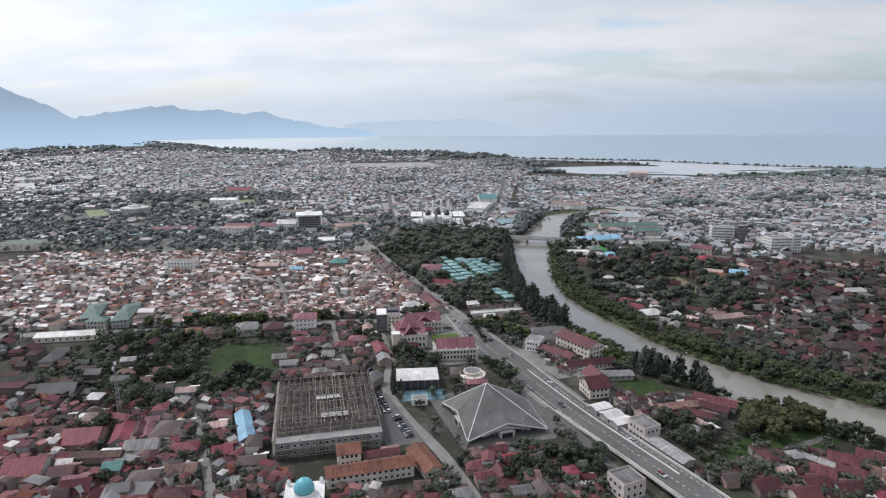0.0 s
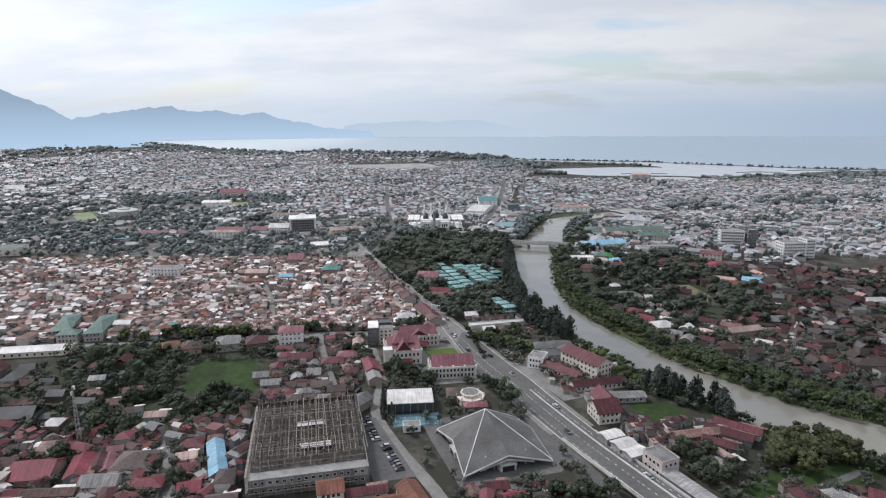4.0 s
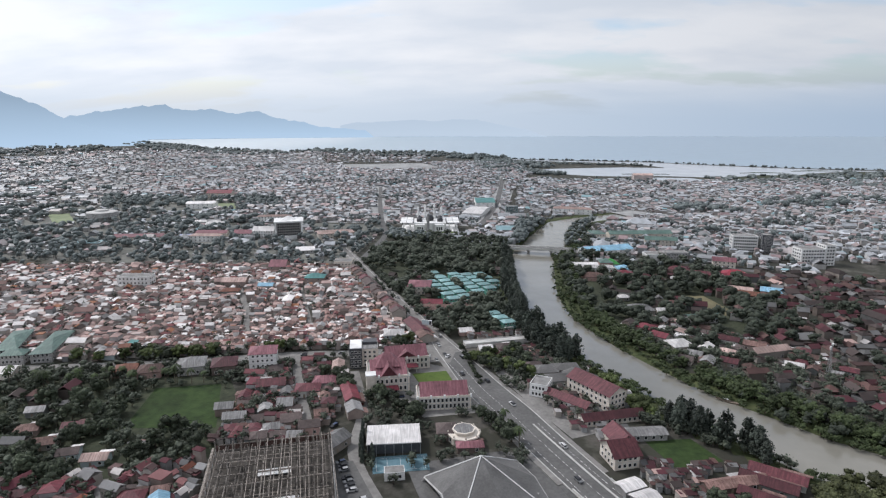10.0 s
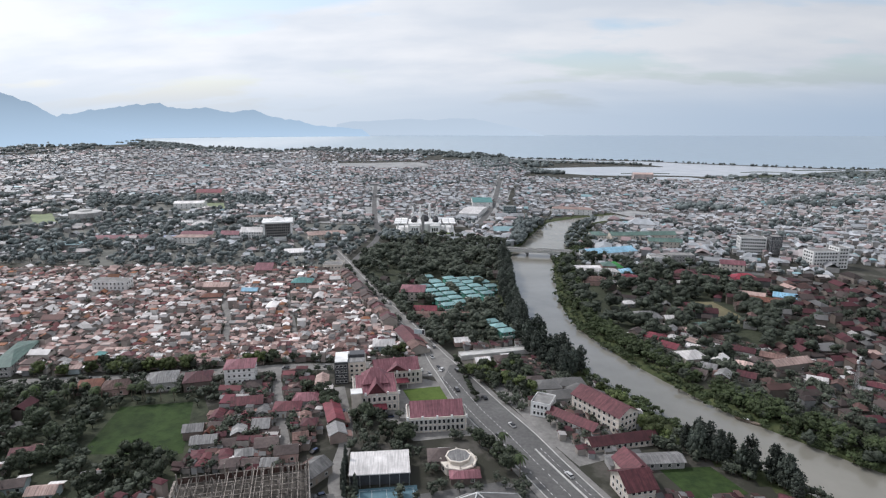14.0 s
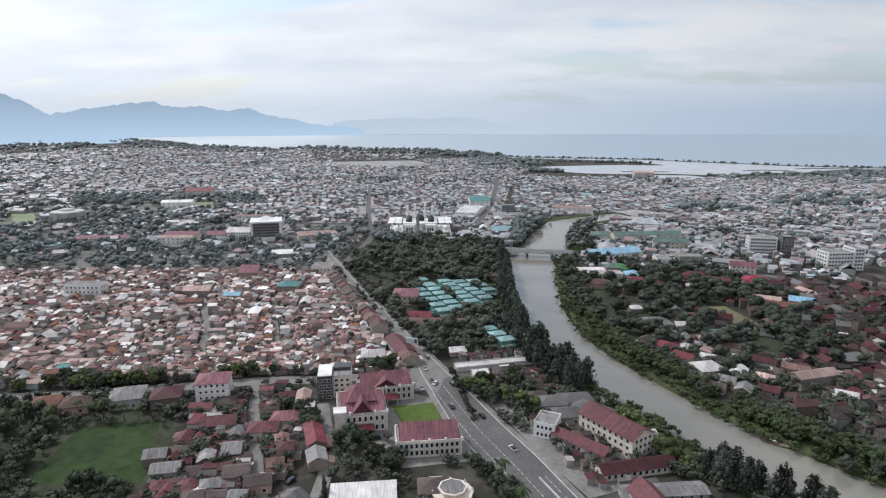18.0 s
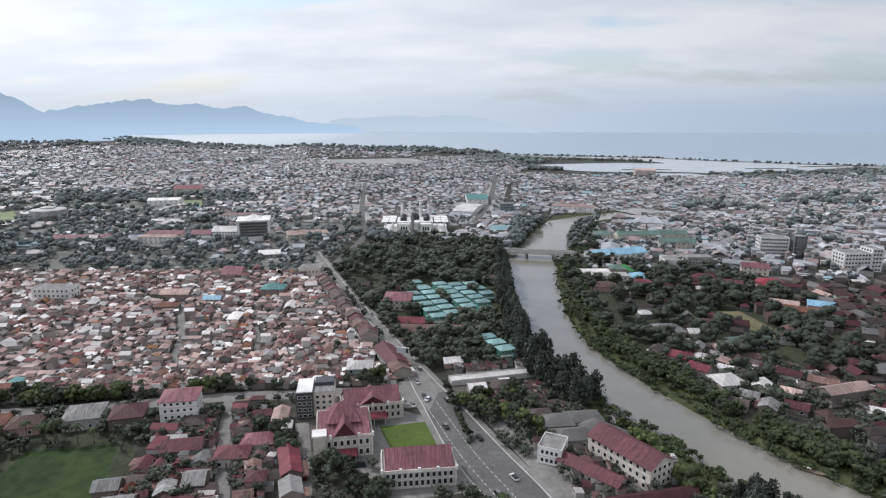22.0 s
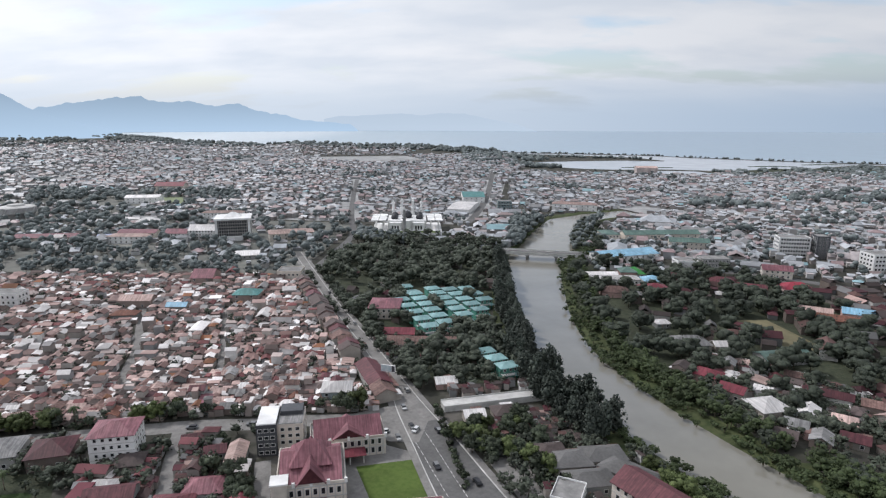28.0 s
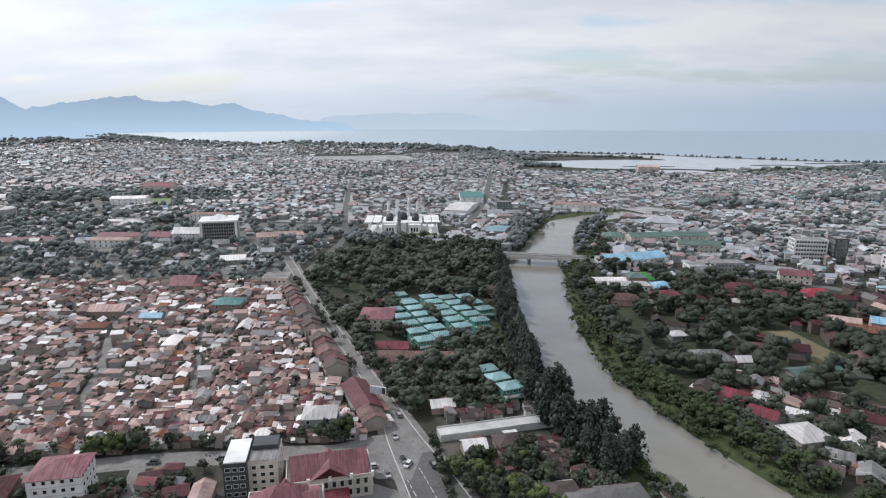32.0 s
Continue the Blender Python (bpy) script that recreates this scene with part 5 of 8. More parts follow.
block("villa", 55, 300, 17, 11, 13, 2, WALL_CREAM, "two-storey villa with a steep maroon gabled roof", "maroon", "gable", 3.8, (4, 4), sh=3.0, eave=0.9)
block("villa", 57, 310, 107, 12, 9, 2, WALL_CREAM, "villa wing with a steep maroon gabled roof", "maroon", "gable", 3.4, (4, 3), sh=3.0, eave=0.9)
block("open_shed", 64, 319, 9, 30, 7, 1, WALL_GREY, "long open shed with a grey sheet roof", "grey", "gable", 1.0, (8, 0), sh=3.0)
block("grey_house", 70.5, 257, 28, 9, 11, 2, WALL_PINK, "boxy pinkish-grey two-storey house with a flat roof", "grey", "flat", 0, (3, 4), sh=3.5)
block("roadside_canopy", 77, 242, -60, 23, 6.5, 1, WALL_GREY, "low grey-roofed canopy along the raised road", "grey", "gable", 0.7, (0, 0), sh=3.2)
for k, (x, y) in enumerate(((54.5, 278), (58.5, 271), (62, 264.5))):
    block("market_stall", x, y, 28, 9, 6, 1, WALL_GREY, "roadside stall with a white sheet roof", "white", "gable", 0.7, (0, 0), sh=3.6, group="stalls along the road")
block("blue_roofed_shed", -113.5, 246, -62, 27, 6.4, 1, WALL_GREY, "long shed with a curved sky-blue sheet roof", "blue", "gable", 1.7, (8, 2), sh=3.4)
block("pink_roofed_building", -57, 541, 2, 18, 20, 2, WALL_CREAM, "pale building with a pinkish hipped roof", "pink", "hip", 2.4, (5, 5), sh=3.5)
block("long_red_shed", -30, 490, 1, 36, 12, 1, WALL_CREAM, "long hall with a rusty red roof", "rust", "gable", 2.2, (10, 3), sh=3.4)
block("long_red_shed", -44, 503, 2, 17, 9, 1, WALL_CREAM, "hall with a faded red roof", "red", "gable", 2.0, (5, 2), sh=3.4)
block("blue_roofed_hall", 119, 691, 22, 52, 22, 2, WALL_WHITE, "large hall with a pale blue sheet roof", "blue", "gable", 3.0, (9, 5), sh=3.5)
block("long_white_building", 95, 622, 2, 38, 10, 1, WALL_WHITE, "long white building with a pale roof", "white", "hip", 1.8, (11, 2), sh=4.0)
block("blue_roofed_house", 123, 621, 2, 13, 12, 1, WALL_WHITE, "house with a bright blue hipped roof", "blue", "hip", 3.0, (4, 3), sh=3.6)
block("red_roofed_house", 116, 588, 4, 18, 16, 2, WALL_CREAM, "two-storey cream house with a red hipped roof", "red", "hip", 3.4, (4, 4), sh=3.2)
block("green_roofed_market", 173, 778, 8, 74, 14, 2, WALL_CREAM, "long market building with a green roof", "green", "gable", 2.8, (10, 0), sh=3.8)
block("green_roofed_market", 188, 741, -8, 34, 10, 2, WALL_CREAM, "long market building with a green roof", "green", "gable", 2.8, (8, 0), sh=3.8)
block("teal_roofed_hall", 149, 483, 14, 25, 11, 1, WALL_GREY, "hall with a dull green roof", "green", "gable", 1.8, (7, 2), sh=3.6)
block("hotel", 269, 722, -6, 25, 13, 5, WALL_WHITE, "white hotel slab with a grid of dark windows", None, "flat", 0, (11, 4), 1.5, 1.7, sh=3.3)
block("tower_block", 288.5, 715, -6, 10, 14, 6, WALL_DARK, "narrow grey tower at the end of the hotel", None, "flat", 0, (3, 4), sh=3.2)
block("hotel", 307, 664, 8, 24, 15, 5, WALL_WHITE, "stepped white hotel with balconies", None, "flat", 0, (8, 4), 1.8, 1.5, sh=3.2)
block("hotel", 324, 666.5, 8, 10, 14, 6, WALL_WHITE, "stepped white hotel with balconies", None, "flat", 0, (3, 4), 1.8, 1.5, sh=3.2)
block("long_red_building", -412, 733, 10, 56, 14, 1, WALL_CREAM, "long low building with a faded red roof among trees", "pink", "gable", 2.4, (6, 0), sh=4)
block("flat_roofed_hall", -527, 617, 14, 42, 22, 2, WALL_CREAM, "large hall with a dull green flat roof", "green", "flat", 0, (6, 0), sh=4)
block("pale_hall", -459, 984, 12, 44, 20, 2, WALL_WHITE, "pale hall with a zinc roof beyond the trees", "white", "gable", 2.6, (6, 0), sh=4)
block("white_block", -330, 730, 4, 36, 12, 2, WALL_WHITE, "white two-storey block among the trees", "tan", "hip", 2, (7, 0), sh=3.4)
block("tan_roofed_hall", -185, 762, 22, 42, 20, 2, WALL_CREAM, "cream hall with a tan hipped roof", "tan", "hip", 2.4, (7, 3), sh=3.4)
block("pink_hall", -486, 1110, 5, 44, 20, 2, WALL_CREAM, "far hall with a pinkish-red roof", "red", "gable", 5, (5, 0), sh=4.5)
block("long_white_building", 120, 968, -12, 56, 16, 2, WALL_WHITE, "long white building beyond the river bend", "tan", "hip", 2.5, (8, 0), sh=4.0)
block("pink_warehouse", 340, 1468, 0, 42, 22, 3, WALL_PINK, "tall faded pink warehouse", "tan", "gable", 3, (0, 0), sh=4.5)
block("glass_office", 30, 968, 5, 18, 14, 3, material("teal_glazed_cladding", (0.11, 0.17, 0.18), (0.15, 0.22, 0.23), 0.5, 0.3), "teal glazed office block near the bridge", None, "flat", 0, (5, 4), 1.8, 1.8, sh=3.4)
block("turquoise_market", -12, 1050, 5, 30, 60, 2, WALL_WHITE, "market hall with a turquoise roof", "teal", "gable", 3, (4, 0), sh=4)
block("zinc_market", -22, 960, -10, 28, 70, 1, WALL_WHITE, "market hall with a pale zinc roof", "white", "gable", 2, (4, 0), sh=5)

block("green_roofed_market", 124, 777, 8, 15, 22, 2, WALL_CREAM, "market wing with a green hipped roof", "green", "hip", 2.6, (4, 5), sh=3.8)
block("green_domed_hall", 115, 641, 5, 14, 12, 1, WALL_WHITE, "small hall with a bright green rounded roof", "leaf", "hip", 4.2, (4, 3), sh=3.4)
block("long_white_building", 88, 633, 4, 26, 8, 1, WALL_WHITE, "long white building with a pale roof", "white", "gable", 1.6, (8, 2), sh=3.6)
block("grey_office", 158, 657, 3, 16, 13, 3, WALL_WHITE, "plain white three-storey block with a flat roof", None, "flat", 0, (0, 3), sh=3.2)
block("grey_office", 183, 668, 3, 21, 13, 3, WALL_GREY, "grey three-storey office with rows of dark windows", None, "flat", 0, (7, 3), sh=3.1)
block("red_roofed_house", 222, 647, -15, 20, 10, 2, WALL_CREAM, "cream house with a rosy gabled roof", "pink", "gable", 2.8, (5, 3), sh=3.2)
block("red_roofed_house", 217, 609, 2, 21, 14, 1, WALL_CREAM, "house with a bright red hipped roof", "scarlet", "hip", 3.4, (5, 3), sh=3.4)
block("long_red_building", -330, 748, 4, 36, 13, 2, WALL_CREAM, "long building with a faded red roof among trees", "pink", "gable", 2.4, (9, 0), sh=3.4)
block("long_red_building", -293, 751, 3, 21, 13, 2, WALL_WHITE, "hall with a faded red gabled roof", "pink", "gable", 3.2, (5, 0), sh=3.2)
block("purple_roofed_hall", -353, 738, 14, 22, 12, 1, WALL_CREAM, "hall with a pale violet-blue roof", "violet", "gable", 2.6, (5, 0), sh=3.4)
block("white_office", -269, 755, 4, 25, 14, 3, WALL_WHITE, "pale three-storey office with a steep zinc roof", "white", "gable", 4.4, (8, 3), sh=3.0)
block("zinc_hall", -196, 679, 16, 19, 14, 1, WALL_GREY, "hall with bright ribbed zinc roofs", "white", "gable", 2.6, (4, 0), sh=3.4)
block("pavilion", -358, 813, 18, 22, 16, 2, WALL_WHITE, "white pavilion with a stepped hipped roof", "white", "hip", 4.0, (6, 4), sh=3.0)
block("white_block", -395, 838, 8, 40, 11, 1, WALL_WHITE, "long white block among the trees", "white", "hip", 1.6, (9, 0), sh=3.8)
block("white_block", -300, 872, 8, 46, 12, 2, WALL_WHITE, "long white block among the trees", "tan", "hip", 2.0, (10, 0), sh=3.4)


def government_tower():
    ob = thing("government_office", -241, 760, 0, 18, "square office tower with pale piers and a white pyramid roof", "office building")
    take(-241, 760, 22)
    part("wall", Shape().box(-15, -13, -0.3, 15, 13, 19.5), material("brown_grey_facade", (0.17, 0.155, 0.145), (0.23, 0.212, 0.2), 0.4, 0.6, stain=0.2), ob, "brown-grey facade")
    for sx in (-1, 1):
        for sy in (-1, 1):
            part("corner_pier", Shape().box(sx * 15 - 1.1, sy * 13 - 1.1, -0.3, sx * 15 + 1.1, sy * 13 + 1.1, 19.6), WALL_WHITE, ob, "white corner pier")
    fin = Shape().box(-0.22, -0.5, 3.4, 0.22, 0, 19.2).mesh("fin", [WALL_GREY])
    for k in range(13):
        part("fin", fin, None, ob, at=pose(-12.6 + 2.1 * k, -13, 0))
    for k in range(5):
        part("window_band", Shape().box(-13.2, -13.12, 4.6 + 3.0 * k, 13.2, -12.9, 6.2 + 3.0 * k), GLASS, ob)
    part("podium", Shape().box(-9, -17, -0.3, 9, -13.6, 4.0), WALL_WHITE, ob, "white entrance podium")
    part("cornice", Shape().box(-16.8, -14.8, 19.6, 16.8, 14.8, 21.2), WALL_WHITE, ob)
    part("roof", Shape().hip(15, 13, 21.4, 4.2, 0.5, ridge=3), WALL_WHITE, ob, "white pyramid roof")
    part("finial", Shape().tube((0, 0, 25), (0, 0, 29), 0.4, 0.1, 6), STEEL, ob)


government_tower()


# ---- mosques ----
def dome(parent, x, y, z, r, mat, label=""):
    prof = [(r * 0.92, z), (r * 0.92, z + r * 0.35)] + [(r * math.cos(t) * 1.02, z + r * 0.35 + r * 1.12 * math.sin(t)) for t in [i * math.pi / 20 for i in range(10)]]
    d = part("dome", Shape().lathe(prof + [(0.08, z + r * 1.52), (0.05, z + r * 1.8)], 18, x, y), mat, parent, label, smooth=True)
    return d


def grand_mosque():
    ob = thing("grand_mosque", -78, 822, 0, 6, "large white mosque with black domes and white minarets", "mosque")
    take(-78, 815, 46)
    part("plinth", Shape().box(-36, -34, -0.3, 36, 26, 1.6), WALL_WHITE, ob)
    part("hall", Shape().box(-20, -14, 1.6, 20, 20, 11), WALL_WHITE, ob)
    for x in (-12, 12):
        part("wing", Shape().box(x - 6, -20, 1.6, x + 6, -14, 9.5), WALL_WHITE, ob)
    part("porch", Shape().box(-4, -23, 1.6, 4, -14, 12), WALL_WHITE, ob)
    dome(ob, 0, 4, 11, 5.2, BLACK_DOME)
    for x in (-13, 13):
        dome(ob, x, -4, 11, 3.8, BLACK_DOME)
        dome(ob, x, 11, 11, 3.6, BLACK_DOME)
    for x, y, h in ((-15, 18, 27), (15, 18, 27), (-6, 21, 29), (6, 21, 29), (-2, -52, 31)):
        m = part("minaret", Shape().lathe([(2.2, 0), (2.0, h * 0.3), (1.7, h * 0.32), (1.6, h * 0.62), (2.3, h * 0.63), (2.3, h * 0.66), (1.4, h * 0.67), (1.3, h * 0.9)], 10, x, y),
                 WALL_WHITE if y > 0 else WALL_GREY, ob)
        part("cap", Shape().lathe([(1.5, h * 0.9), (1.5, h * 0.93), (0.8, h * 0.98), (0.1, h * 1.03)], 10, x, y), WALL_WHITE, m)
    for sgn in (-1, 1):
        for i in range(2):
            for j in range(3):
                x, y = sgn * (25 + i * 8), -18 + j * 14
                u = part("courtyard_umbrella", Shape().box(x - 3.7, y - 6.4, 12.6, x + 3.7, y + 6.4, 13.0), WALL_WHITE, ob, "white square courtyard umbrella")
                part("mast", Shape().tube((x, y, 1.6), (x, y, 12.6), 0.4, 0.3, 8), WALL_WHITE, u)
    for k in range(3):
        for x in (-12, 12):
            part("arch", Shape().box(x - 3.6 + k * 2.7, -20.15, 2.4, x - 1.9 + k * 2.7, -19.95, 6.5), GLASS, ob, "dark arched opening")
    part("forecourt_lawn", Shape().box(-34, -33.5, 1.6, 34, -24, 1.75), LAWN, ob, "green forecourt lawn")


grand_mosque()


def small_mosque():
    ob = thing("small_mosque", -68.5, 194, 0, 14, "white neighbourhood mosque with a turquoise dome", "mosque")
    take(-68.5, 194, 10)
    part("wall", Shape().box(-7, -7, -0.3, 7, 7, 5.5), WALL_WHITE, ob)
    part("roof", Shape().box(-7.4, -7.4, 5.5, 7.4, 7.4, 5.9), WALL_WHITE, ob)
    part("drum", Shape().lathe([(3.9, 5.9), (3.9, 7.2), (3.7, 7.25)], 20), WALL_WHITE, ob, smooth=False)
    dome(ob, 0, 0, 6.6, 3.8, TURQ, "turquoise dome")
    for x in (-6.2, 6.2):
        for y in (-6.2, 6.2):
            part("turret", Shape().lathe([(0.8, 5.9), (0.8, 7.2), (0.9, 7.3), (0.5, 8.0), (0.05, 8.6)], 8, x, y), WALL_WHITE, ob)
    window_row(ob, 14, 14, 1.5, 5, "front", 1.4, 2.4)
    window_row(ob, 14, 14, 1.5, 5, "right", 1.4, 2.4)


small_mosque()


# ---- tennis court with its white canopy ----
def court():
    ob = thing("court_canopy", -40, 304, 0, 10, "white flat canopy over a dark open court", "canopy")
    take(-40, 304, 13)
    part("roof", Shape().box(-11.5, -8, 5.4, 11.5, 8, 5.8), ROOFS["white"], ob, "white sheet roof")
    part("wall", Shape().box(-11, -6, 0, 11, 7.6, 4.6), WALL_DARK, ob, "dark netting walls")
    for k in range(7):
        part("post", Shape().box(-11.2 + k * 3.7, -7.6, 0, -11.0 + k * 3.7, -7.4, 5.6), STEEL, ob)
    plain("tennis_court", Shape().box(-11.5, -6, 0.02, 11.5, 6, 0.14), COURT_BLUE, "blue-green tennis court with white lines", "tennis court", kind="structure", at=pose(-35, 290.5, 0, 0, 0, 12))
    lines = Shape()
    for x0, y0, x1, y1 in ((-10, -4.6, 10, -4.5), (-10, 4.5, 10, 4.6), (-10, -4.5, -9.9, 4.5), (9.9, -4.5, 10, 4.5), (-5.5, -4.5, -5.4, 4.5), (5.4, -4.5, 5.5, 4.5), (-0.05, -4.5, 0.05, 4.5)):
        lines.box(x0, y0, 0.15, x1, y1, 0.155)
    plain("court_marking", lines, LINE_WHITE, "white court lines", "court lines", kind="structure", at=pose(-35, 290.5, 0, 0, 0, 12))
    block("changing_room", -36, 281, 12, 8, 5, 1, WALL_WHITE, "small white pavilion beside the court", None, "flat", 0, (3, 1), sh=3.2, parapet=0.3)


court()


# ---- bridge ----
def bridge():
    ob = thing("bridge", 52, 696, 0, -9, "concrete road bridge on two piers over the river", "bridge")
    part("deck", Shape().box(-36, -6.5, 3.2, 36, 6.5, 4.6), PALE_CONCRETE, ob)
    part("carriageway", Shape().box(-36, -5, 4.6, 36, 5, 4.68), ASPHALT, ob)
    for y in (-6.4, 6.1):
        part("railing", Shape().box(-36, y, 4.6, 36, y + 0.3, 5.7), PALE_CONCRETE, ob)
    for x in (-12, 12):
        part("pier", Shape().box(x - 0.9, -5, -4, x + 0.9, 5, 2.2), CONCRETE, ob)
        part("pier_cap", Shape().box(x - 1.6, -6.2, 2.2, x + 1.6, 6.2, 3.2), CONCRETE, ob)
    for x in (-37, 37):
        part("abutment", Shape().box(x - 2, -6.5, -3, x + 2, 6.5, 3.2), CONCRETE, ob)


bridge()


# ---- small landmarks ----
def lattice_tower(x, y, h, label):
    ob = thing("radio_mast", x, y, 0, 20, label, "mast")
    base = 1.4
    for k in range(4):
        a = radians(45 + 90 * k)
        part("leg", Shape().tube((base * math.cos(a), base * math.sin(a), 0), (0.3 * math.cos(a), 0.3 * math.sin(a), h), 0.09, 0.06, 5), STEEL, ob)
    n = int(h / 2.2)
    for j in range(n):
        t0, t1 = j / n, (j + 1) / n
        r0, r1 = base + (0.3 - base) * t0, base + (0.3 - base) * t1
        s = Shape()
        for k in range(4):
            a, b = radians(45 + 90 * k), radians(135 + 90 * k)
            s.tube((r0 * math.cos(a), r0 * math.sin(a), h * t0), (r1 * math.cos(b), r1 * math.sin(b), h * t1), 0.05, 0.05, 4)
            s.tube((r1 * math.cos(a), r1 * math.sin(a), h * t1), (r1 * math.cos(b), r1 * math.sin(b), h * t1), 0.05, 0.05, 4)
        part("bracing", s, STEEL, ob)
    for j, z in enumerate((h * 0.86, h * 0.95)):
        part("antenna", Shape().lathe([(0.5, z), (0.5, z + 1.6)], 8, 0.6 if j else -0.6, 0.2), WALL_WHITE, ob)


lattice_tower(-180, 254, 29, "tall steel lattice radio mast among trees")
lattice_tower(184, 390, 20, "pale lattice mast among houses")


def billboard():
    ob = thing("billboard", -41, 446, 0, -12, "roadside billboard with a pale panel on a steel pole", "billboard")
    part("pole", Shape().tube((0, 0, 0), (0, 0, 5.5), 0.25, 0.2, 8), STEEL, ob)
    part("panel", Shape().box(-3.4, -0.2, 5.2, 3.4, 0.2, 8.4), WALL_WHITE, ob)
    part("poster", Shape().box(-3.2, -0.24, 5.4, 1.6, -0.2, 8.2), material("faded_poster", (0.35, 0.45, 0.48), (0.55, 0.6, 0.6), 0.8, 0.6), ob, "faded blue-grey poster")
    part("poster", Shape().box(1.7, -0.24, 5.4, 3.2, -0.2, 8.2), WALL_DARK, ob, "dark poster strip")


billboard()


def long_wall():
    ob = thing("embankment_wall", 6, 429.5, 0, 18, "long pale concrete embankment wall with a flat top", "wall")
    part("wall", Shape().box(-22, -3.2, -0.5, 22, 3.2, 2.2), PALE_CONCRETE, ob)
    for y in (-3.2, 3.0):
        part("coping", Shape().box(-22, y, 2.2, 22, y + 0.2, 2.7), PALE_CONCRETE, ob)
    for k in (-18, -6, 6, 18):
        take(6 + k * 0.95, 429.5 + k * 0.31, 6.5)
    for k in (-16, -5, 6, 17):                      # kept open in front of the wall
        take(9 + k * 0.95, 421 + k * 0.31, 5)


long_wall()


def boat():
    ob = thing("river_boat", 121, 360, -1.15, -35, "long narrow wooden river boat moored at the bank", "boat")
    s = Shape()
    n = 11
    v, f = [], []
    for k in range(n):
        t = k / (n - 1) * 2 - 1
        w = 1.1 * (1 - abs(t) ** 2.6) + 0.05
        sh = 0.35 * t * t
        v += [(t * 6, -w, 0.75 + sh), (t * 6, -w * 0.6, 0.0 + sh * 0.6), (t * 6, w * 0.6, 0.0 + sh * 0.6), (t * 6, w, 0.75 + sh), (t * 6, w * 0.85, 0.55 + sh), (t * 6, -w * 0.85, 0.55 + sh)]
    for k in range(n - 1):
        f += [[k * 6 + i, k * 6 + (i + 1) % 6, k * 6 + 6 + (i + 1) % 6, k * 6 + 6 + i] for i in range(6)]
    f += [[5, 4, 3, 2, 1, 0], [(n - 1) * 6 + i for i in range(6)]]
    part("hull", s.add(v, f), TIMBER, ob)
    for t in (-2.5, 0.5, 3):
        part("thwart", Shape().box(t - 0.2, -0.9, 0.7, t + 0.2, 0.9, 0.78), TIMBER, ob)
    part("awning", Shape().box(-2.2, -0.8, 1.7, 0.4, 0.8, 1.76), WALL_WHITE, ob)
    for t in (-2.1, 0.3):
        for y in (-0.7, 0.7):
            part("awning_post", Shape().box(t - 0.04, y - 0.04, 0.7, t + 0.04, y + 0.04, 1.7), TIMBER, ob)


boat()


def museum():
    ob = thing("oval_museum", -541, 857, 0, 0, "oval grey museum building on a raised drum", "museum")
    take(-541, 857, 22)
    s = Shape().lathe([(17, 0), (18, 3), (20, 6), (20, 12), (18.5, 12.5)], 28)
    part("drum", s, WALL_GREY, ob)
    part("roof", Shape().lathe([(18.5, 12.5), (9, 13.5), (8.5, 15), (0.2, 16)], 28), PALE_CONCRETE, ob)
    for k in range(12):
        a = 2 * math.pi * k / 12
        part("fin", Shape().tube((20.1 * math.cos(a), 20.1 * math.sin(a), 6), (20.1 * math.cos(a + 0.2), 20.1 * math.sin(a + 0.2), 12), 0.4, 0.4, 5), PALE_CONCRETE, ob)


museum()


# ---- cars ----
CAR = {}


def car(x, y, turn, z=0.13, kind="car"):
    m = pose(x, y, z, 0, 0, turn)
    if kind in CAR:
        return copy_thing(CAR[kind], m)
    ob = thing("car", x, y, z, turn, "parked or halted passenger car", "car", "cars in the town")
    L, W = 4.3, 1.75
    prof = [(-L / 2, 0.35), (-L / 2, 0.85), (-L / 2 + 0.9, 0.98), (L / 2 - 0.15, 0.95), (L / 2, 0.6), (L / 2, 0.35)]
    v = [(px, s * W / 2, pz) for s in (-1, 1) for px, pz in prof]
    n = len(prof)
    part("body", Shape().add(v, [list(range(n)), list(range(2 * n - 1, n - 1, -1))] + [[i, n + i, n + (i + 1) % n, (i + 1) % n] for i in range(n)]), CAR_PAINT, ob)
    c = Shape().add([(-1.2, -0.82, 0.95), (1.9, -0.82, 0.95), (1.9, 0.82, 0.95), (-1.2, 0.82, 0.95), (-0.5, -0.68, 1.42), (1.5, -0.68, 1.42), (1.5, 0.68, 1.42), (-0.5, 0.68, 1.42)],
                    [[3, 2, 1, 0], [0, 1, 5, 4], [1, 2, 6, 5], [2, 3, 7, 6], [3, 0, 4, 7], [4, 5, 6, 7]])
    part("cabin_glass", c, GLASS, ob)
    part("roof", Shape().box(-0.5, -0.68, 1.42, 1.5, 0.68, 1.48), CAR_PAINT, ob)
    for wx in (-1.35, 1.35):
        for wy in (-0.8, 0.8):
            part("wheel", Shape().tube((wx, wy - 0.1, 0.31), (wx, wy + 0.1, 0.31), 0.31, 0.31, 10), TYRE, ob)
    CAR[kind] = ob
    return ob


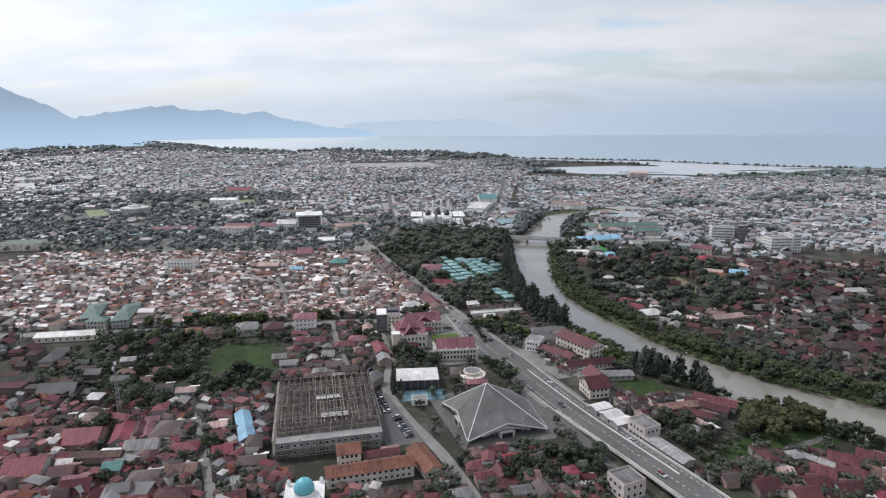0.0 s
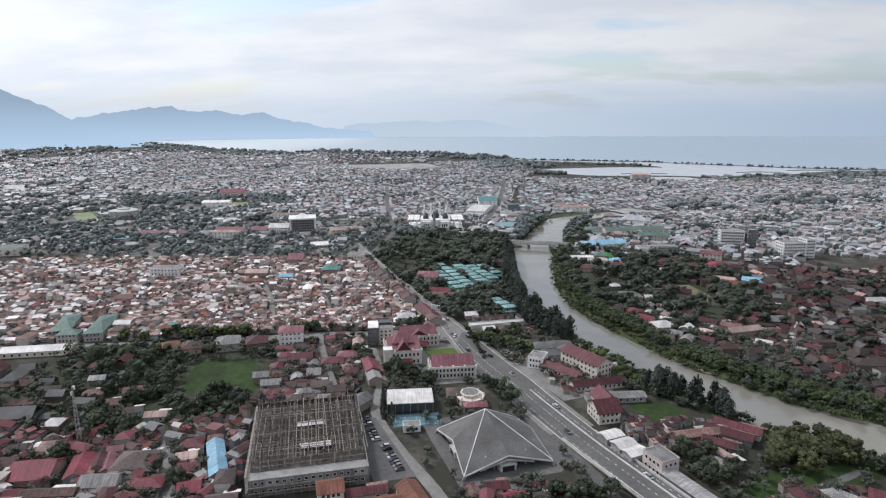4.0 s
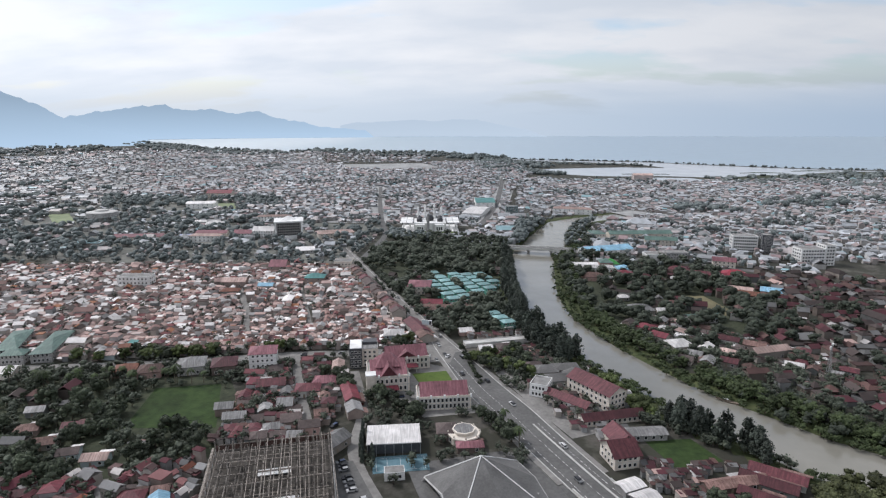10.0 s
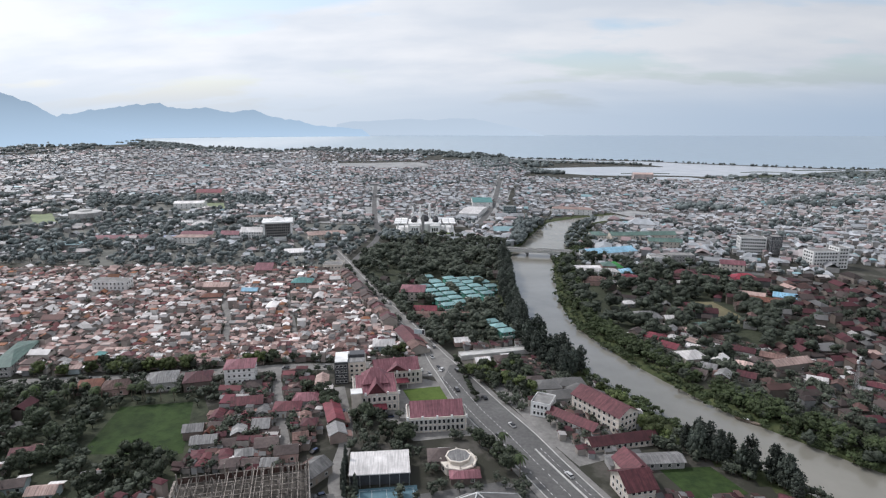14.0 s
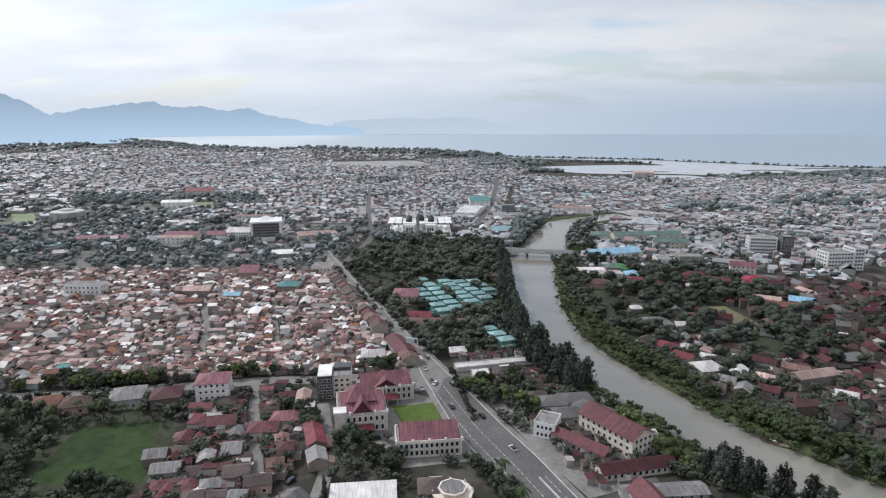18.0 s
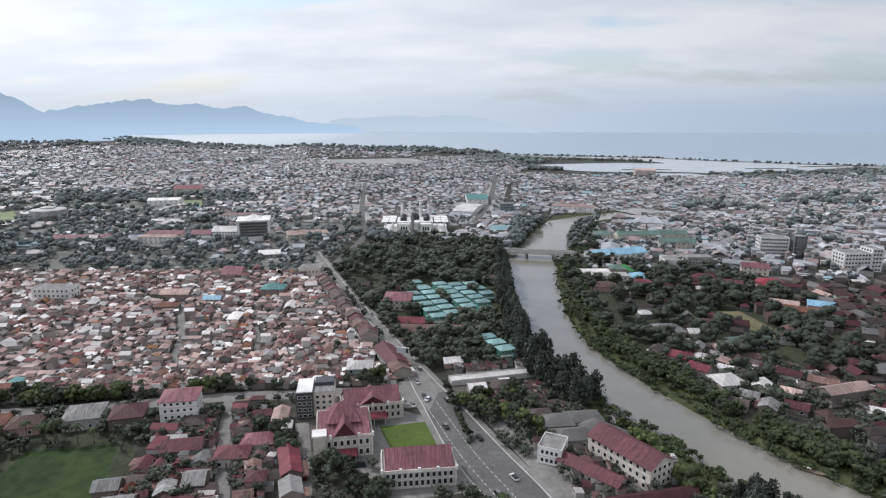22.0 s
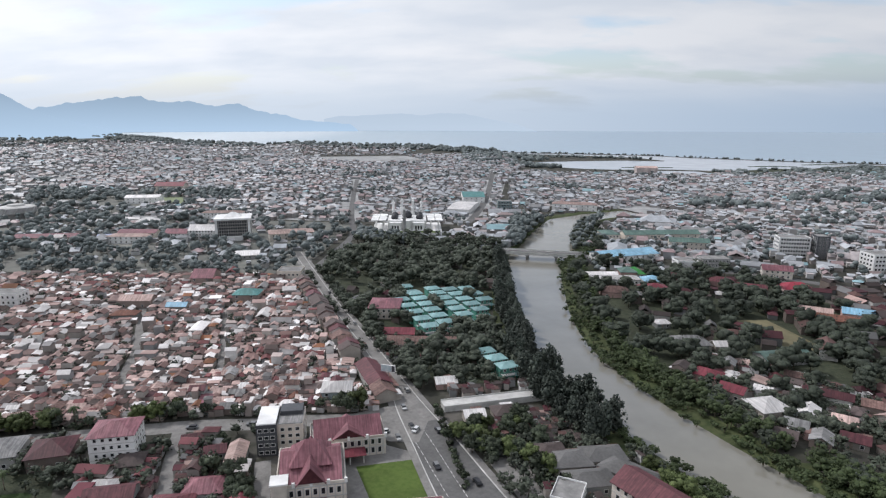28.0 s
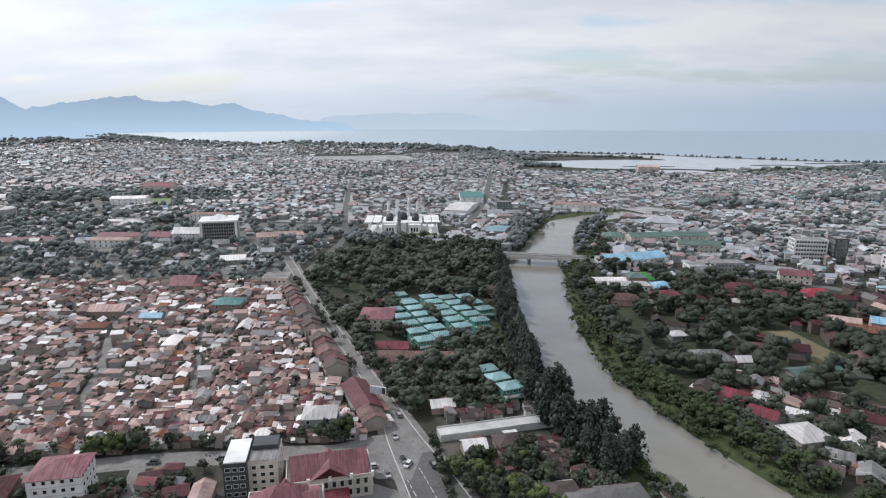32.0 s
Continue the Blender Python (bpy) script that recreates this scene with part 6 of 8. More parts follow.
rng = random.Random(8)
road_line = smooth_line(ROAD, 3)
for y0, off in ((452, 2.2), (437, -2.4), (424, 3.0), (409, 4.5), (403, -4), (383, 4.6), (371, -5), (345, -4.4), (338, 5.6),
                (305, -5.8), (285, 3.2), (246, -4.6), (222, 3.4), (490, 2), (520, -2), (548, 2), (580, -2)):
    k = min(range(len(road_line)), key=lambda i: abs(road_line[i][1] - y0))
    p, q = road_line[k], road_line[min(k + 1, len(road_line) - 1)]
    dx, dy = q[0] - p[0], q[1] - p[1]
    n = math.hypot(dx, dy)
    car(p[0] + dy / n * off, p[1] - dx / n * off, math.degrees(math.atan2(dy, dx)) + (180 if off < 0 else 0) + 180, p[2] + 0.13)
for row, (x0, y0, x1, y1, n) in enumerate(((-60, 290, -50, 269, 8), (-46, 266, -36, 247, 9))):
    for k in range(n):
        if rng.random() < 0.85:
            t = (k + 0.5) / n
            car(x0 + (x1 - x0) * t, y0 + (y1 - y0) * t, 28 + rng.uniform(-4, 4), 0.1)
for x, y, t in ((-36, 402, 20), (-30, 398, 110), (-24, 404, 70), (-48, 355, 20), (-44, 350, 15), (-62, 341, 100), (-66, 352, 100), (-88, 404, 5), (-110, 400, 8), (-160, 390, 12), (-210, 378, 12), (-70, 318, 60)):
    car(x, y, t, 0.12)


# ---- round villa by the sports hall ----
def round_villa():
    ob = thing("round_villa", -10, 311.5, 0, 10, "pale eight-sided villa with stepped flat roofs and parapets", "villa")
    take(-10, 311.5, 8)
    part("lower_storey", Shape().lathe([(7.2, -0.3), (7.2, 3.3)], 8), WALL_CREAM, ob)
    part("cornice", Shape().lathe([(7.7, 3.3), (7.7, 3.8), (7.5, 3.9)], 8), WALL_CREAM, ob)
    part("upper_storey", Shape().lathe([(4.8, 3.9), (4.8, 5.2)], 8), WALL_CREAM, ob)
    part("upper_cornice", Shape().lathe([(5.2, 5.2), (5.2, 5.5), (5.0, 5.6)], 8), WALL_CREAM, ob)
    part("roof", Shape().lathe([(4.6, 5.6), (2.2, 5.9), (0.2, 6.0)], 8), ROOFS["grey"], ob)
    for k in range(8):
        a = 2 * math.pi * (k + 0.5) / 8
        window(ob, 6.66 * math.cos(a), 6.66 * math.sin(a), 0.9, math.degrees(a) + 90, 1.4, 1.6)
        part("pinnacle", Shape().lathe([(0.4, 3.9), (0.4, 4.5), (0.05, 5.0)], 6, 7.0 * math.cos(a + 0.39), 7.0 * math.sin(a + 0.39)), WALL_CREAM, ob)


round_villa()


# ---- houses in their quarters ----
rng = random.Random(21)


def pick(weights):
    t = rng.random() * sum(w for w, _ in weights)
    for w, c in weights:
        t -= w
        if t <= 0:
            return c
    return weights[-1][1]


def rows(poly, turn, du, dv, jitter=1.0):
    """Spots on a skewed grid inside a polygon."""
    c, s = math.cos(radians(turn)), math.sin(radians(turn))
    us = [x * c + y * s for x, y in poly]
    vs = [-x * s + y * c for x, y in poly]
    v = min(vs)
    out = []
    k = 0
    while v < max(vs):
        u = min(us) + rng.uniform(0, du)
        while u < max(us):
            uu, vv = u + rng.uniform(-jitter, jitter), v + rng.uniform(-jitter, jitter)
            x, y = uu * c - vv * s, uu * s + vv * c
            if inside(x, y, poly):
                out.append((x, y))
            u += du * rng.uniform(0.85, 1.25)
        v += dv
        k += 1
    return out


DENSE = [(4, "tan"), (3, "rust"), (2.8, "white"), (2, "grey"), (3, "brown"), (1.2, "maroon"), (0.5, "orange"), (0.15, "teal"), (0.2, "pink")]
REDS = [(5, "maroon"), (2, "rust"), (3, "brown"), (0.8, "grey"), (0.4, "white"), (1.1, "red"), (0.5, "tan"), (0.5, "pink")]
DARKS = [(3, "brown"), (3, "rust"), (2.5, "maroon"), (2, "grey"), (1, "white"), (0.8, "tan")]
SMALL = [(4.5, 4), (5.5, 4.5), (6, 5), (6.5, 4.5), (5, 5), (7.5, 5)]
SIZES = [(5, 5), (6, 5), (7, 5), (7, 6), (6, 6), (8, 5), (9, 6)]

# rows of turquoise houses by the park
TEAL_WALL = material("green_painted_plaster", (0.075, 0.235, 0.185), (0.105, 0.29, 0.23), 0.6, 0.8, vary=0.25, stain=0.25)
SEA_ROOF = material("pale_turquoise_roof_sheet", (0.17, 0.31, 0.31), (0.25, 0.39, 0.39), 0.6, 0.5, vary=0.2, stain=0.25)
TEAL_MADE = []


def teal_house(x, y, turn):
    """Boxy two-storey house with a low hipped roof, a front terrace and a porch."""
    take(x, y, 5.0)
    m = pose(x, y, 0, 0, 0, turn)
    if TEAL_MADE:
        return copy_thing(TEAL_MADE[0], m)
    ob = thing("house", x, y, 0, turn, "two-storey green house with a pale turquoise hipped roof", "house", "turquoise row houses")
    part("wall", Shape().box(-4.2, -2.2, -0.3, 4.2, 4.2, 6.0), TEAL_WALL, ob)
    part("front_room", Shape().box(-4.2, -4.6, -0.3, 1.2, -2.2, 3.0), TEAL_WALL, ob)
    part("roof", Shape().hip(8.4, 6.4, 6.0, 1.3, 0.7, y=1.0, ridge=2.4), SEA_ROOF, ob)
    part("terrace", Shape().box(-4.4, -4.8, 3.0, 1.4, -2.2, 3.2), PALE_CONCRETE, ob)
    part("terrace_rail", Shape().box(-4.4, -4.8, 3.2, 1.4, -4.65, 4.0), FRAME, ob)
    part("porch_roof", Shape().add([(1.2, -5, 2.6), (4.6, -5, 2.6), (4.6, -2.2, 3.2), (1.2, -2.2, 3.2), (1.2, -5, 2.72), (4.6, -5, 2.72), (4.6, -2.2, 3.32), (1.2, -2.2, 3.32)],
                                   [[3, 2, 1, 0], [4, 5, 6, 7], [0, 1, 5, 4], [1, 2, 6, 5], [2, 3, 7, 6], [3, 0, 4, 7]]), SEA_ROOF, ob)
    part("porch_post", Shape().box(4.3, -4.8, 0, 4.45, -4.65, 2.6), FRAME, ob)
    part("door", Shape().box(2.2, -2.26, 0, 3.2, -2.16, 2.1), TIMBER, ob)
    for wx in (-2.6, 0.4, 2.8):
        window(ob, wx, -2.2, 4.1, 0, 1.1, 1.2)
    window(ob, -1.6, -4.6, 0.9, 0)
    TEAL_MADE.append(ob)
    return ob


for x0, y0, x1, y1, n in ((-48.7, 552, -27, 506, 5), (-42, 566, -18.8, 513, 6), (-31.5, 578, -9, 527, 6), (-20, 577, 0.4, 537, 5), (-9, 580, 3, 557, 3), (-50, 581, -44, 568, 2)):
    for k in range(n):
        t = k / max(1, n - 1)
        teal_house(x0 + (x1 - x0) * t, y0 + (y1 - y0) * t, 25.3)
for x, y in ((3, 472), (8, 463.5), (13, 455)):
    teal_house(x, y, 25)

# long roofs of single rows and sheds that stand out
for x, y, t, w, d, h, r, st in ((-183, 232, 12, 16, 15, 2.8, "red", "gable"), (-167, 236, -68, 18, 7.5, 2.8, "red", "gable"), (-162, 241, -66, 13, 4, 2.8, "maroon", "gable"), (-157.5, 240, -66, 13, 4.5, 2.6, "pink", "gable"),
                                (-147, 242, 10, 15, 14, 2.8, "brown", "hip"), (-152, 227, 10, 14, 9, 3, "grey", "gable"), (-167, 218, 10, 20, 5, 3, "rust", "gable"), (-133, 227, 12, 12, 7, 3, "red", "hip"),
                                (-190, 207, 15, 15, 15, 3, "red", "gable"), (-153, 208, 12, 7, 7, 4.5, "teal", "gable"), (-138, 204, 12, 11, 9, 3, "brown", "hip"), (-125, 210, 12, 12, 9, 3, "rust", "gable"), (-120, 194, 12, 13, 8, 3, "maroon", "hip"),
                                (-115, 226, 20, 8, 8, 3, "red", "gable"), (-99, 219, 15, 11, 7, 3, "brown", "gable"), (-130, 257, 15, 9, 7, 3, "maroon", "hip"), (-127, 247, 20, 8, 6, 3, "tan", "gable"), (-122, 239, 20, 8, 6, 3, "maroon", "gable"),
                                (-225, 242, 12, 12, 8, 3, "orange", "hip"), (-173, 205, 12, 9, 8, 3, "maroon", "gable"), (-163, 199, 12, 9, 8, 3, "pink", "gable"), (-46, 229, 18, 15, 5, 3, "maroon", "gable"),
                                (-69, 346, -68, 18, 7, 4, "red", "gable"), (-63.5, 330, -68, 9, 7, 4, "grey", "gable"), (-190, 291, 20, 9, 7, 3, "rust", "gable"), (-174, 284, 20, 8, 6, 3, "brown", "gable"), (-206, 301, 20, 9, 7, 3, "rust", "hip"), (-160, 281, 12, 10, 6, 3, "tan", "gable"), (-148, 291, 12, 7, 6, 3, "grey", "gable"), (-186, 305, 15, 10, 7, 3, "maroon", "gable"), (-215, 318, 15, 8, 6, 3, "grey", "gable"), (-86, 360, 10, 12, 9, 4, "pink", "hip"), (-92, 350, 10, 12, 9, 4, "maroon", "hip"),
                                (-83, 376, -78, 18, 6, 4, "tan", "gable"), (95, 284, 17, 26, 6, 3, "rust", "gable"), (108, 285, -32, 20, 7, 3, "maroon", "gable"), (114, 291, -32, 20, 7, 3, "maroon", "gable"),
                                (101, 276, -32, 14, 6, 3, "maroon", "gable"), (108, 219, 15, 10, 8, 3, "maroon", "gable"), (120, 214, 15, 10, 8, 3, "maroon", "gable"), (128, 222, 15, 10, 8, 3, "maroon", "gable"),
                                (135, 230, -30, 9, 8, 3, "maroon", "gable"), (146, 230, -30, 10, 8, 3, "maroon", "gable"), (139, 219, 10, 10, 8, 3, "maroon", "gable"), (137, 238, -42, 15, 4, 3, "grey", "gable"),
                                (149, 240, -30, 12, 8, 3, "maroon", "gable"), (162, 243, -30, 12, 8, 3, "maroon", "gable"), (158, 230, -30, 11, 8, 3, "rust", "gable"), (96, 258, -60, 8, 5, 3, "grey", "gable"), (100, 265, -60, 10, 4, 3, "tan", "gable"),
                                (-7, 303, 8, 11, 5, 3, "pink", "hip"), (-18, 314, 8, 8, 9, 4, "brown", "hip"), (-126, 327, 15, 8, 7, 4, "grey", "gable"), (-117, 318, 15, 10, 7, 4, "grey", "gable"),
                                (-118, 372, 15, 9, 8, 4, "brown", "hip"), (-112, 352, 15, 14, 9, 5, "maroon", "gable"), (-98, 333, 12, 7, 9, 4, "grey", "gable"), (-148, 376, 20, 13, 13, 5, "maroon", "hip"),
                                (-166, 374, 20, 14, 14, 5, "grey", "hip"), (-186, 366, 20, 12, 11, 4, "rust", "hip"), (-200, 366, 20, 11, 10, 4, "orange", "hip"), (-66, 300, 62, 14, 9, 4, "grey", "gable"),
                                (-80, 313, 15, 9, 7, 4, "brown", "gable"), (-90, 318, 15, 9, 8, 4, "brown", "gable"), (-48, 447, -64, 26, 10, 4, "maroon", "gable"), (-41, 431, -64, 10, 9, 4, "rust", "gable"),
                                (-60, 428, 8, 12, 10, 6, "white", "hip"), (31, 383, 10, 13, 10, 4, "hall", "hip"), (43, 387, 10, 14, 9, 4, "hall", "hip"), (50, 377, -40, 18, 9, 4, "hall", "hip"),
                                (36, 372, 12, 15, 9, 4, "hall", "hip"), (25, 388, 12, 10, 8, 4, "brown", "hip"), (-15, 444, 14, 9, 7, 3, "white", "gable"), (10, 418, 16, 9, 8, 3, "brown", "hip"), (-2, 414, 16, 8, 7, 3, "white", "gable"),
                                (166, 420, 20, 24, 8, 5, "tan", "gable"), (147, 440, -30, 18, 7, 4, "maroon", "gable"), (162, 430, -30, 12, 7, 4, "rust", "gable"), (116, 426, 15, 13, 12, 5, "white", "hip"), (122, 415, -30, 8, 7, 3, "grey", "gable"),
                                (131, 424, 55, 9, 7, 4, "white", "gable"), (141, 417, -30, 8, 8, 4, "tan", "hip"), (114, 407, -32, 8, 7, 3, "brown", "gable"), (126, 405, 58, 9, 7, 3, "grey", "gable"), (138, 405, -32, 9, 7, 3, "maroon", "gable"),
                                (109, 442, -40, 10, 8, 4, "red", "gable"), (104, 458, -40, 11, 9, 4, "red", "hip"), (104, 530, 10, 8, 7, 3, "white", "hip"), (108, 498, 5, 20, 13, 4, "grey", "hip"), (125, 497, 5, 9, 7, 3, "white", "gable"),
                                (172, 620, -20, 16, 11, 4, "maroon", "hip"), (186, 605, -20, 18, 8, 4, "maroon", "gable"), (205, 540, -25, 26, 9, 4, "orange", "gable"), (200, 556, -25, 22, 8, 4, "tan", "gable"),
                                (225, 552, -25, 16, 10, 4, "blue", "gable"), (-196, 600, 5, 15, 18, 6, "pink", "gable"), (-150, 560, 5, 16, 12, 6, "teal", "hip"), (-215, 545, 5, 20, 10, 5, "tan", "gable"),
                                (110, 640, 0, 12, 12, 5, "green", "hip"), (90, 590, 0, 18, 12, 4, "rust", "hip"), (-208, 520, 8, 14, 8, 4, "orange", "hip"), (-185, 537, 5, 12, 7, 4, "blue", "gable")):
    house(x, y, t, w, d, h, r, st, 2 if h >= 5.5 else 1, None, "single houses and sheds")

# shop row along the straight road
shop_rng = random.Random(14)
for k in range(24):
    t = (k + 0.5) / 24
    x, y = -62.5 - 63 * t + shop_rng.uniform(-0.8, 0.8), 469 + 130 * t
    house(x, y, -64 + 90 * (k % 5 == 2), 6, shop_rng.choice((8, 9, 10)), shop_rng.choice((4.5, 5.5, 6)), shop_rng.choice(("brown", "brown", "maroon", "rust", "brown", "tan")), "gable", 2, None, "shops along the straight road",
          "two-storey shop house with a dark weathered gable roof", extra=False)

# the dense quarter west of the road: its near rows house by house
QUARTER_NEAR = [(-42, 420), (-120, 408), (-230, 384), (-235, 405), (-165, 440), (-60, 462)]
spots = rows(QUARTER_NEAR, 10, 7.9, 6.7)
for x, y in spots:
    w, d = rng.choice(SMALL)
    if free(x, y, 2.0):
        two = rng.random() < 0.1
        house(x, y, 10 + rng.choice((0, 90)) + rng.choice((-4, 0, 4)), w, d, 5.5 if two else rng.choice((2.5, 3)), pick(DENSE), pick([(5, "gable"), (2, "hip"), (1.6, "lean-to")]), 2 if two else 1, None,
              "houses of the dense quarter")
HOUSE_AREAS = (
        ([(-255, 250), (-95, 188), (-90, 215), (-115, 262), (-150, 262), (-190, 252)], 16, REDS, 10, 8.5),
        ([(-95, 188), (10, 175), (46, 205), (30, 240), (-8, 236), (-30, 205), (-80, 190)], 18, REDS, 9.5, 8.5),
        ([(-118, 300), (-76, 300), (-70, 360), (-100, 395), (-128, 372), (-120, 330)], 14, REDS, 9.5, 8.5),
        ([(92, 462), (140, 422), (190, 380), (205, 410), (160, 450), (110, 490)], -32, DARKS, 10.5, 9),
        ([(84, 225), (150, 205), (175, 240), (120, 250)], 12, REDS, 11, 9.5))
HOUSE_POLYS = [a[0] for a in HOUSE_AREAS]
for poly, turn, weights, du, dv in HOUSE_AREAS:
    for x, y in rows(poly, turn, du, dv, 1.6):
        if free(x, y, 3.0, 12):
            w, d = rng.choice(SIZES)
            two = rng.random() < 0.12
            house(x, y, turn + rng.choice((0, 0, 90)) + rng.choice((-6, 0, 6)), w, d, 5.5 if two else 3, pick(weights), pick([(4, "gable"), (3, "hip"), (1, "lean-to")]), 2 if two else 1, None, "houses near the river and the market")


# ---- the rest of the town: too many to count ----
# Paving lightened: haze over the far town is put into its colour.
PAVED = material("hazed_town_paving", (0.27, 0.27, 0.268), (0.37, 0.367, 0.36), 0.08, 0.9, stain=0.3, stain_scale=0.02)
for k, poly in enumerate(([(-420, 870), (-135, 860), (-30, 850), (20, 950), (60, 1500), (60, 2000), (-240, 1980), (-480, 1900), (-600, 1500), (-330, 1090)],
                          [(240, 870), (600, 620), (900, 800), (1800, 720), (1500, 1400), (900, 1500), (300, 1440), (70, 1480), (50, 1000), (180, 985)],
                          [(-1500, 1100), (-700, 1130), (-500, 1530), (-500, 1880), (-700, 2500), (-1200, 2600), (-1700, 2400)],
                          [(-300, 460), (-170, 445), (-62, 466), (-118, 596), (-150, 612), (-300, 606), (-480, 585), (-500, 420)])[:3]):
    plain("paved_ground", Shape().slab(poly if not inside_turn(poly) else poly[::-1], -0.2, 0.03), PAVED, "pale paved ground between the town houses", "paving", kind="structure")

# Ground sheet whose lightened tone stands in for haze beyond the quarter.
BELT = material("hazed_garden_ground", (0.13, 0.135, 0.12), (0.20, 0.195, 0.175), 0.06, 0.95, stain=0.3, stain_scale=0.02)
field("garden_ground", [(-900, 640), (-300, 616), (-142, 622), (-138, 700), (-140, 850), (-420, 868), (-330, 1085), (-700, 1125), (-1300, 1090)], BELT, "ground between gardens and houses, lightened for haze", "ground", 0.025)
# Lighter roof paints here: a sunlit patch is put into the colours.
ROOF_PALE = palette("quarter_roofs_sunlit", [(3.6, (0.45, 0.32, 0.29)), (3.2, (0.23, 0.145, 0.13)), (3.6, (0.78, 0.74, 0.72)), (1.8, (0.30, 0.285, 0.28)), (3, (0.10, 0.075, 0.068)), (1.2, (0.19, 0.075, 0.075)), (1, (0.50, 0.41, 0.38)), (0.5, (0.30, 0.14, 0.08))])
# Roof paints paled and drawn together; haze is put into the colours.
ROOF_CITY = palette("hazed_city_roofs", [(4, (0.40, 0.415, 0.435)), (2, (0.54, 0.55, 0.57)), (1.6, (0.31, 0.245, 0.235)), (3, (0.34, 0.345, 0.355)), (2.5, (0.43, 0.385, 0.378)), (1.2, (0.33, 0.24, 0.24)), (0.4, (0.27, 0.41, 0.44)), (1, (0.29, 0.285, 0.285))], rough=0.5, vary=0.18)
ROOF_RED = palette("town_roofs_red", [(3, (0.125, 0.036, 0.046)), (3, (0.165, 0.062, 0.068)), (2.4, (0.095, 0.058, 0.056)), (1.4, (0.22, 0.215, 0.215)), (1.1, (0.52, 0.48, 0.46)), (1.3, (0.25, 0.115, 0.115)), (0.8, (0.20, 0.07, 0.045))])
# City walls likewise narrowed in tone to stand in for haze.
WALLS_CITY = palette("hazed_city_walls", [(3, (0.38, 0.365, 0.35)), (1.6, (0.52, 0.515, 0.51)), (3, (0.31, 0.28, 0.265)), (2, (0.32, 0.325, 0.33))], vary=0.2)
ROOF_DARK = palette("town_roofs_dark", [(4.5, (0.066, 0.050, 0.047)), (3, (0.105, 0.058, 0.052)), (3.2, (0.074, 0.024, 0.030)), (1.6, (0.15, 0.147, 0.146)), (0.3, ZINC), (0.45, TAN)])
# Darker copy of the town walls; shade is put into the paints.
WALLS_DIM = palette("shaded_walls", [(3, (0.20, 0.175, 0.155)), (1.2, (0.40, 0.385, 0.365)), (3, (0.14, 0.115, 0.10)), (2, (0.16, 0.16, 0.158))])
# Darker than the quarter walls: shade on close-set fronts is in the colour.
WALLS = palette("town_walls", [(3, (0.36, 0.33, 0.30)), (1.6, (0.56, 0.55, 0.54)), (3, (0.27, 0.225, 0.20)), (2, (0.26, 0.265, 0.265))])


WALLS_PALE = palette("quarter_walls", [(3, (0.48, 0.44, 0.40)), (3, (0.58, 0.56, 0.54)), (2, (0.40, 0.34, 0.31)), (1, (0.30, 0.30, 0.30))])


def town(name, spots, roofmat, label, tall=0.1, big=0.08, turn=10, scale=1.0, wallmat=None):
    s = Shape()
    for x, y in spots:
        w, d = rng.choice(SIZES)
        if scale > 1.12:                           # the wider town mixes small and large roofs
            k = rng.choice((0.55, 0.65, 0.75, 0.85, 1, 1.2, 1.6))
            w, d = w * k, d * k * rng.uniform(0.8, 1.2)
        w, d = w * scale * rng.uniform(0.85, 1.15), d * scale * rng.uniform(0.85, 1.15)
        h = rng.uniform(2.5, 3.4)
        q = rng.random()
        if q < tall:
            h = rng.uniform(5, 6.6)
        elif q < tall + big:
            w, d, h = w * 1.9, d * 1.5, rng.uniform(3.6, 5.5)
        a = radians(turn + rng.choice((0, 90)) + rng.uniform(-7, 7))
        c, sn = math.cos(a), math.sin(a)
        one = Shape().box(-w / 2, -d / 2, -0.3, w / 2, d / 2, h, slot=1)
        k = rng.random()
        rise = d * rng.uniform(0.2, 0.34)
        if k < 0.55:
            one.gable(w, d, h, rise, 0.3)
        elif k < 0.85:
            one.hip(w, d, h, rise, 0.3)
        else:
            one.box(-w / 2 - 0.1, -d / 2 - 0.1, h, w / 2 + 0.1, d / 2 + 0.1, h + 0.4)
        if rng.random() < 0.35:
            e = rng.uniform(2, 3.4)
            one.box(-w * 0.4, -d / 2 - e, 2.2, w * 0.3, -d / 2 - 0.05, 2.4)
        s.add([(x + p * c - r * sn, y + p * sn + r * c, z) for p, r, z in one.v], one.f)
        s.m[-len(one.m):] = one.m
    return plain(name, s, [roofmat, wallmat or WALLS], label, "houses", kind="stuff")


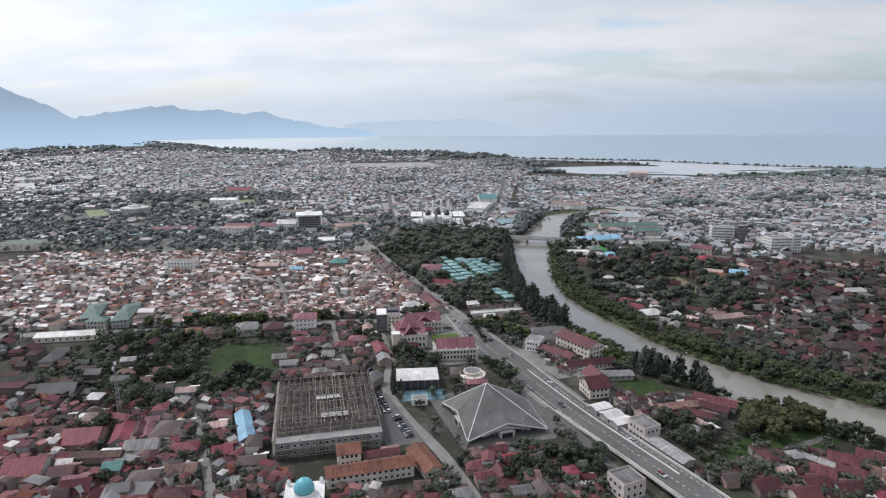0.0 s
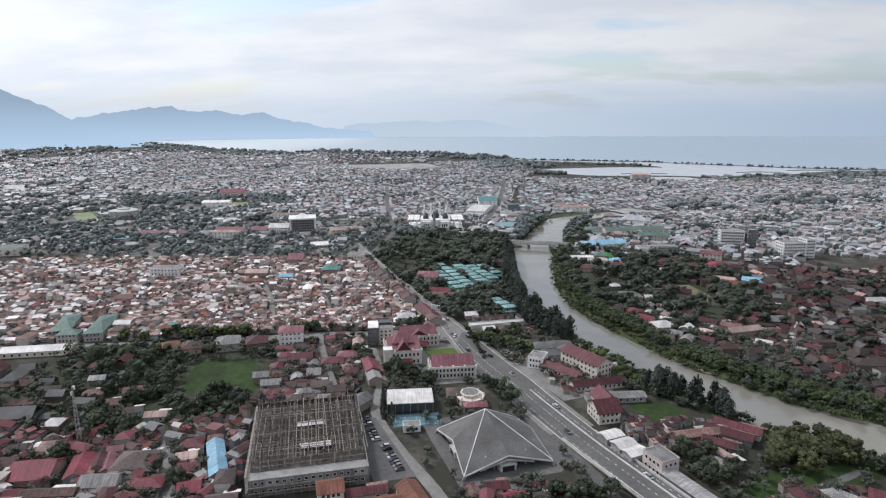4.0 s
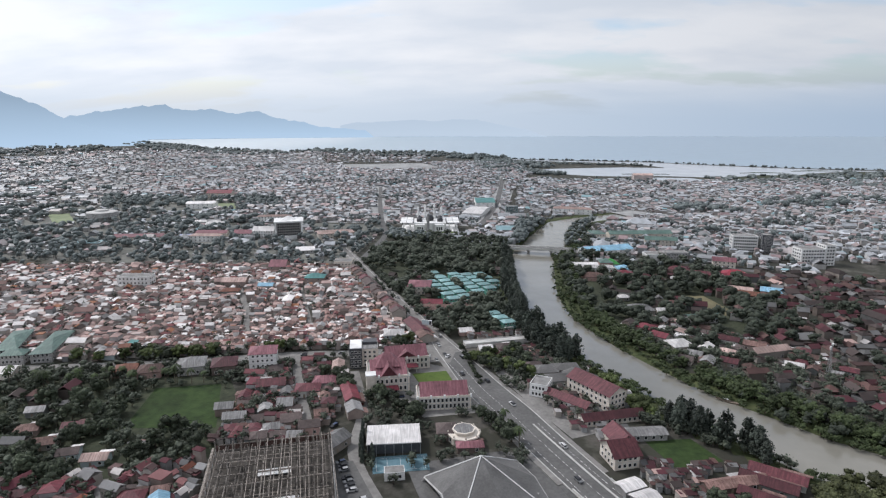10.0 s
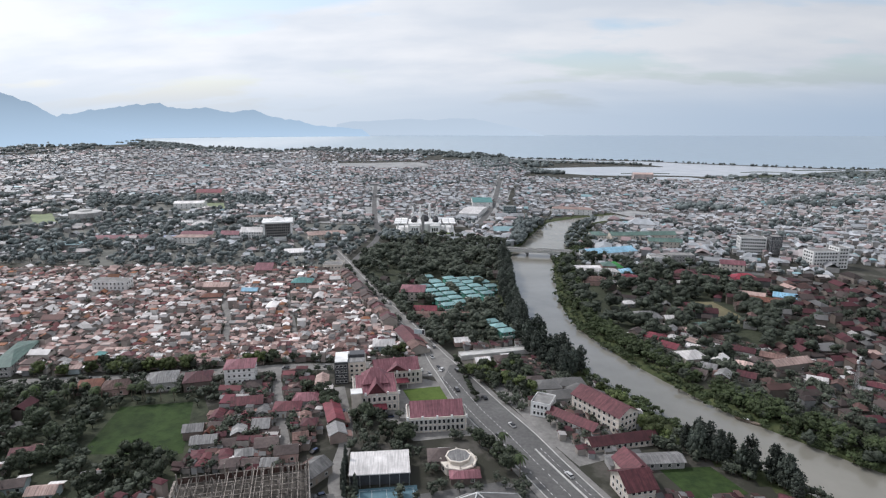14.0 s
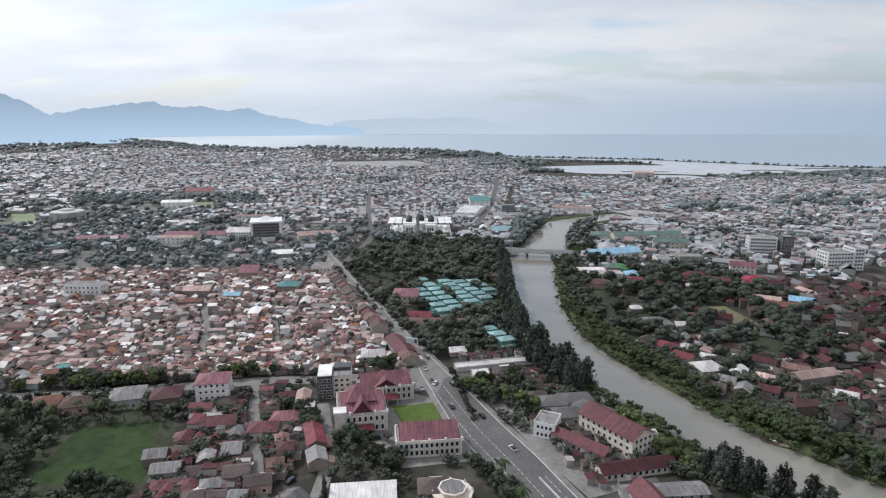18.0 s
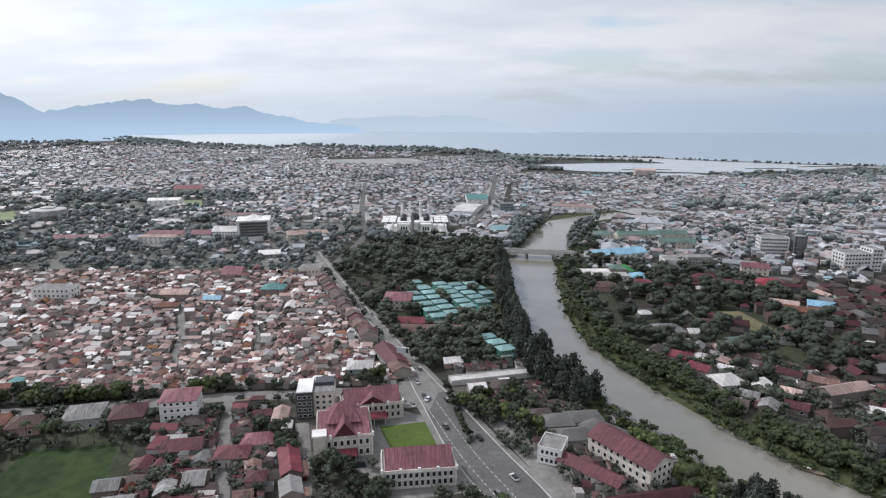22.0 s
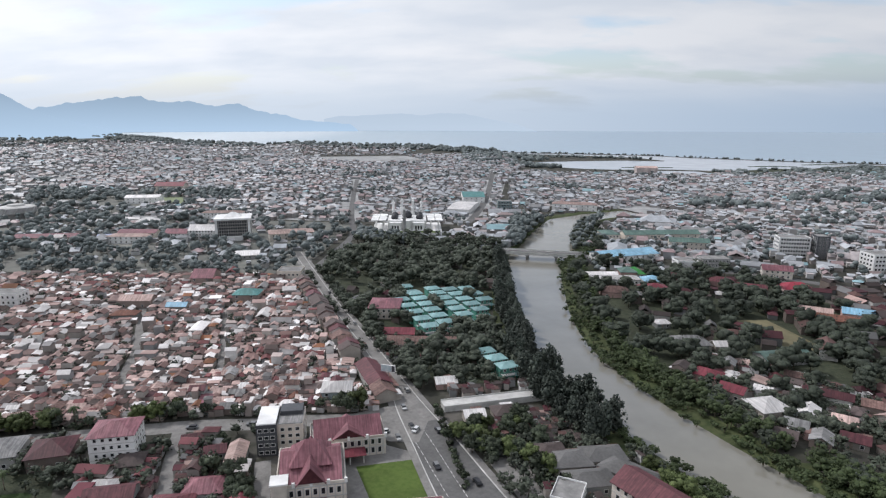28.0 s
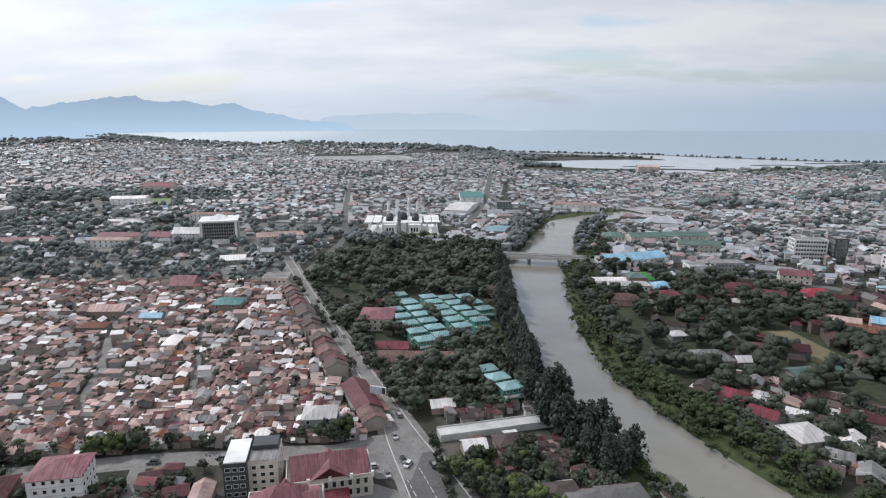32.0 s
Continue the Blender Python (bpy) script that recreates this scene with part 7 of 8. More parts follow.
QUARTER_FAR = [(-60, 462), (-165, 440), (-235, 405), (-230, 384), (-290, 372), (-420, 350), (-520, 420), (-480, 590), (-300, 610), (-150, 618), (-124, 600)]
town("houses", [p for p in rows(QUARTER_FAR, 10, 5.5, 5.1, 1.3) if free(*p, 1.6)], ROOF_PALE, "dense quarter of small houses with rusty and pale roofs", 0.09, 0.03, 10, 0.72, WALLS_PALE)
town("houses", [p for p in rows(QUARTER_NEAR, 10, 4.2, 4.0, 1.2) if free(*p, -1.2)], ROOF_PALE, "small houses and roofs squeezed between the larger ones", 0.04, 0.0, 10, 0.5, WALLS_PALE)
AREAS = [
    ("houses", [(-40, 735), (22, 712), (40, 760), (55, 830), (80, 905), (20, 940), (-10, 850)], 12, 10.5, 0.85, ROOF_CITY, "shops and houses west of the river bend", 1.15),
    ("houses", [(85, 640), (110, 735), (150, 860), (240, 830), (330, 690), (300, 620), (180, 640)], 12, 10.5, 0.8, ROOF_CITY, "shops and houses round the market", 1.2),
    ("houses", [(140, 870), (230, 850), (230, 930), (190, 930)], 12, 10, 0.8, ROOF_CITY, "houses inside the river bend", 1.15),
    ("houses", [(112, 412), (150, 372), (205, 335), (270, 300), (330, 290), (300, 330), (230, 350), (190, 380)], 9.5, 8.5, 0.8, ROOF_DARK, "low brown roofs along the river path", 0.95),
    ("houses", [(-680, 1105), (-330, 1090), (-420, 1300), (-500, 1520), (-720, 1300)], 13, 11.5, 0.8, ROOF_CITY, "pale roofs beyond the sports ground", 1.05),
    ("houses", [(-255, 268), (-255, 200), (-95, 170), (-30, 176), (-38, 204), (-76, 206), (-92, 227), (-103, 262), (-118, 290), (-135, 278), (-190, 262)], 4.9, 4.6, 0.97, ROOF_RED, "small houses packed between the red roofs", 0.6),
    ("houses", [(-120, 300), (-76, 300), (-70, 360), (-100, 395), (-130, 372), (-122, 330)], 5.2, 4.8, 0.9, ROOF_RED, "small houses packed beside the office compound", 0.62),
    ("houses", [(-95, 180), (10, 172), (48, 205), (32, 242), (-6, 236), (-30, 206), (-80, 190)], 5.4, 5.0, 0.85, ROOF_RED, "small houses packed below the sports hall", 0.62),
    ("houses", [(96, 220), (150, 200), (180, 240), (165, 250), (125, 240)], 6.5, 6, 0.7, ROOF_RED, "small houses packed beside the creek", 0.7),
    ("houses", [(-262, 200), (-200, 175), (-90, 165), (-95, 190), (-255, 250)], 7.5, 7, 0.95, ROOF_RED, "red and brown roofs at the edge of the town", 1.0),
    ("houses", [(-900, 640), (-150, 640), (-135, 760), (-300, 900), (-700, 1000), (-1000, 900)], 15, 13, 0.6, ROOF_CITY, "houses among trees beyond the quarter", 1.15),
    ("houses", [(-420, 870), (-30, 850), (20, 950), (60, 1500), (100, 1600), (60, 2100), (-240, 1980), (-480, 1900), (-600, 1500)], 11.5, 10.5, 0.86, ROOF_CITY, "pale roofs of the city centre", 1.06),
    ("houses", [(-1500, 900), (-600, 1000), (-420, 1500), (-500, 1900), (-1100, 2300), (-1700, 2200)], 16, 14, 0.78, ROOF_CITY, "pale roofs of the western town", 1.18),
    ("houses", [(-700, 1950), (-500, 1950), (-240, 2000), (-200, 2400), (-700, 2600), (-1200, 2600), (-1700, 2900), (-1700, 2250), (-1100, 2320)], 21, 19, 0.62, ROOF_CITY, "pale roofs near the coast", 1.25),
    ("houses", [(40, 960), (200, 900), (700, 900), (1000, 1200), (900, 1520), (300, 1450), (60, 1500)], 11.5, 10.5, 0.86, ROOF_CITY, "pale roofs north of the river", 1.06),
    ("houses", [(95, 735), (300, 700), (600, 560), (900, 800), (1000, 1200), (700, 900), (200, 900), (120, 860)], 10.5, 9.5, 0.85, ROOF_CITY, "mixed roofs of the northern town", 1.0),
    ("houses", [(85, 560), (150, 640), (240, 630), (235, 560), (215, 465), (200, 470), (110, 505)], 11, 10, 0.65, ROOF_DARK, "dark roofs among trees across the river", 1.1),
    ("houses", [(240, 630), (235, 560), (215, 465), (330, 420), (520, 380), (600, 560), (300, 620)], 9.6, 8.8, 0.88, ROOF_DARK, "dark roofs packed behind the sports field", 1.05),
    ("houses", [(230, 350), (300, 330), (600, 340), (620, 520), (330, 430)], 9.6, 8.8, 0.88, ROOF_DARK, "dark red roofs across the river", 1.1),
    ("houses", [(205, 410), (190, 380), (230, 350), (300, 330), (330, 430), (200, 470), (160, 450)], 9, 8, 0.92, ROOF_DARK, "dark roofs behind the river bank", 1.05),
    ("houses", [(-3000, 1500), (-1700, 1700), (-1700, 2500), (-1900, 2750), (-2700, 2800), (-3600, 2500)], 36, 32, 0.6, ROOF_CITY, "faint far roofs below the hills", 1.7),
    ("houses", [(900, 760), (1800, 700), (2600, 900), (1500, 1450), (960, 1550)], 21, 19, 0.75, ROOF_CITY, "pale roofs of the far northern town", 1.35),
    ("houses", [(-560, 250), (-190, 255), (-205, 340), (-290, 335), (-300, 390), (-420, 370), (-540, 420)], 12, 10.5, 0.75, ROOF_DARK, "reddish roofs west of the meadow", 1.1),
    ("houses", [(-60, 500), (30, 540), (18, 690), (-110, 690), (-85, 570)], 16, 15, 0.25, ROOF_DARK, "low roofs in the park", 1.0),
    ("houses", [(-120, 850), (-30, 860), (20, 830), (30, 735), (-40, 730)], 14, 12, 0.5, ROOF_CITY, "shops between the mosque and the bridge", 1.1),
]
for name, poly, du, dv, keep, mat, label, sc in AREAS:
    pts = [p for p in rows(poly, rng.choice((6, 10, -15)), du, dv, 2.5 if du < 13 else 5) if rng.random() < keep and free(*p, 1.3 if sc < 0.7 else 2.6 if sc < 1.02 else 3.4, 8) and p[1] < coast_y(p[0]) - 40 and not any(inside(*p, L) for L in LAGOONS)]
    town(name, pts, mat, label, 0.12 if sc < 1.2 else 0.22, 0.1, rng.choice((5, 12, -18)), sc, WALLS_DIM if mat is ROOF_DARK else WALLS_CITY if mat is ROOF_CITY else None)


# lean-tos, sheds and awnings that fill the gaps between near houses
def sheds(name, polys, n, roofmat, label):
    s = Shape()
    for poly in polys:
        xs, ys = [p[0] for p in poly], [p[1] for p in poly]
        for k in range(n):
            x, y = rng.uniform(min(xs), max(xs)), rng.uniform(min(ys), max(ys))
            if not inside(x, y, poly) or not free(x, y, 0.3, 12):
                continue
            w, d, h = rng.uniform(2.2, 4.8), rng.uniform(2, 3.6), rng.uniform(2.0, 3.2)
            a = radians(12 + rng.choice((0, 90)) + rng.uniform(-9, 9))
            c, sn = math.cos(a), math.sin(a)
            one = Shape().box(-w / 2 + 0.2, -d / 2 + 0.2, -0.2, w / 2 - 0.2, d / 2 - 0.2, h, slot=1)
            q = rng.uniform(0.15, 0.7)
            one.add([(-w / 2, -d / 2, h), (w / 2, -d / 2, h), (w / 2, d / 2, h + q), (-w / 2, d / 2, h + q), (-w / 2, -d / 2, h + 0.1), (w / 2, -d / 2, h + 0.1), (w / 2, d / 2, h + q + 0.1), (-w / 2, d / 2, h + q + 0.1)],
                    [[3, 2, 1, 0], [4, 5, 6, 7], [0, 1, 5, 4], [1, 2, 6, 5], [2, 3, 7, 6], [3, 0, 4, 7]])
            s.add([(x + p * c - r * sn, y + p * sn + r * c, z) for p, r, z in one.v], one.f)
            s.m[-len(one.m):] = one.m
    return plain(name, s, [roofmat, WALLS], label, "sheds", kind="stuff")


sheds("sheds", [QUARTER_NEAR, QUARTER_FAR], 2600, ROOF_PALE, "small sheds and awnings packed between the houses")
sheds("sheds", [[(20, 366), (56, 398), (78, 345), (66, 326), (42, 318)], [(60, 298), (66, 276), (98, 266), (112, 292), (90, 300)], [(-2, 414), (-14, 440), (26, 450), (40, 400), (12, 395)], [(-60, 498), (-44, 466), (10, 470), (8, 515)]], 260, ROOF_DARK, "small sheds and lean-tos in the yards by the road")
sheds("sheds", HOUSE_POLYS, 1200, ROOF_DARK, "small sheds and awnings between the red-roofed houses")


# ---- trees in their places ----
def scatter(poly, n, r=2.0, river=2.0):
    xs, ys = [p[0] for p in poly], [p[1] for p in poly]
    out, tries = [], 0
    while len(out) < n and tries < n * 12:
        tries += 1
        x, y = rng.uniform(min(xs), max(xs)), rng.uniform(min(ys), max(ys))
        if inside(x, y, poly) and free(x, y, r, river):
            out.append((x, y))
    return out


# casuarinas along the left bank and by the bend
bank_line = smooth_line(RIVER, 4.6)
for k, p in enumerate(bank_line[:-1]):
    if not 416 < p[1] < 668:
        continue
    q = bank_line[k + 1]
    dx, dy = q[0] - p[0], q[1] - p[1]
    n = math.hypot(dx, dy)
    for row in range(2 if p[1] > 470 else 3):
        off = p[2] + (5 if p[1] > 490 else 8.5) + row * 5 + rng.uniform(-1.6, 1.6)
        if rng.random() < (0.95, 0.75, 0.7)[row]:
            tree("pine", p[0] + dy / n * off, p[1] - dx / n * off + rng.uniform(-1.5, 1.5), 0, rng.choice((0.85, 1.0, 1.1)), "casuarinas along the river")
for x, y in ((82, 330), (87, 326), (92, 329), (95, 322), (99, 325), (102, 317), (106, 319), (104, 311), (109, 312), (112, 305), (113, 299), (88, 333)):
    tree("pine", x + rng.uniform(-2, 2), y + rng.uniform(-2, 2), 0, 0.92, "casuarinas along the river")
for x, y in ((74, 342), (70, 349), (66, 357), (64, 366), (61, 374), (58, 382), (77, 337)):
    tree("lime", x, y, 0, 0.9, "trees by the school")
for x, y in scatter([(116, 262), (130, 257), (152, 268), (157, 284), (140, 290), (122, 278)], 26, 1.0, 0):
    tree("olive", x, y, 0, 0.9, "olive-green trees by the river")
for x, y in ((86, 262), (90, 256), (93, 268), (80, 265), (84, 271), (87, 248), (160, 262), (165, 258), (170, 254), (156, 266), (95, 250), (98, 256)):
    tree("round", x, y, 0, 0.8, "trees by the flyover")
for x, y in ((36, 236), (41, 232), (33, 229), (45, 225), (38, 222), (27, 232), (30, 224), (20, 225), (24, 218), (12, 222), (47, 238), (15, 214), (8, 216)):
    tree("round", x, y, 0, 0.8, "trees by the sports hall")
for x, y in ((6, 318), (11, 311), (2, 324), (8, 325), (14, 305), (-2, 330)):
    tree("palm" if (x + y) % 2 else "round", x, y, 0, 0.9, "trees by the sports hall")
for x, y in ((-54, 306), (-53.5, 302), (-53, 298), (-52, 294), (-51, 290), (-47, 292)):
    tree("cypress", x, y, 0, 1.0, "cypresses by the tennis court")
for x, y in scatter([(-72, 335), (-55, 315), (-28, 316), (-34, 336), (-46, 352), (-66, 352)], 13, 1.2):
    tree(rng.choice(("round", "small")), x, y, 0, 0.85, "trees of the office compound")
for x, y in scatter([(-98, 396), (-82, 380), (-66, 352), (-72, 348), (-82, 362), (-100, 380)], 16, 1.2):
    tree(rng.choice(("round", "small")), x, y, 0, 0.8, "trees of the office compound")
for k in range(14):
    tree(rng.choice(("small", "bush")), -28 + 1.05 * k + 10.5, 409 - 4.1 * k + 14, 0, 0.8, "street trees")
for x, y in scatter([(-8, 392), (20, 368), (30, 352), (28, 395), (10, 430), (-10, 418)], 34, 1.2):
    tree(rng.choice(("round", "small", "lime")), x, y, 0, 0.75, "trees by the road")
# edge of the meadow: palms behind, dark trees round it
for x, y in scatter([(-260, 349), (-145, 366), (-145, 359), (-176, 352), (-258, 338)], 34, 0.8):
    tree("palm", x, y, 0, 0.85, "palms by the meadow")
for x, y in scatter([(-255, 340), (-178, 350), (-168, 305), (-124, 308), (-122, 285), (-150, 268), (-190, 262), (-215, 290)], 64, 1.5):
    tree(rng.choice(("round", "round", "small")), x, y, 0, 0.9, "dark trees round the meadow")
# along the cross street and the near edge of the quarter
for x, y in scatter([(-42, 421), (-120, 413), (-250, 388), (-250, 379), (-118, 396), (-45, 404)], 32, 0.8):
    tree(rng.choice(("lime", "small", "lime", "round", "bush")), x, y, 0, 0.8, "street trees")
street = LANES[0][0]
for k in range(34):                                # row on the far side of the cross street
    x = -48 - 5.6 * k + rng.uniform(-1.5, 1.5)
    y = float(np.interp(-x, [-p[0] for p in street], [p[1] for p in street])) + rng.uniform(6.4, 8.5)
    if rng.random() < 0.8 and abs(x + 141) > 5:
        tree(rng.choice(("lime", "round", "small", "lime", "palm")), x, y, 0, rng.choice((0.7, 0.8, 0.9)), "street trees")
for x, y in scatter([(-260, 200), (-90, 185), (-100, 240), (-160, 262), (-255, 262)], 34, 0.6):
    tree(rng.choice(("round", "small", "bush")), x, y, 0, 0.75, "trees among the red roofs")

woods = []


def groves(poly, n, per, h, sp):
    """Trees in groves of different size, as gardens and squares in a town have them."""
    for gx, gy in scatter(poly, n, 1.0):
        r = rng.uniform(10, 38)
        for k in range(int(per * r / 24)):
            x, y = gx + rng.gauss(0, r), gy + rng.gauss(0, r * 0.6)
            if free(x, y, 0.5):
                woods.append((x, y, rng.uniform(*h), rng.uniform(*sp)))


def wood(poly, n, h=(6, 10), sp=(2.8, 4.6), r=1.5, river=1.0):
    woods.extend((x, y, rng.uniform(*h), rng.uniform(*sp)) for x, y in scatter(poly, n, r, river))


# strips of bush and trees along both banks
low = []
for k in range(1300):
    i = rng.randrange(4, len(RIVER) - 2)
    t = rng.random()
    a, b = RIVER[i], RIVER[i + 1]
    x, y = a[0] + (b[0] - a[0]) * t, a[1] + (b[1] - a[1]) * t
    dx, dy = b[0] - a[0], b[1] - a[1]
    n = math.hypot(dx, dy)
    hw = a[2] + (b[2] - a[2]) * t
    right = rng.random() < 0.78
    off = hw + rng.uniform(0.5 if right else 2, 22 if right else 9)
    sgn = -1 if right else 1
    x, y = x + sgn * dy / n * off, y - sgn * dx / n * off
    if free(x, y, 0.8, -1.0):
        tall = off > hw + 10
        (woods if tall or not right else low).append((x, y, rng.uniform(4, 7.5) if tall else rng.uniform(0.9, 2.8), rng.uniform(2.2, 3.6) if tall else rng.uniform(0.9, 2.3)))
many_trees("river_bank_bushes", low, "low green bushes on the river bank", 4, 26, LEAF_BANK, True)
many_trees("river_bank_growth", woods, "bushes and trees along the river banks", 8, 40, LEAF_BANK, True)
woods = []
wood([(-700, 625), (-140, 622), (-128, 650), (-160, 690), (-420, 720), (-800, 760)], 480)
wood([(-900, 640), (-150, 690), (-135, 780), (-300, 900), (-700, 1000), (-1000, 900)], 800, (6, 10), (4, 7.5))
wood([(-700, 590), (-300, 612), (-140, 606), (-135, 640), (-700, 650)], 150, (5, 8), (3, 5), 0.5)
wood([(-150, 650), (-110, 650), (-112, 850), (-170, 900)], 60, (6, 9), (3, 5), 0.3)
many_trees("woods", woods, "belt of trees beyond the quarter, leaves paled for haze", 4, 16, LEAF_FAR)
woods = []
wood([(-122, 655), (-105, 600), (-60, 600), (14, 600), (20, 690), (-20, 712), (-110, 712)], 150, (8, 13), (4.2, 6.8))
wood([(-88, 560), (-62, 505), (-50, 480), (-28, 440), (-10, 445), (10, 500), (4, 600), (-60, 600)], 80, (6, 11), (3.2, 5.6))
wood([(-120, 725), (20, 720), (25, 740), (-40, 775), (-110, 770)], 90, (7, 11))
wood([(-30, 444), (20, 452), (10, 510), (-40, 480)], 22)
for k in range(70):                                # trees along the straight road
    t = rng.random()
    e = rng.choice((4.6, 6.2, 8, -4.4))
    woods.append((-128 + 86 * t + e * 0.9 + rng.uniform(-0.8, 0.8), 632 - 178 * t + e * 0.45 + rng.uniform(-0.8, 0.8), rng.uniform(4, 7), rng.uniform(1.8, 3.0)))
many_trees("park_trees", woods, "dark park trees west of the river", 12, 60, None, True)
woods = []
wood([(66, 640), (62, 560), (72, 490), (130, 440), (215, 465), (235, 560), (200, 650), (100, 700)], 190, (7, 12), (4.2, 6.8), 0.2)
wood([(110, 430), (240, 380), (330, 420), (330, 600), (235, 560), (215, 465), (130, 450)], 70, (5, 10), (3.0, 5.2), 0.2)
wood([(240, 380), (600, 330), (620, 540), (330, 600)], 130, (6, 10), (3.4, 5.6), 0.2)
wood([(60, 735), (110, 720), (130, 850), (100, 870)], 60)
wood([(160, 300), (240, 240), (340, 220), (420, 330), (240, 345), (150, 360), (100, 410)], 260, (4, 7), (2.2, 3.8), 0.6)
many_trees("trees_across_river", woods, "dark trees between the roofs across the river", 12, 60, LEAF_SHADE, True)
woods = []
wood([(85, 650), (110, 735), (150, 860), (240, 830), (330, 690), (300, 620)], 120, (6, 10), (3, 5), 0.5)
wood([(80, 720), (100, 730), (125, 860), (150, 900), (108, 862), (84, 790)], 70, (6, 9), (3, 4.6), 0.5)
wood([(20, 720), (36, 745), (52, 830), (84, 905), (60, 900), (34, 840)], 70, (6, 9), (3, 4.6), 0.5)
wood([(29, 732), (51, 804), (67, 852), (60, 890), (36, 886), (26, 737)], 70, (9, 14), (4, 6.5), 0.5)
wood([(80, 729), (100, 742), (125, 857), (150, 900), (132, 905), (108, 850)], 26, (8, 12), (3.6, 5.6), 0.5)
wood([(-116, 740), (-70, 742), (-82, 782), (-120, 782)], 60, (7, 11), (4, 6.5), 0.2)
for grove in ([(255, 965), (300, 985), (380, 985), (330, 1050), (280, 1030)], [(400, 1015), (560, 1050), (680, 1170), (560, 1185), (440, 1090)]):
    wood(grove, 46, (8, 12), (6, 10), 0.2)
groves([(95, 735), (600, 560), (1000, 900), (1000, 1250), (300, 1450), (60, 1500), (100, 900)], 44, 10, (6, 10), (4, 7))
groves([(-420, 870), (-30, 850), (20, 950), (60, 1500), (-200, 1680), (-600, 1500)], 26, 10, (6, 10), (4, 6))
wood([(-620, 980), (-330, 990), (-340, 1080), (-700, 1100)], 200, (7, 11), (5, 8))
groves([(-1500, 900), (-600, 1000), (-420, 1500), (-500, 1900), (-1100, 2300), (-1700, 2200)], 26, 9, (6, 9), (6, 10))
wood([(-560, 250), (-260, 250), (-290, 335), (-300, 390), (-420, 370), (-540, 420)], 130)
wood([(-3000, 1500), (-1700, 1700), (-1700, 2700), (-1900, 2950), (-2700, 3000), (-3600, 2600)], 420, (6, 9), (12, 24))
wood([(900, 760), (1800, 700), (2600, 900), (1500, 1450), (960, 1550)], 160, (7, 11), (6, 11))
wood([(504, 1540), (585, 1560), (678, 1625), (734, 1600), (829, 1680), (1028, 1730), (1500, 1590), (1500, 1290), (758, 1322), (660, 1392), (552, 1417), (470, 1415)], 620, (2.5, 5), (7, 13))
wood([(60, 1600), (190, 1590), (110, 1740), (200, 1860), (60, 2150), (-60, 2150), (-40, 1700)], 170, (4, 7), (8, 15))
wood([(-3600, 2700), (-1900, 2950), (-1700, 2660), (-1200, 2640), (-1446, 2960), (-1762, 3270), (-2195, 3740), (-3300, 4300)], 240, (4, 7), (14, 26))
for k in range(1050):
    x = rng.uniform(-1900, 1400)
    bar = x > 60
    y = coast_y(x) - (rng.uniform(8, 24) if bar else rng.uniform(8, 300))
    if not any(inside(x, y, L) for L in LAGOONS) and (not bar or rng.random() < 0.4):
        woods.append((x, y, rng.uniform(1.5, 4) if bar else rng.uniform(4, 9), rng.uniform(3, 7) if bar else rng.uniform(8, 16)))
for k in range(70):                                # scrub on the spit
    x = rng.uniform(120, 470)
    woods.append((x, np.interp(x, (120, 300, 480), (2020, 1960, 1900)) + rng.uniform(-60, 50) * (1 - x / 520), rng.uniform(2, 6), rng.uniform(5, 10)))
woods = [w for w in woods if not any(inside(w[0], w[1], L) for L in LAGOONS)]
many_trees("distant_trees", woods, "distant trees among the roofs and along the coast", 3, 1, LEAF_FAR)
woods = []
wood([(100, 415), (150, 365), (205, 328), (270, 292), (340, 285), (300, 335), (190, 385), (120, 430)], 260, (3.5, 6.5), (1.8, 3.2), 0.3, 6)
wood([(-250, 388), (-250, 372), (-118, 394), (-45, 402), (-50, 424), (-125, 412)], 34, (3.5, 6), (1.8, 3), 0.2)
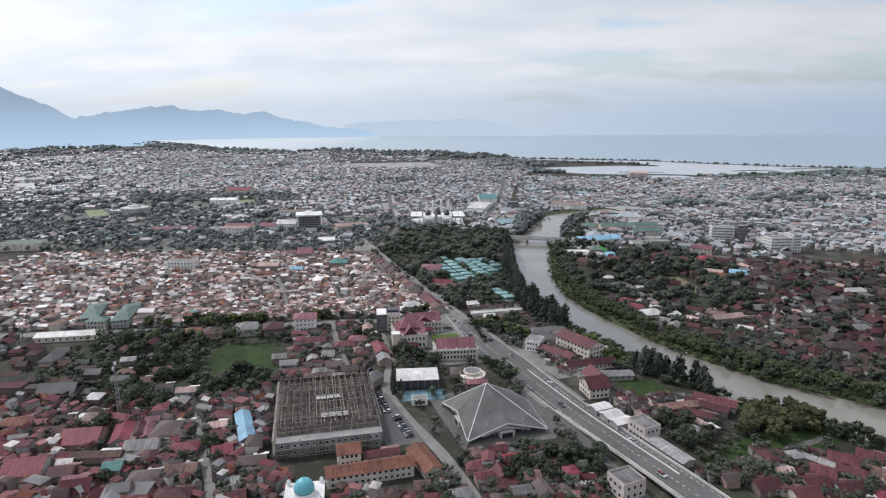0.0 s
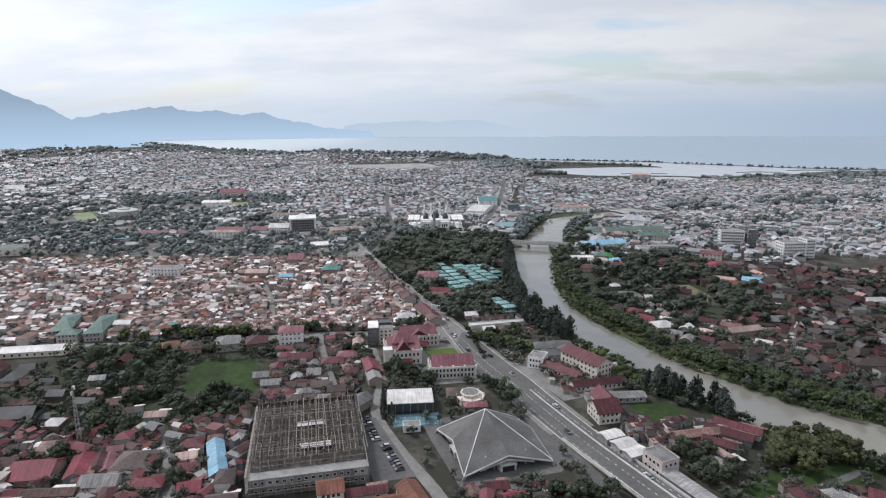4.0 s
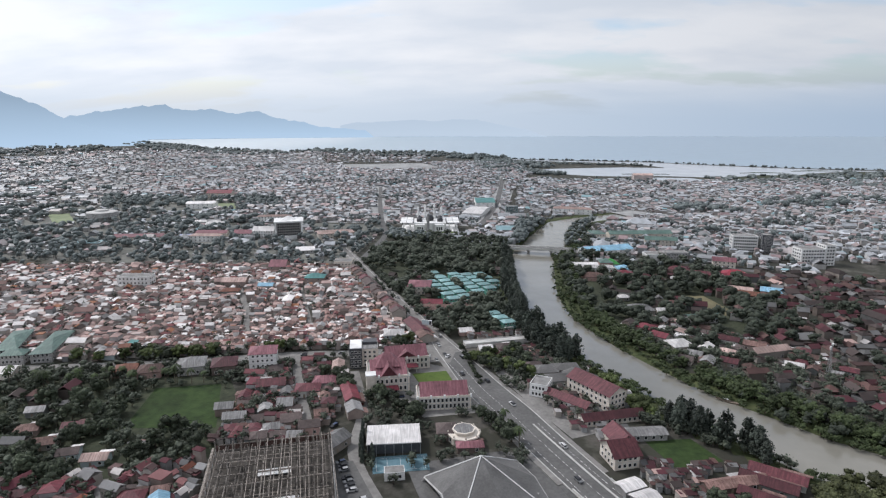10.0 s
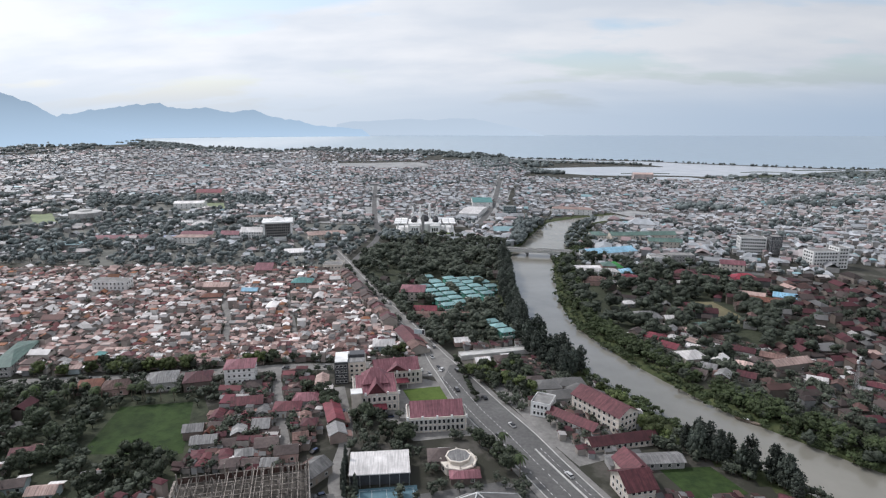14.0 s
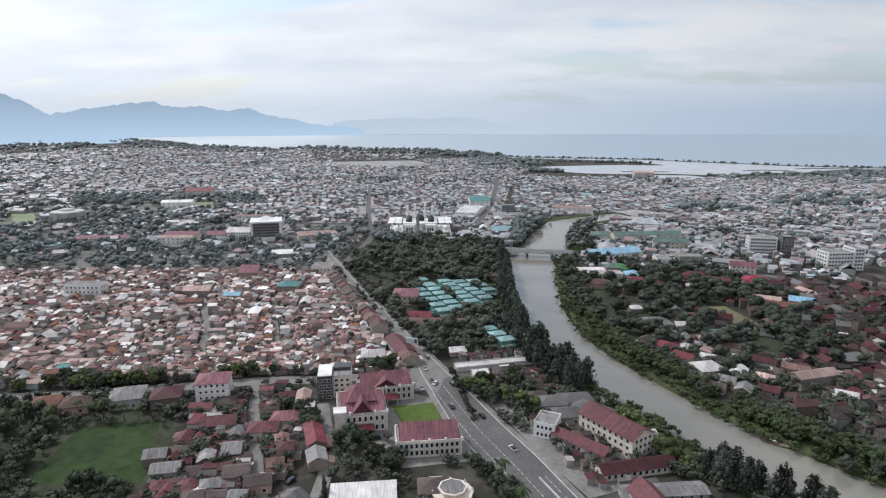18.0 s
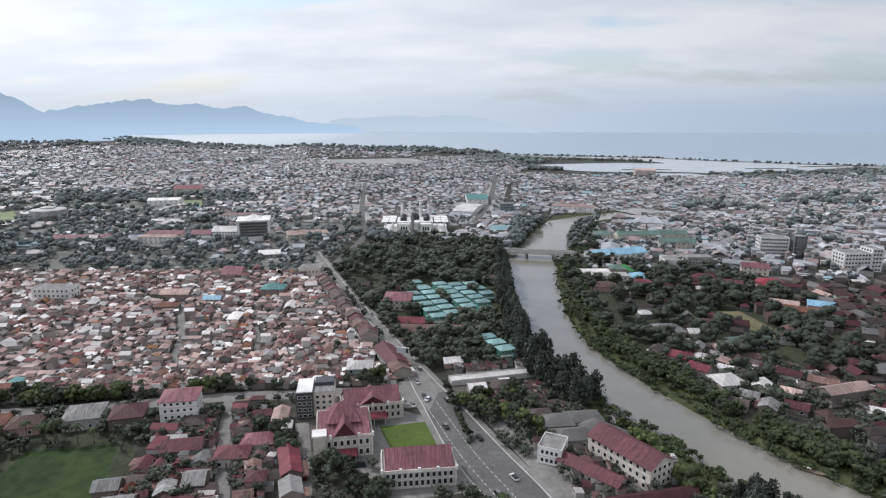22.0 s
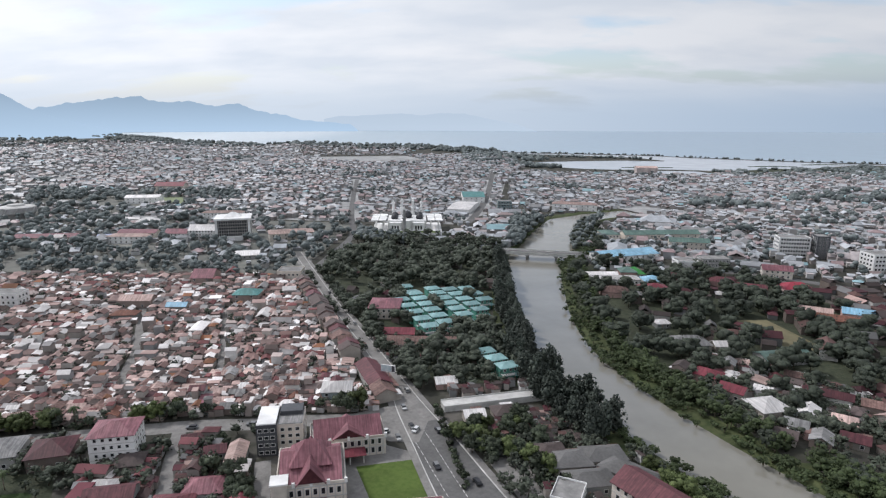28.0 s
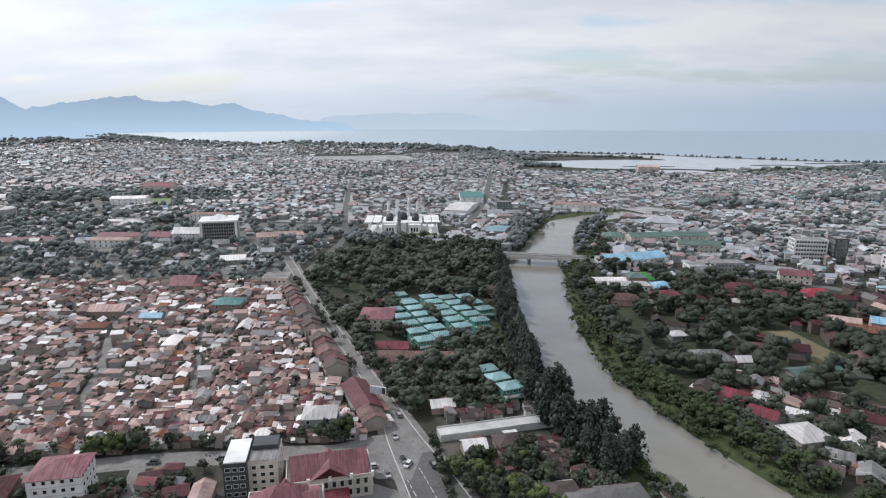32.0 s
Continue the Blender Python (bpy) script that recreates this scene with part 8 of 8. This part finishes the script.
wood([(-134, 372), (-215, 354), (-255, 345), (-258, 362), (-180, 380), (-140, 392)], 60, (3.5, 7), (1.8, 3.2), 0.3)
wood([(24, 250), (50, 236), (44, 200), (-10, 180), (-30, 205), (-10, 236)], 60, (3.5, 6), (1.8, 3), 0.3)
for poly in HOUSE_POLYS:
    wood(poly, 90, (3.5, 6.5), (1.6, 2.8), 0.2)
wood([(-14, 396), (14, 362), (40, 330), (70, 345), (60, 392), (30, 415), (-8, 412)], 90, (3, 6), (1.5, 2.8), 0.3)
wood([(-75, 380), (-56, 300), (-30, 312), (0, 330), (-10, 345), (-48, 352), (-70, 352)], 26, (3.5, 6), (1.6, 2.6), 0.3)
wood([(-60, 300), (-20, 240), (40, 250), (20, 312), (-30, 318)], 30, (3, 5), (1.4, 2.4), 0.3)
wood([(96, 222), (150, 205), (185, 245), (160, 262), (125, 248), (98, 290), (70, 275), (84, 246)], 70, (3, 6), (1.5, 2.8), 0.3)
wood([(60, 340), (84, 322), (118, 300), (150, 285), (120, 318), (90, 345)], 60, (3, 6), (1.5, 2.8), 0.3)
wood([(-255, 340), (-178, 350), (-168, 305), (-124, 308), (-118, 285), (-150, 262), (-230, 262), (-260, 300)], 230, (3, 7), (1.6, 3.6), -0.5)
wood([(-255, 372), (-150, 384), (-104, 388), (-104, 372), (-140, 352), (-255, 342)], 80, (3, 6), (1.6, 3.2), -0.3)
wood([(92, 470), (140, 445), (152, 418), (122, 396), (98, 420)], 46, (4, 8), (2.4, 4), 0.2)
wood([(-64, 489), (-28, 440), (20, 446), (28, 470), (8, 520), (-60, 505)], 90, (4, 7), (2, 3.4), 0.4)
for x, y in spots:
    if rng.random() < 0.5:
        woods.append((x + rng.uniform(3, 6), y + rng.uniform(3, 6), rng.uniform(3, 5), rng.uniform(1.2, 2.0)))
wood(QUARTER_FAR, 420, (3.5, 6), (1.5, 2.6), 0.0)
woods = [w for w in woods if free(w[0], w[1], 0.2)]
many_trees("garden_trees", woods, "small garden trees between the houses", 6, 30, None, True)
